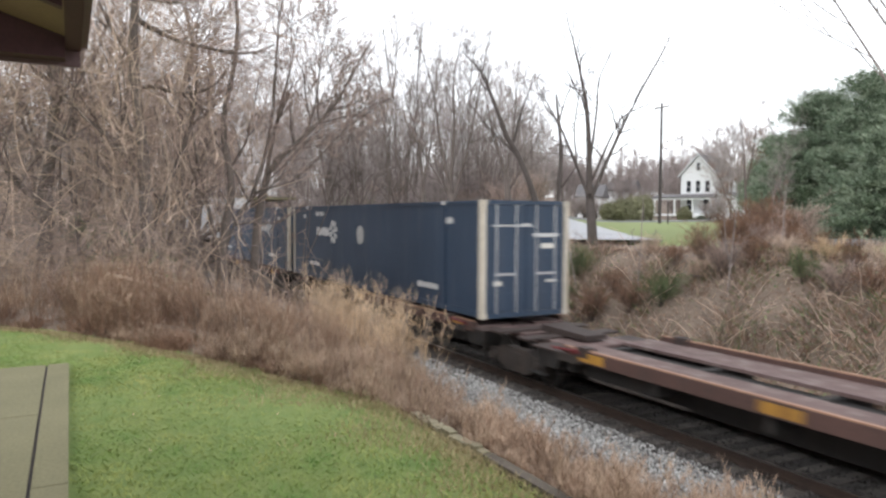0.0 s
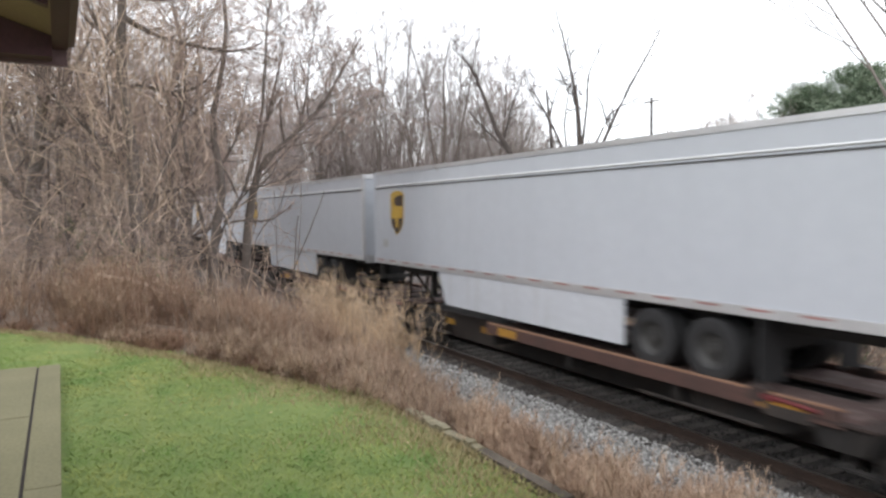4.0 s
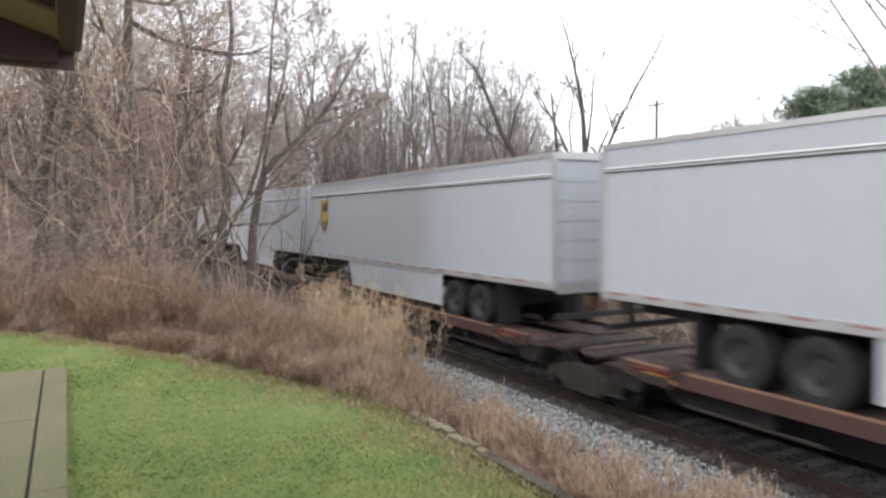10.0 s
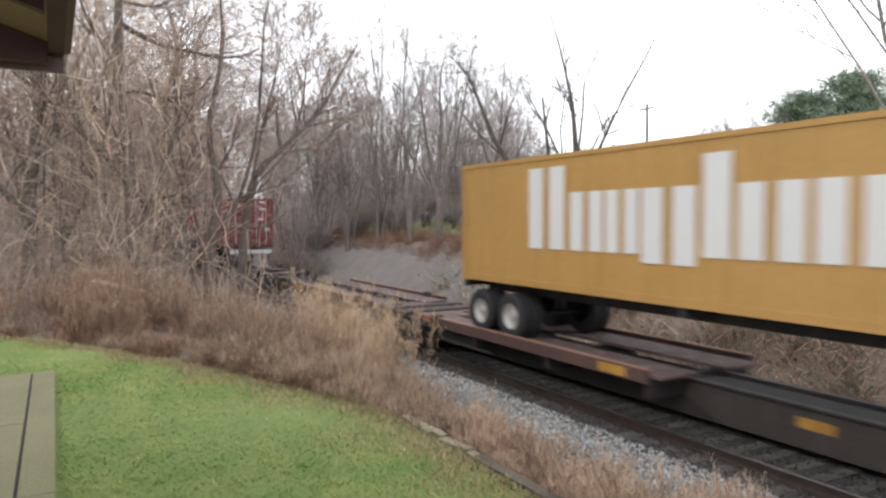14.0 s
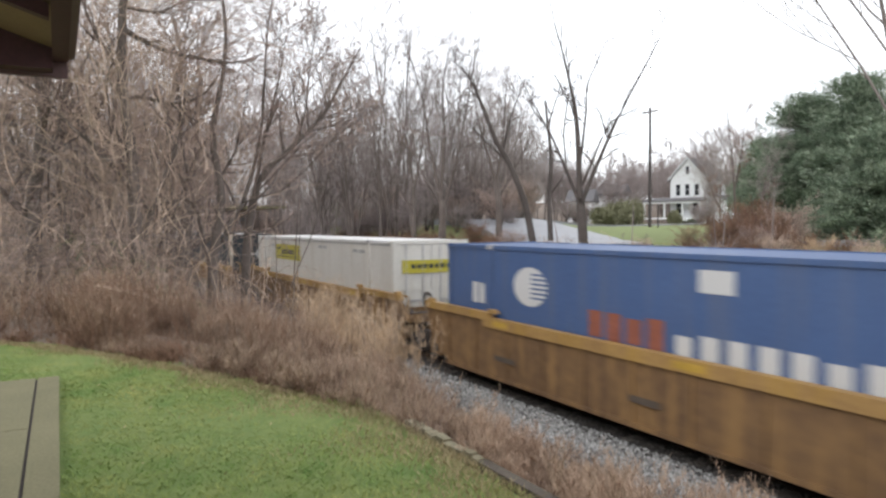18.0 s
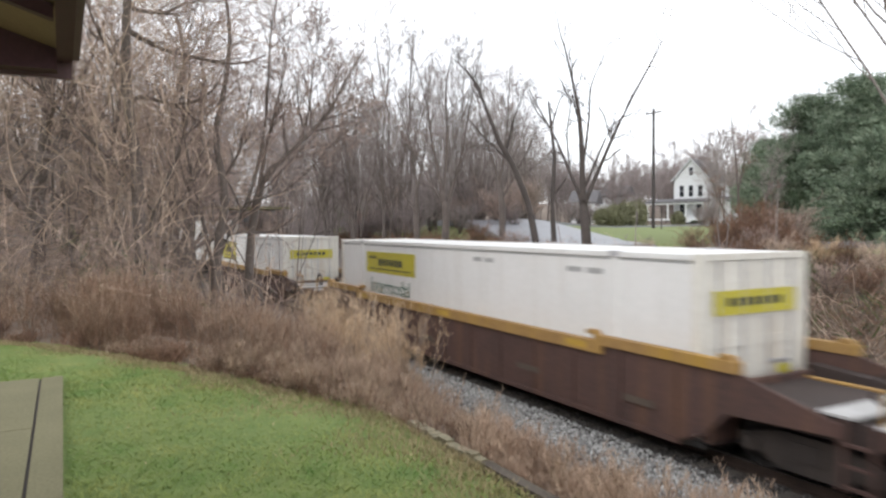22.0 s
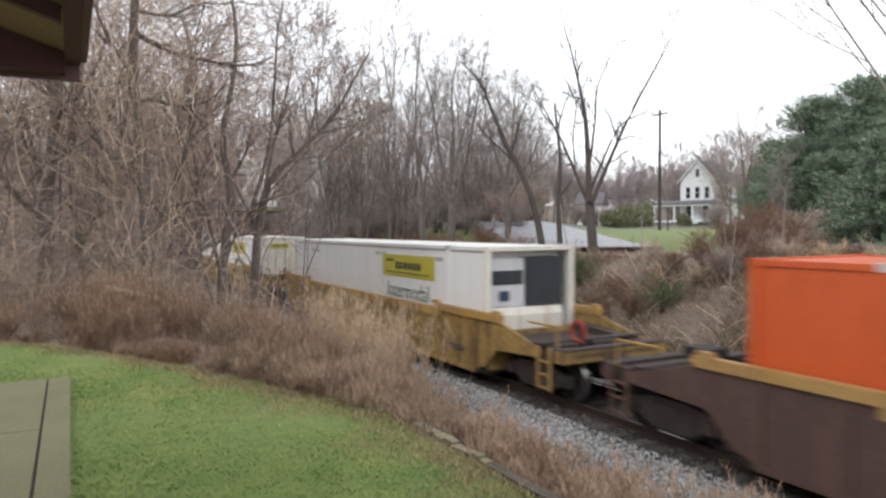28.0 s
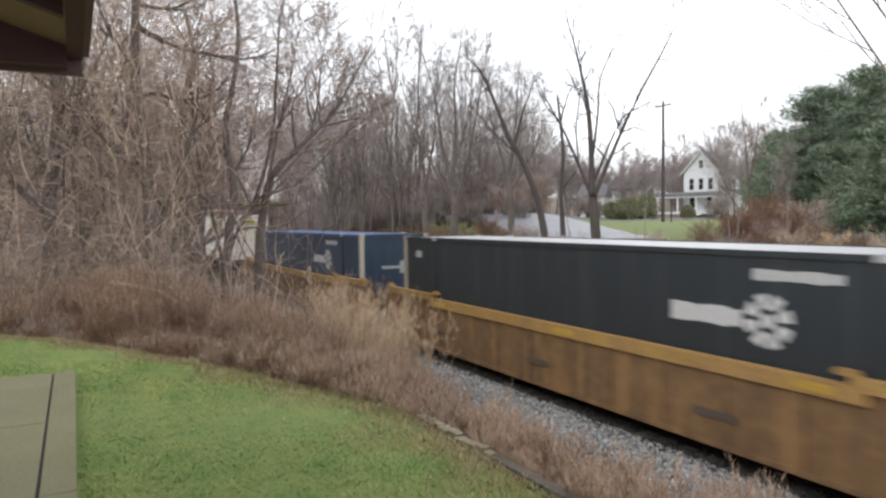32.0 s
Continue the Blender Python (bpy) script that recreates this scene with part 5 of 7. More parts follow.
def pine(at, height, width, taper, seed, label):
    s9 = np.linspace(0, 1, 9)
    r = np.random.default_rng(seed)
    t = thing("pine_tree", label, "tree", "pines", at=at)
    P = np.zeros((1, 9, 3))
    P[0, :, 2] = s9 * height * 0.97
    P[0, :, :2] = np.cumsum(r.normal(size=(9, 2)), 0) * 0.05
    R = (0.24 * (1 - 0.85 * s9))[None]
    n = 150
    u = np.sort(r.uniform(0.0, 1.0, n) ** 0.85) * 0.98 + 0.01
    a = r.uniform(0, 2 * np.pi, n)
    L = width * np.clip(1.05 - u, 0.06, 1) ** taper * r.uniform(0.55, 1.15, n)
    base = np.stack([np.interp(u, s9, P[0, :, 0]), np.interp(u, s9, P[0, :, 1]), u * height * 0.97], 1)
    d = np.stack([np.cos(a), np.sin(a), r.uniform(-0.12, 0.12, n) + 0.45 * u ** 2 - 0.08], 1)
    s = np.linspace(0, 1, 6)
    B = base[:, None] + d[:, None] * (L[:, None] * s)[..., None]
    B[..., 2] += 0.12 * L[:, None] * s ** 2 - 0.1 * L[:, None] * s
    RB = (0.035 * (1 - 0.8 * s))[None] * np.ones((n, 1))
    part("trunk", joined("trunk", [tubes(P, R, 8), tubes(B, RB, 4)]), "bark", t)
    # the second, paler set paints the lit outer tops of the branches
    for name, mat, tufts, per in (("needle_mass", "needle", 3600, 22), ("tip_growth", "needle_pale", 1700, 15)):
        w = r.choice(n, tufts, p=L / L.sum())
        f = r.uniform(0.3, 1.05, tufts) if mat == "needle" else r.uniform(0.55, 1.1, tufts)
        c = base[w] + d[w] * (L[w] * f)[:, None]
        c[:, 2] += 0.12 * L[w] * f ** 2 - 0.1 * L[w] * f
        c += r.normal(size=(tufts, 3)) * (0.5, 0.5, 0.14) * (0.4 + 0.5 * f)[:, None]
        if mat != "needle":
            c[:, 2] += 0.08
        k = np.repeat(np.arange(tufts), per)
        m = len(k)
        q = r.normal(size=(m, 3))
        q[:, 2] = np.abs(q[:, 2]) * 0.7
        q /= np.linalg.norm(q, axis=1, keepdims=True)
        q = q * 0.75 + d[w][k] * 0.35
        o = c[k] + r.normal(size=(m, 3)) * 0.1
        ln = r.uniform(0.10, 0.26, m)[:, None]
        side = np.cross(q, r.normal(size=(m, 3)))
        side /= np.linalg.norm(side, axis=1, keepdims=True) + 1e-9
        wd = r.uniform(0.008, 0.02, m)[:, None]
        V = np.stack([o - side * wd, o + side * wd, o + q * ln + side * wd * 0.5, o + q * ln - side * wd * 0.5], 1)
        part(name, array_mesh(name, V.reshape(-1, 3), np.arange(m * 4).reshape(m, 4)), mat, t)
    return t


for i, (hd, d, hh, w, taper) in enumerate(((-34.5, 41, 7.1, 3.5, 0.62), (-31.4, 38, 7.5, 3.3, 0.8), (-29.3, 33, 4.2, 3.0, 0.5), (-27.5, 41, 8.2, 4.0, 0.7), (-32.9, 50, 7.4, 3.4, 0.7), (-33.8, 45, 6.9, 3.6, 0.5), (-36.6, 46, 5.4, 2.0, 0.6))):
    x, y = polar(hd, d)
    pine((x, y, float(ground_z(x, y))), hh, w, taper, 30 + i, "dark green pine tree with layered soft branches")
for i, (hd, d, hh) in enumerate(((-37.4, 33, 4.2), (-40.5, 82, 8.0), (-39.5, 86, 8.5), (-41.3, 88, 6.0), (-40.6, 110, 14.0), (-38.9, 118, 13.0), (-39.6, 112, 15.5), (-38.2, 108, 13.5), (-41.6, 120, 14.5), (-40.1, 104, 12.5), (-42.6, 124, 14.0), (-37.6, 110, 12.0))):
    far_tree(hd, d, hh, i, "trees by the house", label="slender bare reddish tree on the far bank", bark="barkfar", twig="twigdark" if d > 100 else "twigfar" if d > 50 else "twig", kinds=far_kinds if d < 50 else wood_kinds)
x, y = polar(-26.5, 26)
bare_tree(tree_meshes("reaching_tree", np.random.default_rng(181), 14, 0.11, ORDERS_FAR, lean=(-0.06, -0.12), bend=0.02, rmin=0.004), (x, y, float(ground_z(x, y))), 0, (1, 1), "bare dark tree with reaching limbs behind the far bank", "", "barkfar", "barkfar")

# ---- road and paths ----


def ribbon(name, pts, width, mat, label, category, lift=0.02):
    pts = [Vector(p) for p in pts]
    sh = Shape()
    fine = []
    for a, b in zip(pts, pts[1:]):
        fine += [a.lerp(b, k / 8) for k in range(8)]
    fine.append(pts[-1])
    for i, p in enumerate(fine):
        q = fine[min(i + 1, len(fine) - 1)] - fine[max(i - 1, 0)]
        nrm = Vector((-q.y, q.x)).normalized() * width / 2
        for sgn in (-1, 1):
            x, y = p.x + sgn * nrm.x, p.y + sgn * nrm.y
            sh.v.append((x, y, float(ground_z(p.x, p.y)) + lift))
        for sgn in (-1, 1):
            x, y = p.x + sgn * nrm.x, p.y + sgn * nrm.y
            sh.v.append((x, y, float(ground_z(p.x, p.y)) - 0.3))
    for i in range(len(fine) - 1):
        b = 4 * i
        sh.f += [(b, b + 1, b + 5, b + 4), (b + 2, b, b + 4, b + 6), (b + 1, b + 3, b + 7, b + 5)]
    return tagged(part(name, sh, mat), label, category, kind="structure")


ribbon("road", [polar(-50.2, 33.5), polar(-51.6, 38), polar(-53.8, 46), polar(-57.5, 58), polar(-62, 70), polar(-68, 85)], 6.4, "asphalt", "wet grey asphalt road curving behind the far bank", "road", 0.22)
ribbon("side_road", [polar(-56, 66), polar(-48, 74), polar(-42, 82), polar(-36, 95)], 2.6, "asphalt", "narrow pale path in front of the white house", "path", 0.12)
ribbon("driveway", [polar(-40, 33), polar(-35, 32), polar(-28, 32)], 2.2, "asphalt", "grey gravel track beyond the far bank", "path", 0.2)

# ---- the white house ----


def window(parent, x, z, w, h, y):
    wd = part("window", Shape().box(x - w / 2, x + w / 2, y - 0.03, y + 0.02, z, z + h), "window", parent, "dark sash window")
    fr = Shape()
    for a in (x - w / 2 - 0.06, x + w / 2):
        fr.box(a, a + 0.06, y - 0.06, y, z - 0.06, z + h + 0.06)
    fr.box(x - w / 2, x + w / 2, y - 0.06, y, z + h, z + h + 0.06).box(x - w / 2 - 0.1, x + w / 2 + 0.1, y - 0.08, y, z - 0.12, z - 0.06)
    fr.box(x - w / 2, x + w / 2, y - 0.05, y - 0.031, z + h / 2 - 0.025, z + h / 2 + 0.025)
    part("window_frame", fr, "white_wood", wd)


def house(at, turn):
    t = thing("house", "white clapboard house with steep gable and front porch", "house", at=at, turn=turn)
    W2, D2, EV, AP = 2.5, 10.0, 6.0, 8.9
    sh = Shape().prism([(-W2, -0.5), (W2, -0.5), (W2, EV), (0, AP), (-W2, EV)], 0, D2)
    part("wall", sh, "white_wood", t)
    for i in range(26):
        z = 0.1 + i * 0.22
        part("clapboard", Shape().box(-W2, W2, -0.015, 0.0, z, z + 0.03), "white_wood", t)
    roof = Shape()
    for sg in (-1, 1):
        a, b = sg * (W2 + 0.35), EV - 0.36
        roof.prism([(a, b), (a, b + 0.16), (0, AP + 0.2), (0, AP + 0.02)][:: 1 if sg < 0 else -1], -0.35, D2 + 0.3)
    part("roof", roof, "shingle", t, "grey shingled roof")
    verge = Shape()
    for sg in (-1, 1):
        a, b = sg * (W2 + 0.36), EV - 0.4
        verge.prism([(a, b), (a, b + 0.2), (0, AP + 0.2), (0, AP - 0.04)][:: 1 if sg < 0 else -1], -0.42, -0.36)
    part("verge_board", verge, "white_wood", t)
    for x in (-1.35, 0.0, 1.35):
        window(t, x, 3.5, 0.62, 1.6, 0.0)
    window(t, 0, 6.6, 0.5, 1.1, 0.0)
    for x in (-1.2, 1.2):
        window(t, x, 0.9, 0.8, 1.6, 0.0)
    part("porch_roof", Shape().along([(-2.4, 2.55), (-2.4, 2.75), (-0.02, 3.2), (-0.02, 2.55)], -5.9, W2 + 0.3), "shingle", t, "low grey porch roof")
    part("porch_beam", Shape().box(-5.8, W2 + 0.2, -2.3, -2.1, 2.35, 2.549), "white_wood", t)
    for x in (-5.6, -2.6, 0.0, 2.55):
        part("porch_post", Shape().box(x - 0.09, x + 0.09, -2.29, -2.11, 0.3, 2.349), "white_wood", t)
    part("porch_floor", Shape().box(-5.8, W2 + 0.2, -2.5, -0.02, 0.05, 0.3), "white_wood", t)
    part("steps", Shape().box(-0.9, 0.9, -3.1, -2.51, -0.2, 0.14), "white_wood", t)
    part("side_wing", Shape().prism([(W2 + 0.01, -0.5), (W2 + 2.6, -0.5), (W2 + 2.6, 2.5), (W2 + 0.01, 3.6)], 2.5, 9), "white_wood", t)
    part("wing_roof", Shape().prism([(W2 + 0.02, 3.61), (W2 + 2.8, 2.45), (W2 + 2.8, 2.58), (W2 + 0.02, 3.75)], 2.3, 9.2), "shingle", t)
    return t


hx, hy = polar(-42.45, 109)
house((hx, hy, 4.1), 24)
for hd, d, w, h, turn, lab, key in ((-50.6, 118, 4.0, 5.0, 40, "pale blue-grey house behind the bare trees", "white_wood"), (-48.3, 140, 5, 7.0, 30, "distant white house among bare trees", "white_wood")):
    x, y = polar(hd, d)
    hs = thing("far_house", lab, "house", "distant houses", at=(x, y, float(ground_z(x, y))), turn=turn)
    part("wall", Shape().box(-w / 2, w / 2, 0, 6, -0.5, h - 1.5), key, hs)
    part("roof", Shape().along([(-0.4, h - 1.6), (-0.4, h - 1.45), (3, h + 0.6), (6.4, h - 1.45), (6.4, h - 1.6)], -w / 2 - 0.3, w / 2 + 0.3), "shingle", hs)
    for k in (0.05, 0.32):
        window(hs, k * w, 1.2, 0.6, 1.0, 0.0)
    part("door", Shape().box(-w * 0.12 - 0.45, -w * 0.12 + 0.45, -0.04, 0.01, 0, 2.05), "timber", hs)

# ---- pole, hedges, overbridge ----
px, py = polar(-45.2, 66)
pz = float(ground_z(px, py))
pole = thing("utility_pole", "tall weathered wooden utility pole with a crossarm", "utility pole", at=(px, py, pz))
part("pole", Shape().rod((0, 0, -0.5), (0, 0, 10.6), 0.15, 0.10, 10), "timber", pole)
part("crossarm", Shape().box(-0.9, 0.9, -0.05, 0.05, 10.2, 10.32), "barkfar", pole)
for k, (hd, d, h) in enumerate(((-46.4, 78, 1.6), (-44.6, 62, 1.9))):
    x, y = polar(hd, d)
    post = thing("sign_post", "thin roadside post by the path", "post", at=(x, y, float(ground_z(x, y))))
    part("post", Shape().rod((0, 0, -0.3), (0, 0, h), 0.05, 0.05, 6), "timber", post)


def shrub(at, w, h, seed, mat, label, count=9000):
    r = np.random.default_rng(seed)
    t = thing("shrub", label, "shrub", at=at)
    n = 40
    a, e = r.uniform(0, 2 * np.pi, n), r.uniform(0.3, 1.3, n)
    d = np.stack([np.cos(a) * np.cos(e) * w / 2, np.sin(a) * np.cos(e) * w / 2, np.sin(e) * h], 1)
    B = d[:, None] * np.linspace(0, 1, 5)[None, :, None] + np.cumsum(r.normal(size=(n, 5, 3)), 1) * 0.03 * w
    B[:, 0] = 0
    part("stem", joined("stem", [tubes(B, np.full((n, 5), 0.02), 4)]), "bark", t)
    q = r.normal(size=(count, 3))
    q /= np.linalg.norm(q, axis=1, keepdims=True)
    c = q * (np.array([w / 2, w / 2, h * 0.55]) * r.uniform(0.55, 1.05, (count, 1))) + np.array([0, 0, h * 0.5])
    c += 0.3 * w * np.stack([np.sin(c[:, 1] * 5 / w + seed), np.cos(c[:, 0] * 6 / w + seed), 0.6 * np.sin(c[:, 0] * 9 / w + seed)], 1) * 0.5 + r.normal(size=c.shape) * 0.06 * w
    c = c[c[:, 2] > -0.05]
    m = len(c)
    u1, u2 = r.normal(size=(m, 3)) * 0.055, r.normal(size=(m, 3)) * 0.055
    V = np.stack([c - u1, c + u2, c + u1, c - u2], 1)
    part("foliage", array_mesh("foliage", V.reshape(-1, 3), np.arange(m * 4).reshape(m, 4)), mat, t)
    return t


for i, (hd, d, w, h) in enumerate(((-47.9, 80, 3.4, 2.2), (-46.9, 84, 3.6, 2.4), (-43.4, 88, 1.6, 1.4), (-48.9, 82, 2.4, 1.6))):
    x, y = polar(hd, d)
    shrub((x, y, float(ground_z(x, y))), w, h, 50 + i, "hedge", "dull green overgrown shrub on the lawn")

bridge = thing("overbridge", "grey steel road bridge over the railway beyond the trees", "bridge", at=(-72, 0, 0))
part("girder", Shape().box(-0.3, 0.3, -16, 9, 5.1, 5.62), "grating", bridge, "pale grey edge girder")
part("deck", Shape().box(0.31, 6, -16, 9, 5.3, 5.5), "concrete", bridge)
part("handrail", Shape().box(-0.1, 0.0, -16, 9, 6.6, 6.72), "grating", bridge, "pale grey handrail")
part("mid_rail", Shape().box(-0.08, -0.02, -16, 9, 6.08, 6.13), "steel", bridge)
for k in range(13):
    part("rail_post", Shape().box(-0.09, -0.01, -15.8 + k * 2, -15.7 + k * 2, 5.62, 6.6), "steel", bridge)
for y in (-6.0, 6.0):
    part("pier", Shape().box(0.5, 1.3, y - 0.22, y + 0.22, -1.0, 5.29), "steel", bridge)

# ---- the train: spine cars and well cars with trailers and containers, all at one speed ----
SPEED = 20.37
MOVING = []  # thing, x of its origin at 0 s, z
WHEELS = []  # wheelset, x of its car at 0 s
DECK, WELL = 1.05, 0.30
BOX_W, BOX_H, BOX_L = 2.591, 2.896, 16.154


def rides(ob, s, z):
    MOVING.append((ob, s, z))
    ob.location = (s, 0, z)
    return ob


def text_mesh(words, size, depth=0.004):
    """Words in the built-in font, lying in the xz plane, read from -y."""
    cu = bpy.data.curves.new("words", "FONT")
    cu.body, cu.size, cu.extrude, cu.align_x = words, size, depth, "CENTER"
    cu.resolution_u = 3
    ob = bpy.data.objects.new("words", cu)
    scene.collection.objects.link(ob)
    me = bpy.data.meshes.new_from_object(ob.evaluated_get(bpy.context.evaluated_depsgraph_get()))
    bpy.data.objects.remove(ob)
    me.transform(Matrix.Rotation(radians(90), 4, "X"))
    return me


TEXTS = {}


def words(text, size):
    if (text, size) not in TEXTS:
        TEXTS[text, size] = text_mesh(text, size)
    return TEXTS[text, size].copy()


def plate(name, parent, mat, x0, x1, z0, z1, y, label="", t=0.006):
    return part(name, Shape().box(x0, x1, y - t, y, z0, z1), mat, parent, label)


def blocks(name, parent, mat, x0, x1, z0, z1, y, n, label="", gap=0.25, seed=1):
    """A row of plain bars in place of lettering."""
    r = random.Random(seed)
    w = (x1 - x0) / n
    for i in range(n):
        cut = r.uniform(0, 0.12) * (z1 - z0)
        part(name, Shape().box(x0 + i * w, x0 + (i + 1 - gap) * w, y - 0.006, y, z0 + cut, z1 - cut * r.choice((0, 1))), mat, parent, label)


def disc(sh, cx, cz, r, y, n=20, rz=None):
    rz = rz or r
    return sh.prism([(cx + r * math.cos(2 * math.pi * i / n), cz + rz * math.sin(2 * math.pi * i / n)) for i in range(n)], y - 0.006, y)


# ---- running gear ----
frame_outline = [(-1.12, 0.33), (-1.12, 0.56), (-0.85, 0.60), (-0.45, 0.72), (0.45, 0.72), (0.85, 0.60), (1.12, 0.56), (1.12, 0.33), (0.72, 0.33), (0.48, 0.18), (-0.48, 0.18), (-0.72, 0.33)]
side_frame_mesh = Shape().prism(frame_outline, -0.09, 0.09).mesh("side_frame")
bolster_mesh = Shape().box(-0.22, 0.22, -1.12, 1.12, 0.36, 0.62).mesh("bolster")
wheel_shape = Shape()
for y in (-0.7525, 0.7525):
    sgn = 1 if y > 0 else -1
    part_shape = Shape().lathe([(y + sgn * 0.06, 0.0), (y + sgn * 0.06, 0.12), (y + sgn * 0.03, 0.16), (y + sgn * 0.03, 0.34), (y + sgn * 0.065, 0.36), (y + sgn * 0.065, 0.452), (y - sgn * 0.05, 0.457), (y - sgn * 0.05, 0.482), (y - sgn * 0.075, 0.482), (y - sgn * 0.075, 0.36), (y - sgn * 0.03, 0.33), (y - sgn * 0.03, 0.16), (y - sgn * 0.09, 0.1)], 20)
    o = len(wheel_shape.v)
    wheel_shape.v += part_shape.v
    wheel_shape.f += [tuple(i + o for i in q) for q in part_shape.f]
wheel_shape.rod((0, -1.08, 0), (0, 1.08, 0), 0.08, 0.08, 8)
wheelset_mesh = wheel_shape.mesh("wheelset")
for i in range(40):
    wheelset_mesh.polygons[i * 12 + 5].material_index = 1  # the polished tread
cap_mesh = Shape().rod((0, -0.07, 0), (0, 0.07, 0), 0.11, 0.11, 10).mesh("bearing_cap")
spring_mesh = Shape()
for a in (-0.17, 0.0, 0.17):
    spring_mesh.rod((a, 0, 0.2), (a, 0, 0.38), 0.07, 0.07, 8)
spring_mesh = spring_mesh.mesh("spring_nest")
for me, key in ((side_frame_mesh, "grime"), (bolster_mesh, "grime"), (wheelset_mesh, "black"), (cap_mesh, "grime"), (spring_mesh, "grime")):
    me.materials.append(M[key])
wheelset_mesh.materials.append(M["railtop"])


def truck(car, x, s):
    """A two-axle truck under a car."""
    t = part("truck", bolster_mesh, "black", car, "grimy two-axle truck", at=(x, 0, 0))
    for y in (-1.0, 1.0):
        part("side_frame", side_frame_mesh, "black", t, at=(0, y, 0))
        part("spring_nest", spring_mesh, "black", t, at=(0, y * 1.0, 0))
        for a in (-0.89, 0.89):
            part("bearing_cap", cap_mesh, "steel", t, at=(a, y * 1.11, 0.44))
    for a in (-0.89, 0.89):
        w = part("wheelset", wheelset_mesh, "black", t, at=(a, 0, 0.457))
        WHEELS.append((w, s + x + a, a))
    return t


def coupler(car, x, sgn):
    sh = Shape().box(min(x, x + sgn * 0.75), max(x, x + sgn * 0.75), -0.1, 0.1, 0.72, 0.95)
    sh.box(x + sgn * 0.72 - 0.16, x + sgn * 0.72 + 0.16, -0.2, 0.2, 0.68, 1.0)
    part("coupler", sh, "rust", car, "rusty knuckle coupler")


def spine_car(lead, trail, sill="rust", deck="maroon", front_truck=False, hitches=(), folded=False, folded_at=(), far_deck=None, wing="both", reach=10.0):
    """One platform between two truck centres; lead and trail: the x of its ends at 0 s; wing: the half that carries a wheel deck with side sills."""
    s, L = (lead + trail) / 2, lead - trail
    h = L / 2
    car = thing("spine_car", "spine car platform with %s side sills, black centre sill" % {"rust": "rusty brown", "yellow": "yellow"}[sill], "rail car", "spine car platforms")
    part("centre_sill", Shape().box(-h + 0.35, h - 0.35, -0.42, 0.42, 0.28, 0.9), "black", car, "black box-section centre sill")
    wa, wb = {"both": (-h + 2.1, h - 2.1), "lead": (h - reach, h - 1.5), "trail": (-h + 1.5, 0.6)}[wing]
    for sg in (-1, 1):
        y0, y1 = sorted((sg * 1.25, sg * 1.36))
        part("side_sill", Shape().along([(y0, 0.9), (y1, 0.9), (y1, 1.13), (y0, 1.13)], wa, wb), "dirty_sill" if sill == "yellow" else "sill_red", car)
        part("sill_edge", Shape().box(wa, wb, y0 + 0.02, y1 - 0.002, 1.131, 1.15), "ochre" if sill == "yellow" else "sill_edge_rust", car, "thin rust-coloured edge strip")
        y2, y3 = sorted((sg * 0.36, sg * 1.24))
        part("deck_plate", Shape().box(wa - 0.2, wb + 0.2, y2, y3, 0.985, 1.045), far_deck if far_deck and sg > 0 else deck, car, "worn deck plate")
        n = 4 if wing == "both" else 2
        for k in range(n):
            x = wa + 0.5 + k * (wb - wa - 1.7) / (n - 1)
            y4 = sg * 1.361
            ya, yb = sorted((y4, y4 + sg * 0.006))
            part("yellow_mark", Shape().box(x, x + 0.7, ya, yb, 0.93, 1.1), "yellow", car, "yellow reflective patch")
        if wing != "both":
            # the bare half: only the deep plate of the centre sill with two patches on it
            ba, bb = (-h + 2.0, wa - 0.05) if wing == "lead" else (wb + 0.05, h - 2.0)
            ya, yb = sorted((sg * 0.421, sg * 0.46))
            spine = part("spine_plate", Shape().prism([(ba, 0.62), (ba + 0.7, 0.3), (bb - 0.7, 0.3), (bb, 0.62), (bb, 0.93), (ba, 0.93)], ya, yb), "grime", car, "dirty deep plate of the centre sill")
            part("spine_flange", Shape().box(ba, bb, *sorted((sg * 0.40, sg * 0.54)), 0.931, 0.955), "grime", spine)
            for u in (0.3, 0.68):
                x = ba + u * (bb - ba)
                ya, yb = sorted((sg * 0.461, sg * 0.467))
                part("yellow_mark", Shape().box(x, x + 0.55, ya, yb, 0.6, 0.76), "yellow", spine, "yellow reflective patch")
    n = 7 if wing == "both" else 4
    for k in range(n):
        x = wa + 0.1 + k * (wb - wa - 0.2) / (n - 1)
        part("cross_bearer", Shape().prism([(x - 0.07, 0.62), (x + 0.07, 0.62), (x + 0.07, 0.984), (x - 0.07, 0.984)], -1.24, 1.24), "black", car)
    for sg in (-1, 1):
        x0, x1 = sorted((sg * (h - 0.1), sg * (h - 1.88)))
        part("end_platform", Shape().prism([(x0, 0.88), (x1, 0.88), (x1, 1.0), (x0, 1.0)], -0.75, 0.75), deck, car)
        a, b = sorted((sg * (h - 1.0), sg * (h - 2.0)))
        for ya, yb in ((-1.36, -0.76), (0.76, 1.36)):
            part("end_step", Shape().box(a, b, ya, yb, 0.95, 0.99), "rust", car)
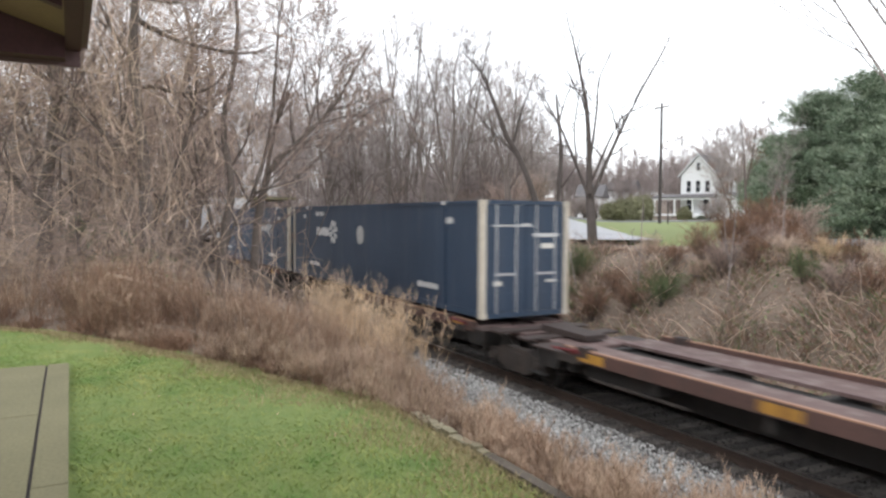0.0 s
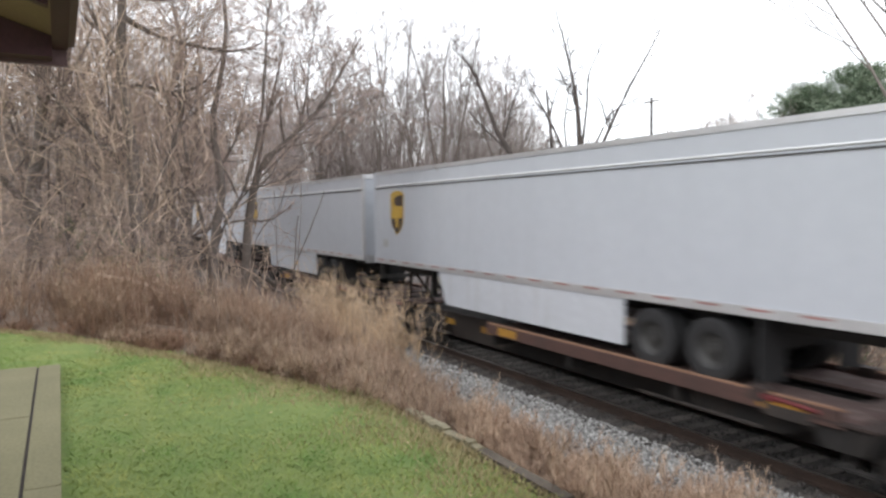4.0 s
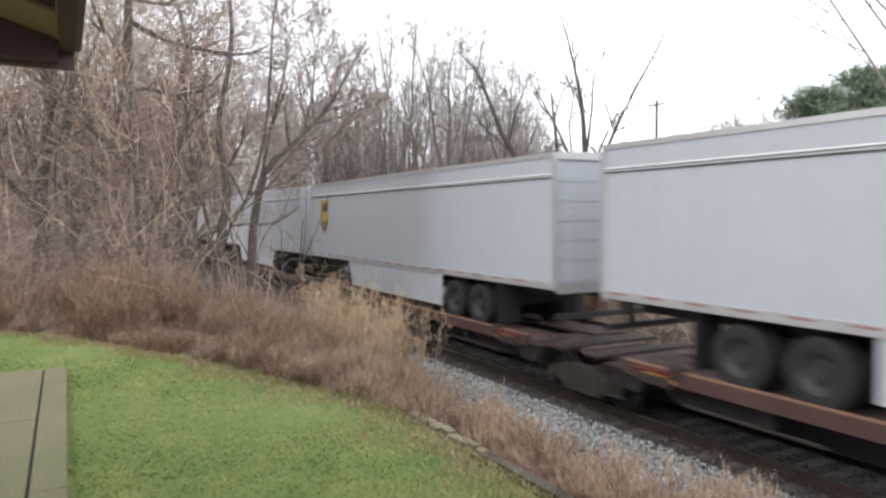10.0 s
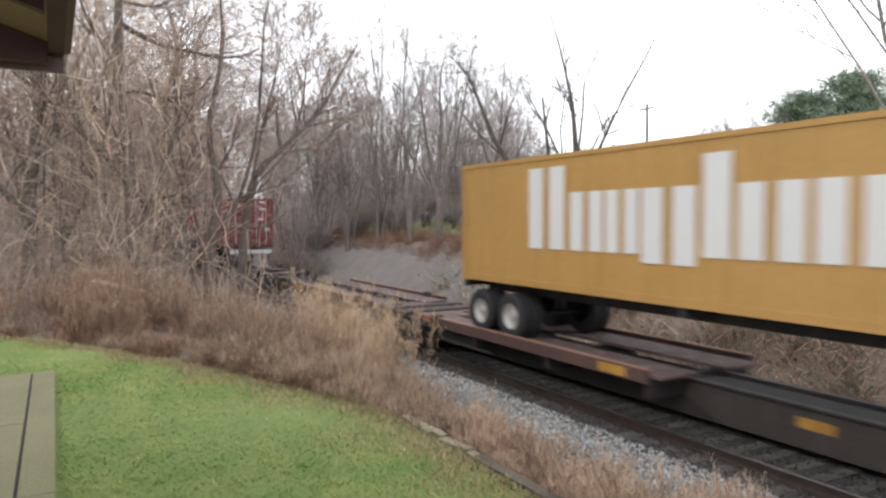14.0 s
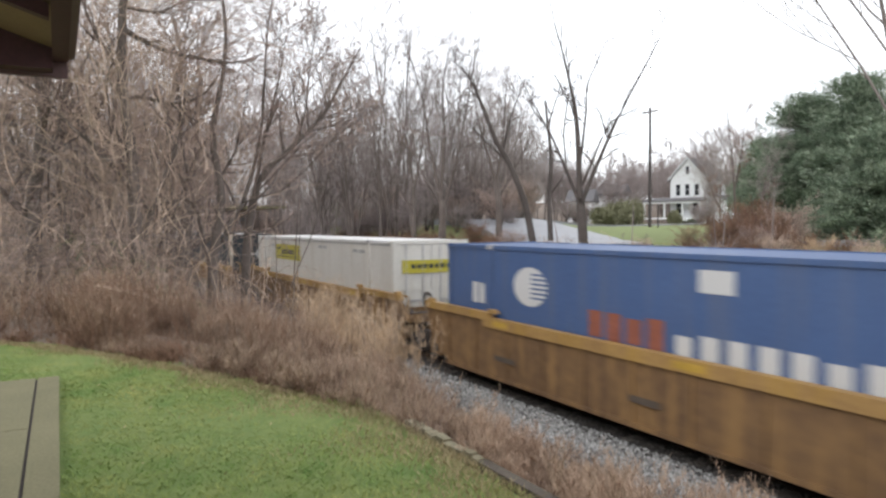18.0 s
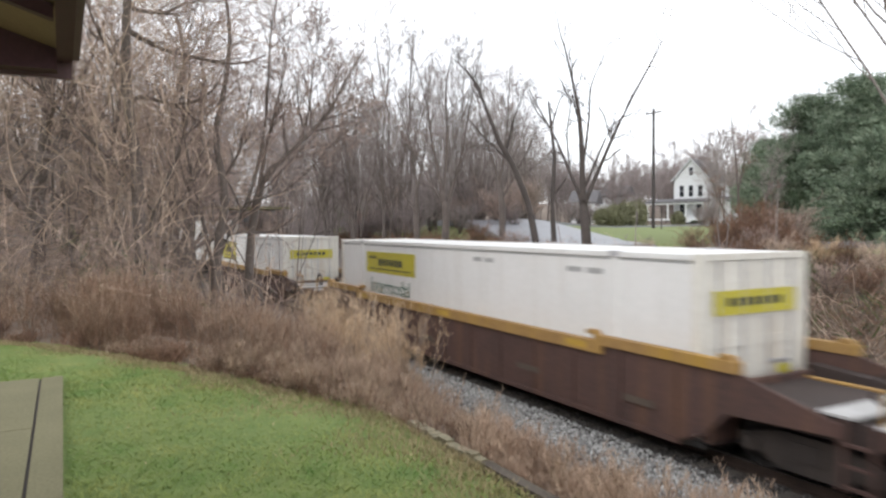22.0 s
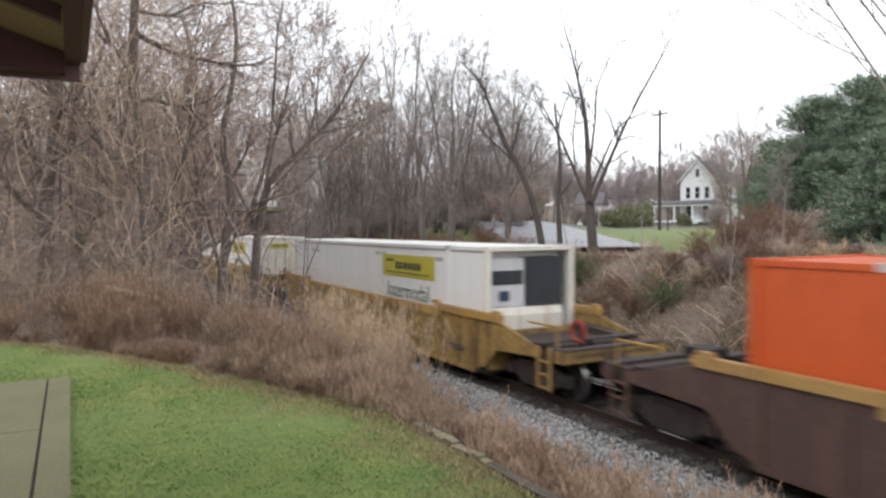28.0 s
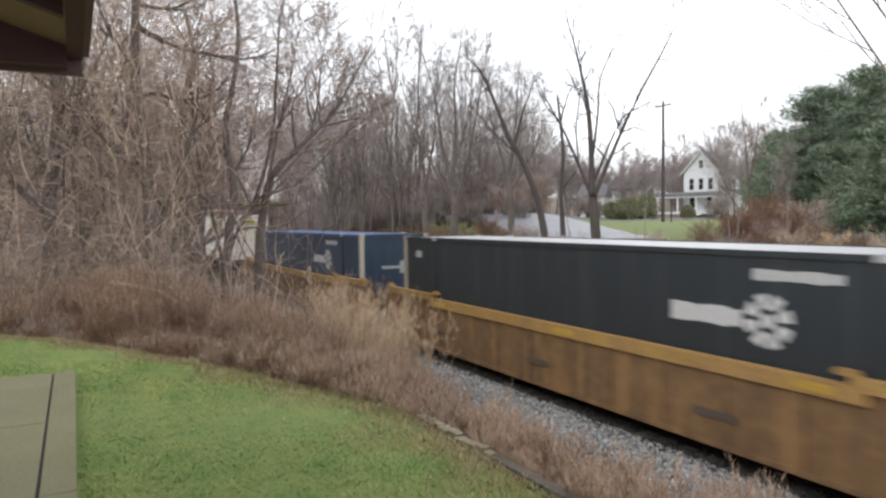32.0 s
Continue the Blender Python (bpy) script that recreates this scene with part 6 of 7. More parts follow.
    for sg in (-1, 1):
        x = sg * (h - 1.5)
        part("bolster_beam", Shape().prism([(x - 0.3, 0.6), (x + 0.3, 0.6), (x + 0.45, 0.94), (x - 0.45, 0.94)], -1.3, 1.3), "black", car)
        for yy in (-1.28, 1.28):
            part("corner_bracket", Shape().box(x - sg * 0.75 - 0.35, x - sg * 0.75 + 0.35, yy - 0.1, yy + 0.1, 0.84, 1.0), "grime", car, "dirty corner bracket")
            part("pedestal", Shape().box(x - sg * 1.2 - 0.16, x - sg * 1.2 + 0.16, yy - 0.1, yy + 0.1, 1.0, 1.2), "rust", car, "rusty container pedestal")
            part("side_step", Shape().rod((x + sg * 0.5, yy * 1.03, 0.95), (x + sg * 0.5, yy * 1.03, 0.42), 0.02).rod((x + sg * 0.1, yy * 1.03, 0.95), (x + sg * 0.1, yy * 1.03, 0.42), 0.02).box(x - 0.0 + min(0, sg * 0.55), x + max(0, sg * 0.55), yy * 1.03 - 0.06, yy * 1.03 + 0.06, 0.4, 0.43), "black", car)
        part("brake_cylinder", Shape().rod((x - sg * 1.6, -0.75, 0.72), (x - sg * 2.3, -0.75, 0.72), 0.15, 0.15, 12), "black", car)
        part("release_lever", Shape().rod((x - sg * 0.3, -1.38, 1.06), (x - sg * 1.0, -1.38, 1.1), 0.03).box(x - sg * 1.0 - 0.12, x - sg * 1.0 + 0.12, -1.4, -1.36, 1.05, 1.13), "box_red", car, "dull red release lever")
        part("walkway", Shape().box(*sorted((sg * (h - 0.35), sg * (h - 0.75))), -1.3, 1.3, 1.001, 1.05), "rust", car)
    for sg in (-1, 1):
        for yy in (-0.98, 0.98):
            part("side_gusset", Shape().prism([(sg * (h - 2.0), 0.7), (sg * (h - 2.0), 0.88), (sg * (h - 4.6), 0.88), (sg * (h - 4.0), 0.5), (sg * (h - 2.6), 0.5)][::sg], yy - 0.04, yy + 0.04), "black", car, "dirty deep side plate near the truck")
    for hx in (*hitches, *folded_at):
        flat = folded or hx in folded_at
        hx = hx * (h - 1.1)
        if flat:
            hitch = part("hitch", Shape().prism([(hx - 1.2, 1.05), (hx + 0.4, 1.05), (hx + 0.4, 1.16), (hx - 1.2, 1.2)], -0.3, 0.3), "box_red" if sill == "yellow" else "rust", car, "folded trailer hitch")
            continue
        lean = -math.copysign(1.4, hx)
        hitch = part("hitch", Shape().rod((hx - 0.25, -0.3, 1.0), (hx, -0.3, 2.05), 0.06).rod((hx - 0.25, 0.3, 1.0), (hx, 0.3, 2.05), 0.06), "rust", car, "raised trailer hitch stand")
        part("hitch_plate", Shape().box(hx - 0.5, hx + 0.5, -0.42, 0.42, 2.04, 2.13), "black", hitch)
        part("hitch_brace", Shape().rod((hx + lean, -0.25, 1.05), (hx, -0.25, 1.95), 0.05).rod((hx + lean, 0.25, 1.05), (hx, 0.25, 1.95), 0.05), "rust", hitch)
    for sg in (-1, 1):
        part("brake_beam", Shape().rod((sg * (h - 1.55), -1.05, 0.42), (sg * (h - 1.55), 1.05, 0.42), 0.04, 0.04, 6), "grime", car)
        part("cross_pipe", Shape().rod((sg * (h - 2.8), -1.2, 0.58), (sg * (h - 5.2), -1.2, 0.58), 0.03, 0.03, 6), "grime", car)
    part("air_hose", Shape().rod((h - 2.4, -0.4, 0.7), (-h + 2.4, -0.4, 0.62), 0.03), "black", car)
    truck(car, -h, s)
    if front_truck:
        truck(car, h - (1.25 if lead < -400 else 0.0), s)
    return rides(car, s, 0)


def well_car(lead, trail, box_lead, box_trail, paint="tan", cap="yellow", top=1.55):
    """A single well between its two ends; box_lead and box_trail: where its container stands, at 0 s."""
    s = (lead + trail) / 2
    a, b = lead - s, trail - s
    wl, wt = box_lead - s + 0.15, box_trail - s - 0.15
    names = {"tan": "dirty ochre", "brownwell": "dark oxide brown", "orangewell": "rust-stained orange"}
    car = thing("well_car", "container well car with %s sides and yellow top chords" % names[paint], "rail car", "well cars")
    lo, mid, hi = 0.2, top - 0.22, top - 0.06
    for sg in (-1, 1):
        y0, y1 = sorted((sg * 1.40, sg * 1.46))
        low = [(wt - 0.1, lo + 0.25), (wt + 0.5, lo), (wl - 0.5, lo), (wl + 0.1, lo + 0.25), (wl + 0.5, 0.85), (min(a - 0.7, wl + 2.2), 0.95), (min(a - 0.7, wl + 2.2), 1.12), (wl + 0.7, hi), (wl - 2.3, hi), (wl - 2.35, mid), (wt + 2.35, mid), (wt + 2.3, hi), (wt - 0.7, hi), (max(b + 0.7, wt - 2.2), 1.12), (max(b + 0.7, wt - 2.2), 0.95), (wt - 0.5, 0.85)]
        side = part("side_wall", Shape().prism(low, y0, y1), paint, car)
        y2, y3 = sorted((sg * 1.36, sg * 1.53))
        part("top_chord", Shape().box(wt + 2.2, wl - 2.2, y2, y3, mid, mid + 0.22), cap, side)
        for e0, e1 in ((wt - 0.7, wt + 2.42), (wl - 2.42, wl + 0.7)):
            part("raised_chord", Shape().box(e0, e1, y2, y3, hi, hi + 0.17), cap, side)
        y4, y5 = sorted((sg * 1.461, sg * 1.50))
        n = 12
        for k in range(n + 1):
            x = wt + 0.5 + k * (wl - wt - 1.0) / n
            part("side_post", Shape().box(x - 0.05, x + 0.05, y4, y5, lo + 0.02, mid - 0.01 if 1 < k < n - 1 else hi - 0.01), paint, side)
        for x in (wt + 2.5, wl - 2.5, wt - 0.5, wl + 0.5):
            part("corner_guide", Shape().prism([(x - 0.16, hi + 0.17), (x + 0.16, hi + 0.17), (x + 0.12, hi + 0.25), (x - 0.12, hi + 0.25)], y2 + 0.02, y3 - 0.02), cap, side)
        part("bottom_chord", Shape().box(wt + 0.4, wl - 0.4, y4, y5 + 0.0, lo - 0.02, lo + 0.06), paint, side)
        for k, (u, w) in enumerate(((0.16, 0.8), (0.42, 0.7), (0.70, 0.8), (0.9, 0.7))):
            x = wt + u * (wl - wt)
            ya, yb = sorted((sg * 1.501, sg * 1.507))
            part("data_panel", Shape().box(x, x + w, ya, yb, 0.62, 0.74), "stencil", side, "faded stencil panel")
        for k in range(3):
            x = wt + 2.6 + k * (wl - wt - 5.2 - 0.6) / 2
            ya, yb = sorted((sg * 1.531, sg * 1.536))
            part("yellow_mark", Shape().box(x, x + 0.6, ya, yb, mid + 0.05, mid + 0.17), "shield_yellow", side, "yellow reflective patch")
    part("well_floor", Shape().box(wt, wl, -1.38, 1.38, 0.18, 0.28), "black", car)
    for e, sg, edge in ((wl, 1, a), (wt, -1, b)):
        x0, x1 = sorted((e + sg * 0.05, edge - sg * 0.6))
        part("end_platform", Shape().box(x0, x1, -1.1, 1.1, 0.98, 1.08), "rust", car, "rusty end platform")
        part("end_bulkhead", Shape().box(*sorted((e + sg * 0.02, e + sg * 0.14)), -1.38, 1.38, 0.3, 1.2), paint, car)
        part("end_sill", Shape().box(x0, x1, -0.32, 0.32, 0.62, 0.979), "black", car)
        part("cross_beam", Shape().box(*sorted((edge - sg * 0.6, edge - sg * 0.85)), -1.4, 1.4, 0.9, 1.15), paint, car)
        for k in range(2):
            c = edge - sg * (0.72 + 0.75 * k)
            if abs(c - e) > 0.4:
                pale = paint == "brownwell" and lead > -550
                part("walkway", Shape().box(c - (0.24 if pale else 0.13), c + (0.24 if pale else 0.13), -1.38, 1.38, 1.14 + 0.05 * k, 1.18 + 0.05 * k), "grating" if pale else "rust", car, "pale galvanised walkway grating" if pale else "rusty walkway")
                for yy in (-1.2, 0.0, 1.2):
                    part("walkway_bracket", Shape().box(c - 0.05, c + 0.05, yy - 0.05, yy + 0.05, 1.0, 1.139 + 0.05 * k), "black", car)
        for yy in (-1.15, 1.15):
            part("draft_arm", Shape().prism([(e + sg * 0.1, 0.8), (e + sg * 0.1, 1.3), (edge - sg * 0.65, 1.1), (edge - sg * 0.65, 0.86)][::sg], yy - 0.12, yy + 0.12), "rust", car, "rusty sloping end arm")
        part("air_tank", Shape().rod((edge - sg * 1.2, 0.55, 0.78), (edge - sg * 1.2, 1.05, 0.78), 0.18, 0.18, 12), "black", car)
        part("brake_rod", Shape().rod((edge - sg * 0.5, -0.5, 0.5), (e + sg * 0.2, -0.6, 0.62), 0.035), "steel", car)
        part("grab_rail", Shape().rod((edge - sg * 0.9, -1.3, 1.15), (edge - sg * 0.9, -1.3, 1.62), 0.025).rod((edge - sg * 0.9, -1.3, 1.62), (edge - sg * 1.9, -1.3, 1.62), 0.025), cap, car)
        la, lb = sorted((edge - sg * 0.9, edge - sg * 1.35))
        ladder = part("ladder", Shape().box(la, la + 0.05, -1.5, -1.44, 0.3, 1.2).box(lb - 0.05, lb, -1.5, -1.44, 0.3, 1.2), "ochre" if paint == "tan" else paint, car, "painted end ladder")
        for k in range(3):
            part("rung", Shape().box(la + 0.051, lb - 0.051, -1.49, -1.45, 0.34 + 0.27 * k, 0.38 + 0.27 * k), "ochre" if paint == "tan" else paint, ladder)
        part("brake_wheel" if sg > 0 else "brake_box", Shape().lathe([(-0.025, 0.19), (0.025, 0.19), (0.025, 0.26), (-0.025, 0.26), (-0.025, 0.19)], 16) if sg > 0 else Shape().box(-0.3, 0.3, -0.25, 0.25, -0.15, 0.15), ("red" if paint == "tan" else "rust") if sg > 0 else "black", car, "hand brake wheel" if sg > 0 else "", at=(edge - sg * 1.3, -0.45 if sg > 0 else 0.5, 1.42 if sg > 0 else 1.24))
        if sg > 0:
            part("wheel_post", Shape().box(edge - 1.34, edge - 1.26, -0.41, -0.34, 1.0, 1.46), "rust", car)
        shared = abs(edge - e) < 2.4
        if shared:
            if sg < 0:
                truck(car, edge + (1.1 if trail in (-498.0, -694.6) else 0.0), s)
        else:
            truck(car, e + sg * 1.55, s)
            coupler(car, edge - sg * 0.62, sg)
    return rides(car, s, 0)


# ---- containers ----
def container(lead, z, body, post=None, end="doors", roof="alu", marks=None, L=BOX_L, label="", posts40=True, W=BOX_W, H=BOX_H, ribs=False, move=True):
    """A container with its leading end built in detail; marks(box, y, end_x) adds what is painted on it."""
    s = lead - L / 2
    box = thing("container", label, "container", "containers")
    post = post or ("stained_white" if body == "box_white" else body)
    end_paint = "stained_white" if body == "box_white" else body
    h, w = L / 2, W / 2
    part("floor", Shape().box(-h + 0.02, h - 0.02, -w + 0.03, w - 0.03, 0.03, 0.16), "black", box)
    part("roof", Shape().box(-h + 0.05, h - 0.05, -w + 0.05, w - 0.05, H - 0.07, H - 0.03), roof, box)
    for sg in (-1, 1):
        y0, y1 = sorted((sg * (w - 0.035), sg * (w - 0.06)))
        sh = Shape().box(-h + 0.1, h - 0.1, y0, y1, 0.13, H - 0.09)
        seams = []
        if ribs:
            n = int(L / 0.28)
            flat, proud = sg * (w - 0.036), sg * (w - 0.012)
            line = []
            for k in range(n):
                x = -h + 0.15 + (L - 0.3) * (k + 0.5) / n
                line += [(x - 0.085, flat), (x - 0.055, proud), (x + 0.055, proud), (x + 0.085, flat)]
            line = [(-h + 0.1, flat)] + line + [(h - 0.1, flat), (h - 0.1, sg * (w - 0.06)), (-h + 0.1, sg * (w - 0.06))]
            sh = Shape().upright(line if sg < 0 else line[::-1], 0.13, H - 0.09)
        else:
            n = int(L / 1.22)
            for k in range(1, n if sg < 0 else 0):
                x = -h + L * k / n
                y4, y5 = sorted((sg * (w - 0.036), sg * (w - 0.0325)))
                seams.append((x, y4, y5))
        sp = part("side_panel", sh, body, box)
        for x, y4, y5 in seams:
            part("seam", Shape().box(x - 0.015, x + 0.015, y4, y5, 0.15, H - 0.11), body, sp)
        y6, y7 = sorted((sg * w, sg * (w - 0.09)))
        part("top_rail", Shape().box(-h + 0.13, h - 0.13, y6, y7, H - 0.1, H - 0.012), roof if roof != "alu" else body, box)
        part("bottom_rail", Shape().box(-h + 0.13, h - 0.13, y6, y7, 0.03, 0.17), body, box)
        # the top rail's shadow on pale boxes, painted as a grey strip
        if sg < 0 and body in ("box_white", "box_cream", "box_grey"):
            part("rail_groove", Shape().box(-h + 0.13, h - 0.13, -w + 0.031, -w + 0.034, H - 0.16, H - 0.115), "mark_grey", box, "grey strip painted as the top rail's shadow")
        for x in (-h, h):
            x0, x1 = sorted((x, x - math.copysign(0.16, x)))
            part("corner_post", Shape().box(x0, x1, *sorted((sg * (w + 0.001), sg * (w - 0.13))), 0.1, H - 0.1), post, box)
            for z0, z1 in ((0, 0.12), (H - 0.12, H)):
                part("corner_casting", Shape().box(x0 - 0.004, x1 + 0.004, *sorted((sg * (w + 0.004), sg * (w - 0.16))), z0, z1), post, box)
        if posts40:
            for x in (-6.1, 6.1):
                part("stacking_post", Shape().box(x - 0.09, x + 0.09, *sorted((sg * w, sg * (w - 0.07))), 0.171, H - 0.101), body, box)
                part("stacking_casting", Shape().box(x - 0.12, x + 0.12, *sorted((sg * (w + 0.004), sg * (w - 0.16))), H - 0.105, H + 0.003), "alu", box)
    for x in (-h, h):
        sgx = 1 if x > 0 else -1
        part("end_header", Shape().box(*sorted((x - sgx * 0.002, x - sgx * 0.14)), -w + 0.16, w - 0.16, H - 0.11, H - 0.005), end_paint, box)
        part("end_sill", Shape().box(*sorted((x - sgx * 0.002, x - sgx * 0.14)), -w + 0.16, w - 0.16, 0.01, 0.15), end_paint, box)
    part("rear_wall", Shape().box(-h + 0.03, -h + 0.08, -w + 0.13, w - 0.13, 0.15, H - 0.11), body, box)
    ex = h - 0.03
    if end == "doors":
        for sg in (-1, 1):
            y0, y1 = sorted((sg * 0.012, sg * (w - 0.135)))
            door = part("door", Shape().box(ex - 0.05, ex, y0, y1, 0.16, H - 0.12), end_paint, box, "ribbed steel door leaf")
            rib = Shape()
            for k in range(5):
                z0 = 0.45 + k * 0.46
                rib.box(ex, ex + 0.016, y0 + 0.1, y1 - 0.1, z0, z0 + 0.16)
            part("door_rib", rib, end_paint, door)
            for f in (0.25, 0.75):
                y = y0 + (y1 - y0) * f
                part("lock_rod", Shape().rod((ex + 0.028, y, 0.12), (ex + 0.028, y, H - 0.1), 0.018, 0.018, 6), "alu", door, "galvanised lock rod")
            part("handle", Shape().box(ex + 0.03, ex + 0.05, y0 + 0.25, y1 - 0.3, 1.05, 1.1), "alu", door)
    elif end == "louver":
        wallp = part("end_wall", Shape().box(ex - 0.06, ex - 0.02, -w + 0.13, w - 0.13, 0.15, H - 0.11), end_paint, box, "ribbed end wall")
        for k in range(9):
            z0 = 0.3 + k * 0.215
            part("rib", Shape().along([(-w + 0.15, z0), (w - 0.15, z0), (w - 0.15, z0 + 0.12), (-w + 0.15, z0 + 0.12)], ex - 0.02, ex + 0.028), end_paint, wallp)
    elif end == "reefer":
        fr = part("unit_bay", Shape().box(ex - 0.5, ex - 0.46, -w + 0.13, w - 0.13, 0.15, H - 0.11), body, box, "recessed refrigeration bay")
        part("unit_cover", Shape().prism([(ex - 0.459, 0.55), (ex - 0.06, 0.55), (ex - 0.04, 1.2), (ex - 0.12, 1.4), (ex - 0.459, 1.4)], -w + 0.2, w - 0.3), "stained_white", fr, "white moulded unit cover")
        part("unit_head", Shape().box(ex - 0.459, ex - 0.15, -w + 0.2, -0.1, 1.42, 2.6), "trailer_white", fr)
        part("grille", Shape().box(ex - 0.459, ex - 0.08, -0.05, w - 0.32, 1.42, 2.62), "grille", fr, "dark condenser grille")
        part("slot", Shape().box(ex - 0.149, ex - 0.14, -w + 0.25, -0.15, 1.95, 2.3), "grille", fr)
        part("badge", Shape().box(ex - 0.149, ex - 0.14, -w + 0.45, -w + 0.75, 1.55, 1.8), "mark_navy", fr)
        part("kick_bar", Shape().box(ex - 0.3, ex - 0.02, -w + 0.2, w - 0.2, 0.2, 0.42), "box_cream", fr)
    else:
        part("end_wall", Shape().box(ex - 0.05, ex, -w + 0.13, w - 0.13, 0.15, H - 0.11), body, box)
    if marks:
        marks(box, -w + 0.031, h)
    return rides(box, s, z) if move else box


def yellow_sign(box, y, cx, cz, w, h, green=True, black=False):
    """A yellow panel with dark bars, and the word below it."""
    sg = plate("sign_panel", box, "bright_yellow", cx - w / 2, cx + w / 2, cz - h / 2, cz + h / 2, y, "yellow sign panel with dark lettering bars", 0.008)
    if black:
        fr = Shape()
        fr.box(cx - w / 2 - 0.06, cx + w / 2 + 0.06, y - 0.009, y, cz + h / 2, cz + h / 2 + 0.06).box(cx - w / 2 - 0.06, cx + w / 2 + 0.06, y - 0.009, y, cz - h / 2 - 0.06, cz - h / 2)
        fr.box(cx - w / 2 - 0.06, cx - w / 2, y - 0.009, y, cz - h / 2, cz + h / 2).box(cx + w / 2, cx + w / 2 + 0.06, y - 0.009, y, cz - h / 2, cz + h / 2)
        part("sign_border", fr, "mark_dark", sg)
    blocks("sign_bar", sg, "mark_dark", cx - w * 0.22, cx + w * 0.28, cz - h * 0.16, cz + h * 0.18, y - 0.009, 6, seed=3)
    blocks("sign_line", sg, "mark_dark", cx - w * 0.42, cx + w * 0.42, cz - h * 0.34, cz - h * 0.28, y - 0.009, 9, seed=4, gap=0.15)
    blocks("sign_line", sg, "mark_dark", cx - w * 0.42, cx - w * 0.25, cz + h * 0.15, cz + h * 0.3, y - 0.009, 2, seed=5)
    if green:
        part("lettering", words("Intermodal", 0.66), "mark_green", box, "green lettering reading Intermodal", at=(cx, y - 0.002, cz - h / 2 - 0.62))


def small_marks(box, y, L=BOX_L, mat="mark_grey"):
    for cx, cz, w in ((-L * 0.32, 2.42, 1.1), (L * 0.33, 2.45, 1.2), (L * 0.1, 2.5, 1.0), (-L * 0.28, 0.45, 0.9), (L * 0.29, 0.5, 1.2)):
        blocks("stencil", box, mat, cx - w / 2, cx + w / 2, cz, cz + 0.11, y, 2, "small stencilled marks", seed=int(cz * 10))


def wheel_emblem(box, y, cx, cz, k=1.0, mat="mark_white"):
    """A white word bar and a spoked ring beside it."""
    blocks("emblem_bar", box, mat, cx - 2.0 * k, cx - 0.35 * k, cz - 0.2 * k, cz + 0.17 * k, y, 6, "white painted word bar", 0.12)
    for i in range(8):
        a0 = math.pi * i / 4
        part("emblem_spoke", Shape().prism([(cx + 0.15 * k + k * r * math.cos(a), cz + k * r * math.sin(a)) for r, a in ((0.22, a0), (0.48, a0 + 0.05), (0.48, a0 + 0.55), (0.22, a0 + 0.6))], y - 0.006, y), mat, box, "white spoke of a ring emblem")
    part("emblem_hub", disc(Shape(), cx + 0.15 * k, cz, 0.13 * k, y, 10), mat, box, "white ring emblem centre")


def marks_blue(shift):
    def put(box, y, h):
        wheel_emblem(box, y, shift, 1.9, 0.92)
        if shift < 0:
            part("round_mark", disc(Shape(), -0.06, 1.85, 0.32, y), "mark_grey", box, "pale round emblem")
        for x0, x1, z0 in ((6.1, 6.6, 2.3), (4.5, 5.8, 0.5), (-6.6, -6.1, 2.4), (-5.0, -3.9, 2.5) if shift < 0 else (-6.8, -5.6, 2.45), (-5.8, -4.5, 0.5)):
            blocks("code", box, "mark_white", x0, x1, z0, z0 + 0.17, y, 6, "white code bars")
        x = h - 0.02
        for z0, z1, y0, y1 in ((2.25, 2.33, -1.0, 0.2), (2.3, 2.4, 0.5, 1.0), (2.0, 2.08, 0.2, 1.0), (1.7, 2.0, 0.45, 0.85), (0.85, 1.1, 0.6, 0.95), (0.8, 1.05, -0.95, -0.7)):
            part("end_mark", Shape().box(x, x + 0.004, y0, y1, z0, z1), "mark_white" if z1 - z0 < 0.2 else "box_cream", box, "pale door markings")
    return put


def marks_dark(box, y, h):
    wheel_emblem(box, y, 4.3, 1.87, 0.85)
    blocks("code", box, "mark_white", 4.2, 5.6, 2.45, 2.62, y, 6, "white code bars")
    blocks("code", box, "mark_white", -7.3, -6.9, 2.3, 2.5, y, 2, "white code bars")
    x = h - 0.03
    part("end_emblem", Shape().box(x, x + 0.006, -0.5, 0.2, 1.67, 1.77).box(x, x + 0.006, 0.2, 0.36, 1.5, 1.94).box(x, x + 0.006, 0.5, 0.7, 1.25, 2.15), "mark_grey", box, "white end emblem bars")


def marks_sign(black=False, cx=1.6, w=3.4, green=True, end_sign=True):
    def put(box, y, h):
        yellow_sign(box, y, cx, 1.98 if black else 2.22, w, 0.95 if black else 0.66, green, black)
        small_marks(box, y)
        if end_sign:
            x = h + 0.004
            part("end_sign", Shape().box(x, x + 0.006, -0.6, 0.45, 2.28, 2.56) if end_sign is True else Shape().box(x, x + 0.006, -1.0, 1.0, 1.9, 2.3), "bright_yellow", box, "yellow end sign")
            for k in range(7):
                y0 = -0.45 + k * 0.12 if end_sign is True else -0.7 + k * 0.2
                part("end_sign_bar", Shape().box(x + 0.006, x + 0.01, y0, y0 + (0.08 if end_sign is True else 0.14), 2.38 if end_sign is True else 2.04, 2.48 if end_sign is True else 2.18), "mark_dark", box)
            if end_sign == "doors":
                part("end_notice", Shape().box(x, x + 0.006, 0.55, 0.85, 0.5, 1.0), "bright_yellow", box, "yellow notice")
                part("end_notice", Shape().box(x, x + 0.006, -0.75, -0.45, 0.55, 0.85), "mark_dark", box, "dark notice")
    return put


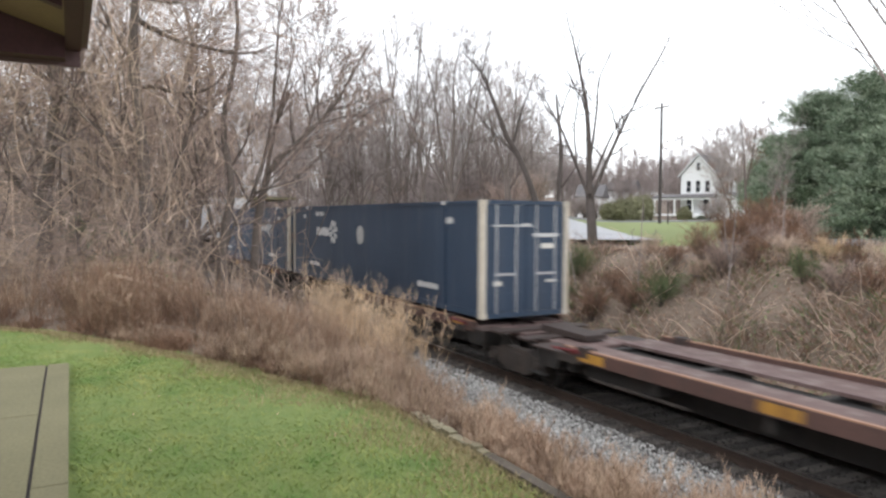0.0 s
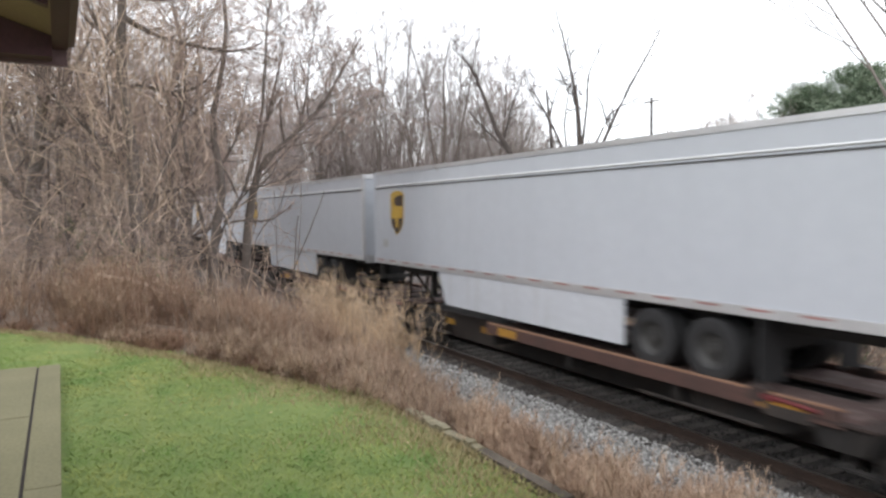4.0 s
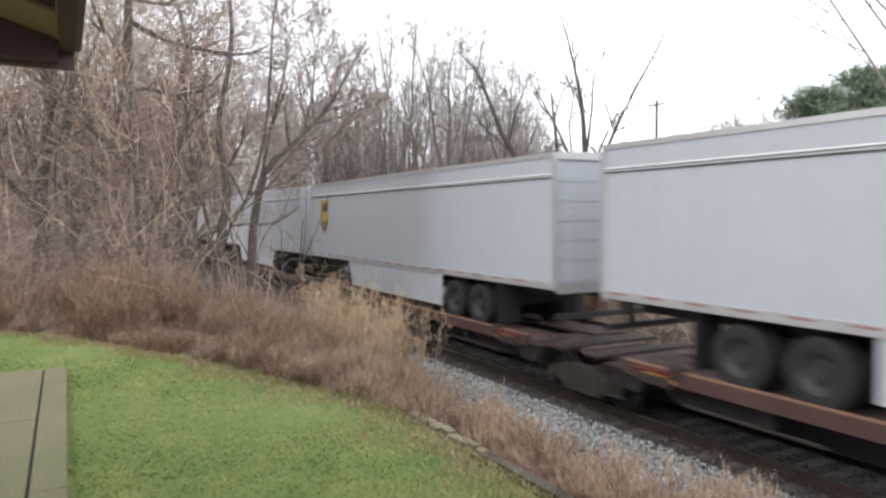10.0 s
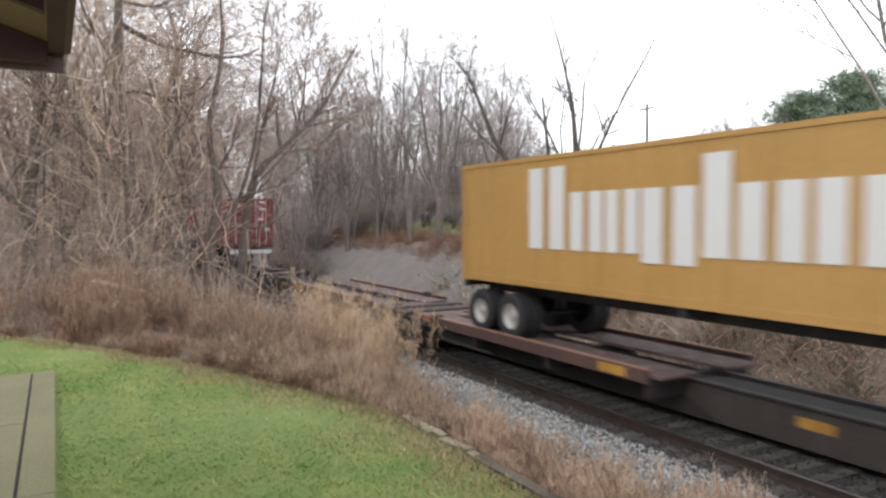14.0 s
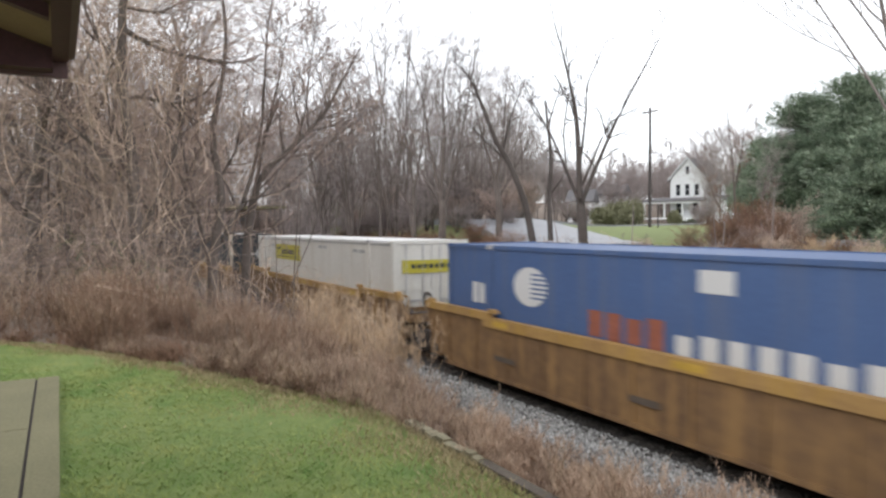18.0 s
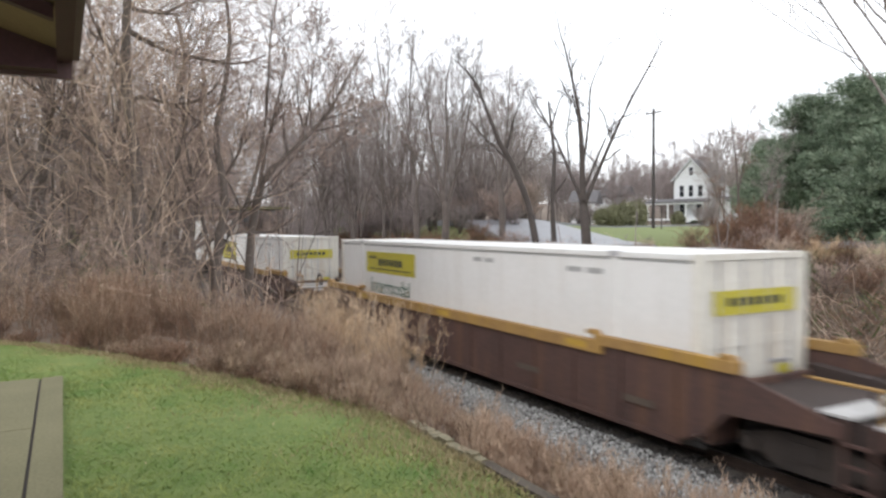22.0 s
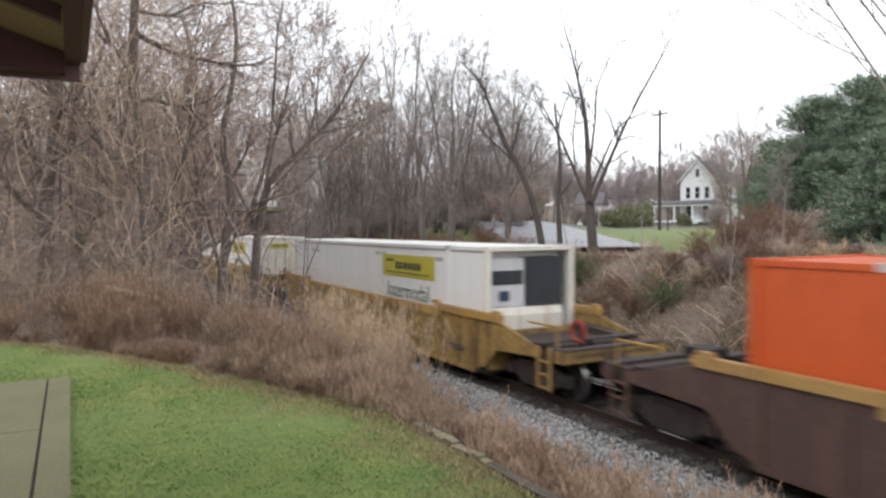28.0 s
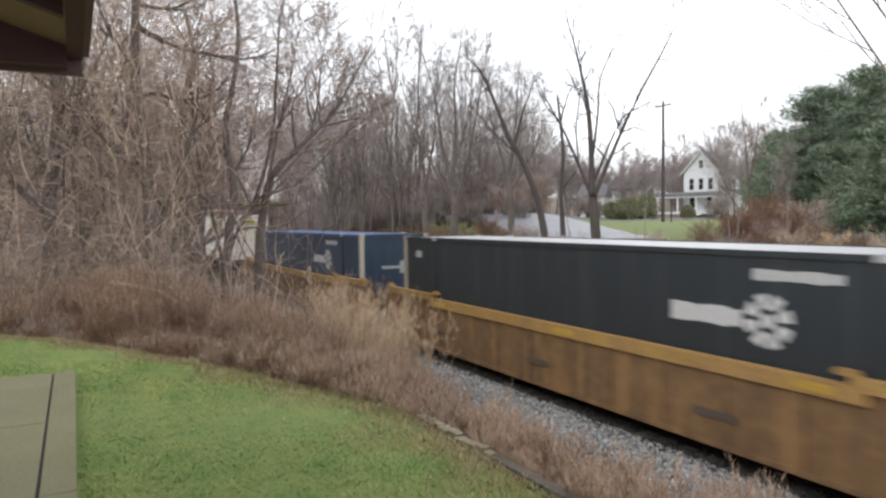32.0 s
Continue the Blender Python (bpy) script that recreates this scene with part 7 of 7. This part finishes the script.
def marks_royal(box, y, h):
    part("round_mark", disc(Shape(), -4.55, 2.03, 0.6, y, 24, 0.42), "mark_white", box, "white round emblem")
    stripes = Shape()
    for k in range(6):
        stripes.box(-4.5, -3.95, y - 0.009, y - 0.006, 1.78 + k * 0.1, 1.82 + k * 0.1)
    part("emblem_stripes", stripes, "box_royal", box)
    blocks("word_bar", box, "mark_orange", -2.65, -0.61, 1.2, 1.75, y, 4, "faded orange word bars", 0.3, 2)
    blocks("word_bar", box, "mark_white", -0.5, 4.7, 0.9, 1.6, y, 10, "large white word bars", 0.36, 5)
    plate("white_patch", box, "mark_white", -0.03, 0.64, 2.28, 2.64, y, "white square mark")
    blocks("code", box, "mark_white", -6.9, -6.3, 1.5, 2.0, y, 2, "white code bars")
    blocks("code", box, "mark_white", 5.0, 6.2, 2.25, 2.45, y, 6, "white code bars")
    part("red_post", Shape().box(h + 0.001, h + 0.006, -1.28, -1.12, 0.1, 2.8), "red", box, "red end post")
    x = h + 0.005
    for y0, y1 in ((-0.85, -0.1), (0.35, 1.1)):
        part("end_mark", Shape().along([(y0, 2.0), (y0 + 0.15, 1.75), (y1 - 0.15, 1.75), (y1, 2.0), (y1 - 0.15, 2.25), (y0 + 0.15, 2.25)], x, x + 0.006), "mark_white", box, "white hexagonal door mark")


def marks_grey(box, y, h):
    sq = plate("emblem_square", box, "mark_navy", -2.25, -1.02, 1.1, 2.15, y, "navy square emblem")
    part("emblem_inset", Shape().box(-2.0, -1.4, y - 0.009, y - 0.006, 1.6, 1.85).box(-1.75, -1.4, y - 0.009, y - 0.006, 1.15, 1.6), "box_grey", sq)
    blocks("word_bar", box, "mark_dark", -0.59, 2.41, 1.3, 2.15, y, 4, "dark word bars", 0.22, 6)
    small_marks(box, y, mat="mark_dark")
    plate("orange_mark", box, "mark_orange", 2.5, 3.3, 2.0, 2.15, y, "faint orange mark")
    x = h - 0.012
    for y0, y1 in ((-1.05, -0.62), (-0.54, -0.08), (0.08, 0.54), (0.62, 1.05)):
        for z0, z1 in ((0.25, 0.95), (1.05, 1.75), (1.85, 2.55)):
            part("door_panel", Shape().box(x, x + 0.004, y0, y1, z0, z1), "box_white", box, "pale door panel")
    part("door_notice", Shape().box(x + 0.004, x + 0.008, 0.15, 0.45, 1.95, 2.3), "mark_navy", box, "dark door notice")


def marks_orange(box, y, h):
    blocks("word_bar", box, "mark_dark", -5.8, -3.9, 1.7, 2.1, y, 6, "small dark word bars")
    part("round_mark", disc(Shape(), 0.0, 1.85, 0.24, y), "mark_grey", box, "grey round mark")
    plate("pale_patch", box, "mark_orange", -0.2, 0.25, 2.25, 2.68, y, "pale square patch")
    part("round_mark", disc(Shape(), -5.4, 2.45, 0.07, y, 10), "mark_grey", box)


# ---- trailers ----
tyre_mesh = Shape().lathe([(-0.13, 0.29), (-0.14, 0.36), (-0.14, 0.47), (-0.11, 0.505), (0.11, 0.505), (0.14, 0.47), (0.14, 0.36), (0.13, 0.29), (-0.13, 0.29)], 24).mesh("tyre")
rim_mesh = Shape().lathe([(-0.12, 0.295), (-0.09, 0.27), (-0.03, 0.2), (-0.03, 0.1), (-0.1, 0.09), (-0.1, 0.0)], 18).mesh("rim")
tyre_mesh.materials.append(M["tyre"])
rim_dark_mesh = rim_mesh.copy()
rim_mesh.materials.append(M["rim"])
rim_dark_mesh.materials.append(M["rim_dark"])


def road_wheels(parent, xs_, white=False):
    for x in xs_:
        part("axle", Shape().rod((x, -0.95, 0.505), (x, 0.95, 0.505), 0.06), "black", parent)
        for y in (-1.13, -0.83, 0.83, 1.13):
            t = part("tyre", tyre_mesh, "tyre", parent, at=(x, y, 0.505))
            if abs(y) > 1:
                r = part("rim", rim_mesh if white else rim_dark_mesh, "rim", t)
                if y > 0:
                    r.rotation_euler = (0, 0, math.pi)


def shield(box, y, cx, cz, lime=False):
    k, cz = 0.88, cz - 0.06
    o = [(-0.5, 0.62), (-0.3, 0.7), (0.0, 0.73), (0.3, 0.7), (0.5, 0.62), (0.5, -0.15), (0.42, -0.42), (0.22, -0.62), (0, -0.75), (-0.22, -0.62), (-0.42, -0.42), (-0.5, -0.15)]
    sh = part("emblem", Shape().prism([(cx + a * k, cz + b * k) for a, b in o], y - 0.006, y), "shield_lime" if lime else "shield_yellow", box, "golden and brown shield emblem")
    part("emblem_top", Shape().prism([(cx + a * k, cz + b * k) for a, b in ((0.46, 0.58), (0.46, 0.2), (-0.05, 0.22), (-0.22, 0.3), (-0.18, 0.48), (0.1, 0.56))], y - 0.010, y - 0.006), "shield_brown", sh)
    part("emblem_foot", Shape().prism([(cx + a * k, cz + b * k) for a, b in ((-0.45, -0.2), (-0.12, -0.2), (-0.12, -0.5), (0.12, -0.5), (0.12, -0.2), (0.45, -0.2), (0.38, -0.42), (0.2, -0.58), (0, -0.7), (-0.2, -0.58), (-0.38, -0.42))], y - 0.010, y - 0.006), "shield_brown", sh)


def trailer(lead, trail, nose_first, skirt=True, lime=False, emblem=True, body="trailer"):
    """A dry van on its wheels; local x runs from the tail to the nose, turned if the doors lead."""
    L = lead - trail
    s = (lead + trail) / 2
    h, w = L / 2, 1.295
    t = thing("semi_trailer", "%s grey box trailer with %s leading on a spine car" % ("short" if L < 10 else "long", "nose" if nose_first else "doors"), "trailer", "trailers")
    z0, z1 = 1.12, 3.95
    f = 1 if nose_first else -1  # the nose lies at +x or -x
    part("floor", Shape().box(-h + 0.03, h - 0.03, -w + 0.05, w - 0.05, z0 + 0.01, z0 + 0.12), "black", t)
    part("roof", Shape().along([(-w + 0.06, z1 - 0.07), (w - 0.06, z1 - 0.07), (w - 0.06, z1 - 0.02), (w * 0.4, z1 + 0.012), (-w * 0.4, z1 + 0.012), (-w + 0.06, z1 - 0.02)], -h + 0.03, h - 0.03), "alu", t, "aluminium roof sheet")
    for sg in (-1, 1):
        y0, y1 = sorted((sg * (w - 0.02), sg * (w - 0.05)))
        sh = Shape().box(-h + 0.1, h - 0.1, y0, y1, z0 + 0.14, z1 - 0.09)
        n = int(L / 1.22)
        sp = part("side_panel", sh, body, t)
        for k in range(1, n if sg < 0 else 0):
            x = -h + L * k / n
            part("seam", Shape().box(x - 0.012, x + 0.012, *sorted((sg * (w - 0.021), sg * (w - 0.0185))), z0 + 0.15, z1 - 0.1), body, sp)
        y2, y3 = sorted((sg * w, sg * (w - 0.07)))
        part("top_rail", Shape().box(-h + 0.02, h - 0.02, y2, y3, z1 - 0.11, z1 - 0.015), "alu", t)
        y4, y5 = sorted((sg * (w - 0.021), sg * (w - 0.004)))
        part("panel_seam", Shape().along([(y4 if sg > 0 else y5, z1 - 0.485), (y5 if sg > 0 else y4 - 0.01, z1 - 0.465), (y4 if sg > 0 else y5, z1 - 0.435)], -h + 0.12, h - 0.12), "trailer_white", t, "bright horizontal moulding")
        part("seam_line", Shape().box(-h + 0.12, h - 0.12, y4, y5 - 0.01 if sg > 0 else y5, z1 - 0.545, z1 - 0.52), "rim_dark", t)
        br = part("bottom_rail", Shape().box(-h + 0.02, h - 0.02, y2, y3, z0, z0 + 0.15), "alu", t)
        n = int(L / 0.9)
        for k in range(n if sg < 0 else 0):
            x = -h + 0.25 + k * 0.9
            ya, yb = sorted((sg * (w + 0.001), sg * (w + 0.005)))
            part("reflector", Shape().box(x, x + 0.42, ya, yb, z0 + 0.09, z0 + 0.125), "red_tape", br)
        for x in (-h, h):
            part("corner_post", Shape().box(*sorted((x, x - math.copysign(0.11, x))), *sorted((sg * (w + 0.002), sg * (w - 0.09))), z0 + 0.02, z1 - 0.012), "alu" if x * f < 0 else body, t)
        if emblem:
            ye = -w + 0.016
            if sg < 0:
                shield(t, ye, f * (h - 1.66), z0 + 1.62, lime)
                blocks("stencil", t, "mark_grey", f * (h - 0.85) - 0.2, f * (h - 0.85) + 0.2, z0 + 0.5, z0 + 0.75, -w + 0.016, 2, "small grey stencil")
        if skirt:
            xa, xb = sorted((f * (h - 4.2), f * (h - 11.2)) if L > 10 else (f * (h - 2.8), f * (h - 6.2)))
            ya, yb = sorted((sg * (w - 0.03), sg * (w - 0.06)))
            part("side_skirt", Shape().prism([(xa, z0 - 0.001), (xb, z0 - 0.001), (xb - (0.0 if f < 0 else 0.4), z0 - 0.84), (xa + (0.4 if f < 0 else 0.0), z0 - 0.84)][::-1], ya, yb), "skirt", t, "pale aerodynamic side skirt")
    # nose
    xn = f * h
    nose = part("nose_wall", Shape().box(*sorted((xn - f * 0.02, xn - f * 0.06)), -w + 0.09, w - 0.09, z0 + 0.02, z1 - 0.03), "trailer_white", t, "white nose wall")
    part("nose_box", Shape().box(*sorted((xn - f * 0.019, xn + f * 0.03)), -0.85, -0.45, z0 + 0.2, z0 + 0.75), "rim_dark", nose, "dark frame of a document box")
    part("document_box", Shape().box(*sorted((xn + f * 0.031, xn + f * 0.04)), -0.8, -0.5, z0 + 0.25, z0 + 0.7), "alu", nose)
    part("nose_socket", Shape().box(*sorted((xn - f * 0.019, xn + f * 0.05)), 0.45, 0.85, z0 + 0.28, z0 + 0.62), "black", nose)
    part("nose_vent", Shape().box(*sorted((xn - f * 0.019, xn + f * 0.03)), -0.2, 0.2, z1 - 0.38, z1 - 0.22), "black", nose)
    # doors
    xd = -f * h
    door = part("roll_door", Shape().box(*sorted((xd + f * 0.05, xd + f * 0.09)), -w + 0.1, w - 0.1, z0 + 0.16, z1 - 0.16), body, t, "grey panelled rear door")
    for k in range(6):
        zz = z0 + 0.2 + k * (z1 - z0 - 0.4) / 6
        part("door_panel", Shape().box(*sorted((xd + f * 0.05, xd + f * 0.035)), -w + 0.12, w - 0.12, zz, zz + (z1 - z0 - 0.4) / 6 - 0.02), body, door)
    part("door_header", Shape().box(*sorted((xd, xd + f * 0.1)), -w + 0.1, w - 0.1, z1 - 0.155, z1 - 0.02), "alu", t)
    part("door_sill", Shape().box(*sorted((xd - f * 0.03, xd + f * 0.1)), -w + 0.1, w - 0.1, z0 - 0.08, z0 + 0.155), "alu", t)
    part("yellow_notice", Shape().box(*sorted((xd + f * 0.02, xd + f * 0.034)), 0.55, 0.95, z0 + 0.55, z0 + 0.85), "bright_yellow", door, "yellow notice")
    bump = Shape().box(*sorted((xd, xd + f * 0.1)), -1.2, 1.2, 0.5, 0.62)
    for y in (-0.6, 0.6):
        bump.box(*sorted((xd + f * 0.01, xd + f * 0.09)), y - 0.06, y + 0.06, 0.62, z0 - 0.08)
    part("rear_bumper", bump, "rim_dark", t)
    # undercarriage
    part("frame_rail", Shape().box(-h + 0.3, h - 0.6, -0.55, -0.4, z0 - 0.28, z0 + 0.009).box(-h + 0.3, h - 0.6, 0.4, 0.55, z0 - 0.28, z0 + 0.009), "black", t)
    wx = [f * (-h + 3.05), f * (-h + 4.3)] if L > 10 else [f * (-h + 1.3)]
    part("bogie", Shape().box(min(wx) - 0.5, max(wx) + 0.5, -0.75, 0.75, 0.5, z0 - 0.281), "black", t)
    for y in (-0.95, 0.95):
        x = f * (-h + 0.75 if L < 10 else -h + 2.2)
        part("mud_flap", Shape().box(x - 0.015, x + 0.015, y - 0.3, y + 0.3, 0.15, z0 - 0.01), "tyre", t)
    road_wheels(t, wx)
    lx = f * (h - 2.9)
    for y in (-0.7, 0.7):
        part("landing_leg", Shape().box(lx - 0.07, lx + 0.07, y - 0.07, y + 0.07, 0.3, z0).box(lx - 0.16, lx + 0.16, y - 0.13, y + 0.13, 0.27, 0.31), "black", t)
    return rides(t, s, DECK)


def chassis_box(lead, L, body, marks, label, ribs=True):
    """A container on its road chassis, riding on a spine car."""
    t = container(lead, 0, body, end="doors" if body == "box_red" else "plain", L=L, label=label, posts40=False, marks=marks, ribs=ribs, move=False, roof=body, H=2.76)
    for ob in t.children:
        ob.location.z += 1.19
    h = L / 2
    part("chassis_beam", Shape().box(-h, h, -0.55, -0.4, 0.92, 1.19).box(-h, h, 0.4, 0.55, 0.92, 1.19), "black", t, "black chassis frame")
    for x in (-h + 0.1, h - 0.1, 0):
        part("chassis_cross", Shape().box(x - 0.1, x + 0.1, -1.25, 1.25, 1.05, 1.19), "black", t)
    road_wheels(t, [-h + 0.75, -h + 2.0], body == "box_gold")
    for y in (-0.7, 0.7):
        part("landing_leg", Shape().box(h - 2.9, h - 2.75, y - 0.07, y + 0.07, 0.3, 1.0), "black", t)
    part("chassis_bumper", Shape().box(h - 0.15, h, -1.2, 1.2, 0.75, 0.95), "alu", t)
    return rides(t, lead - L / 2, DECK)


def marks_gold(box, y, h):
    """Plain upright white bars in place of a name, and the box length in white digits."""
    for x0, x1, z0, z1 in ((-4.1, -2.95, 0.85, 2.5), (-2.75, -1.85, 0.85, 1.97), (-1.75, -0.95, 0.85, 1.97), (-0.85, 0.3, 0.7, 1.97), (0.45, 0.95, 0.85, 2.45), (1.1, 2.15, 0.85, 1.97), (2.3, 3.35, 0.85, 1.97), (3.5, 4.05, 0.85, 2.5)):
        w = x1 - x0
        for a, b in ((x0, x0 + 0.4 * w), (x1 - 0.4 * w, x1)) if w > 0.7 else ((x0, x1),):
            part("word_bar", Shape().box(a, b, y - 0.03, y, z0, z1), "mark_white", box, "upright white word bar")
    part("number_mark", words("45", 0.9), "mark_white", box, "white digits 45", at=(5.3, y - 0.026, 1.55))
    disc_ = disc(Shape(), 4.1, 0.75, 0.25, y)
    part("round_mark", disc_, "mark_white", box)
    d = words("45", 0.75)
    d.transform(Matrix.Rotation(radians(90), 4, "Z"))
    part("number_mark", d, "mark_white", box, "white digits 45", at=(h - 0.02, -0.2, 1.95))
    part("end_mark", Shape().box(h - 0.03, h - 0.022, -0.2, 0.1, 1.2, 1.35).box(h - 0.03, h - 0.022, 0.2, 0.5, 0.9, 1.05), "mark_white", box)


def marks_red(box, y, h):
    x = h - 0.005
    for y0, z0 in ((-0.9, 2.3), (-0.5, 1.9), (0.5, 2.1), (0.4, 1.5), (0.8, 0.9), (-0.8, 1.1), (0.5, 2.5)):
        part("end_mark", Shape().box(x, x + 0.005, y0, y0 + 0.3, z0, z0 + 0.09), "mark_white", box, "white door marks")


# spine cars, platform by platform
joints = [4.6, -13.4, -31.2, -49.3, -67.9, -85.4, -102.6, -119.6, -138.1, -158.0, -176.4, -196.1, -214.7, -232.1, -249.5, -266.6, -284.8, -304.2, -322.9, -342.4]
yellow_ones = {8, 9}
HITCHES = {0: (-1,), 1: (-1,), 2: (-1,), 3: (1,), 8: (1, -1), 9: (1,), 11: (1,), 16: (1,)}
for i, (a, b) in enumerate(zip(joints, joints[1:])):
    spine_car(a, b, "yellow" if i in yellow_ones else "rust", front_truck=i == 0, hitches=HITCHES.get(i, (-1,)), folded=i in (0, 1, 2, 17), folded_at=(-1,) if i == 9 else (), far_deck="deck_pale" if i == 9 else None, wing="both" if i in (0, 2, 8, 9) else "trail" if i in (3, 11, 16, 18) else "lead", reach=14.0 if i == 10 else 10.0)
for a, b in ((-498.5, -518.2), (-518.2, -538.1), (-538.1, -558.7), (-696.0, -716.5)):
    spine_car(a, b, "yellow" if a < -510 else "rust", front_truck=a in (-498.5, -696.0), hitches=(-1,), folded=True, wing="trail")

container(-14.6, DECK + 0.17, "box_blue", "post_cream", "doors", "box_blue", marks_blue(-3.0), label="slate blue container with white end posts on a spine car")
container(-31.65, DECK + 0.17, "box_blue", "post_cream", "louver", "box_blue", marks_blue(4.4), label="slate blue container with white end posts on a spine car")
for lead, trail, nose, skirt, lime in ((-50.8, -66.95, True, False, False), (-68.65, -84.9, False, True, False), (-86.0, -102.15, False, True, False), (-103.1, -119.25, False, True, False), (-119.9, -136.3, False, True, False),
                                       (-139.9, -148.45, True, True, False), (-149.15, -157.3, False, False, True), (-158.65, -167.0, True, False, True), (-178.6, -194.7, False, True, False), (-197.6, -213.9, True, True, False),
                                       (-215.3, -231.45, False, True, False), (-232.8, -248.95, False, True, False), (-250.0, -266.1, False, False, False), (-267.0, -283.35, False, True, False)):
    trailer(lead, trail, nose, skirt, lime)
chassis_box(-286.4, 13.72, "box_gold", marks_gold, "golden yellow container with upright white word bars on a chassis")
chassis_box(-326.7, 13.72, "box_red", marks_red, "dull red corrugated container on a chassis")

# well cars and their containers
WELLS = [
    (-343.9, -364.65, -346.75, "orangewell", "ochre"), (-364.65, -384.0, -366.35, "orangewell", "ochre"), (-384.0, -405.3, -385.9, "orangewell", "ochre"),
    (-405.3, -428.7, -408.6, "orangewell", "ochre"), (-428.7, -452.2, -432.4, "brownwell", "ochre"), (-452.2, -475.8, -455.95, "brownwell", "ochre"), (-475.8, -498.0, -479.6, "brownwell", "ochre"),
    (-559.3, -581.1, -561.25, "brownwell", "ochre"), (-581.1, -604.5, -584.75, "tan", "ochre"), (-604.5, -628.0, -608.2, "tan", "ochre"), (-628.0, -651.4, -631.6, "tan", "ochre"), (-651.4, -672.9, -655.0, "orangewell", "ochre"), (-672.9, -694.6, -674.8, "orangewell", "ochre"),
]
for lead, trail, box_lead, paint, cap_ in WELLS:
    well_car(lead, trail, box_lead, box_lead - BOX_L, paint, cap_, 1.22 if box_lead == -408.6 else 1.55)
C = "white refrigerated container with a dark unit grille in a well car"
container(-346.75, WELL, "box_white", end="reefer", roof="box_white", marks=marks_sign(True, 3.4, 3.65, True, False), label=C)
container(-366.35, WELL, "box_royal", end="doors", roof="box_royal", marks=marks_royal, label="royal blue container with white word bars in a well car")
container(-385.9, WELL, "box_cream", end="doors", roof="box_white", marks=marks_sign(False, -3.15, 3.75, False, "doors"), label="cream container with a yellow sign panel in a well car")
container(-408.6, WELL, "box_dark", "post_cream", "plain", "alu", marks_dark, label="dark slate container with white end posts in a well car")
container(-432.4, WELL, "box_grey", end="doors", roof="box_white", marks=marks_grey, label="light grey container with a navy emblem in a well car")
container(-455.95, WELL, "box_white", end="doors", roof="box_white", marks=marks_sign(False, -3.95, 3.6, True, "doors"), label="white container with yellow sign panels in a well car")
container(-479.6, WELL, "box_white", end="doors", roof="box_white", marks=marks_sign(True, -3.83, 3.65, False, "doors"), label="white container with yellow sign panels in a well car")
container(-501.05, DECK + 0.17, "box_white", end="reefer", roof="box_white", marks=marks_sign(False, 3.6, 3.65, True, False), label="white refrigerated container on a spine car")
container(-519.3, DECK + 0.17, "box_white", end="louver", roof="box_white", marks=marks_sign(False, 3.4, 3.6, True, True), label="white container with a ribbed end on a spine car")
container(-540.5, DECK + 0.17, "box_white", end="louver", roof="box_white", marks=marks_sign(False, 3.6, 3.65, True, True), label="white container with a ribbed end on a spine car")
container(-561.25, WELL, "box_orange", end="doors", roof="box_orange", marks=marks_orange, label="bright orange container in a well car")
container(-584.75, WELL, "box_white", end="reefer", roof="box_white", marks=marks_sign(False, 3.5, 3.6, True, False), label=C)
container(-608.2, WELL, "box_white", end="louver", roof="box_white", marks=marks_sign(False, 3.4, 3.65, True, True), label="white container with a ribbed end in a well car")
container(-631.6, WELL, "box_white", end="reefer", roof="box_white", marks=marks_sign(False, 3.5, 3.6, True, False), label=C)
container(-655.0, WELL, "box_dark", "post_cream", "plain", "alu", marks_dark, label="dark slate container with white end posts in a well car")
container(-674.8, WELL, "box_blue", "post_cream", "plain", "box_royal", marks_dark, label="slate blue container with white end posts in a well car")
container(-698.5, DECK + 0.17, "box_white", end="louver", roof="box_white", marks=marks_sign(False, 3.4, 3.65, True, True), label="white container with a ribbed end on a spine car")


def motions():
    """The whole train at one steady speed, and its wheels turning while they are in sight."""
    end = 32.0
    for ob, s, z in MOVING:
        walk(ob, [(0.0, pose(s, 0, z)), (end, pose(s + SPEED * end, 0, z))])
    for w, s, a in WHEELS:
        t0, t1 = (-42.0 - s) / SPEED, (1.0 - s) / SPEED
        rows, turn = [], 0.0
        f0, f1 = max(0, math.ceil(t0 * FPS)), min(int(end * FPS), int(t1 * FPS))
        if f1 <= f0:
            walk(w, [(0.0, pose(a, 0, 0.457)), (end, pose(a, 0, 0.457))])
            continue
        if f0 > 0:
            rows.append((0.0, pose(a, 0, 0.457)))
        for k in range(f0, f1 + 1):
            ang_ = SPEED * (k - f0) / FPS / 0.457
            rows.append((k / FPS, pose(a, 0, 0.457) @ Matrix.Rotation(ang_, 4, "Y")))
        if f1 < int(end * FPS):
            rows.append((end, rows[-1][1]))
        walk(w, rows)


motions()
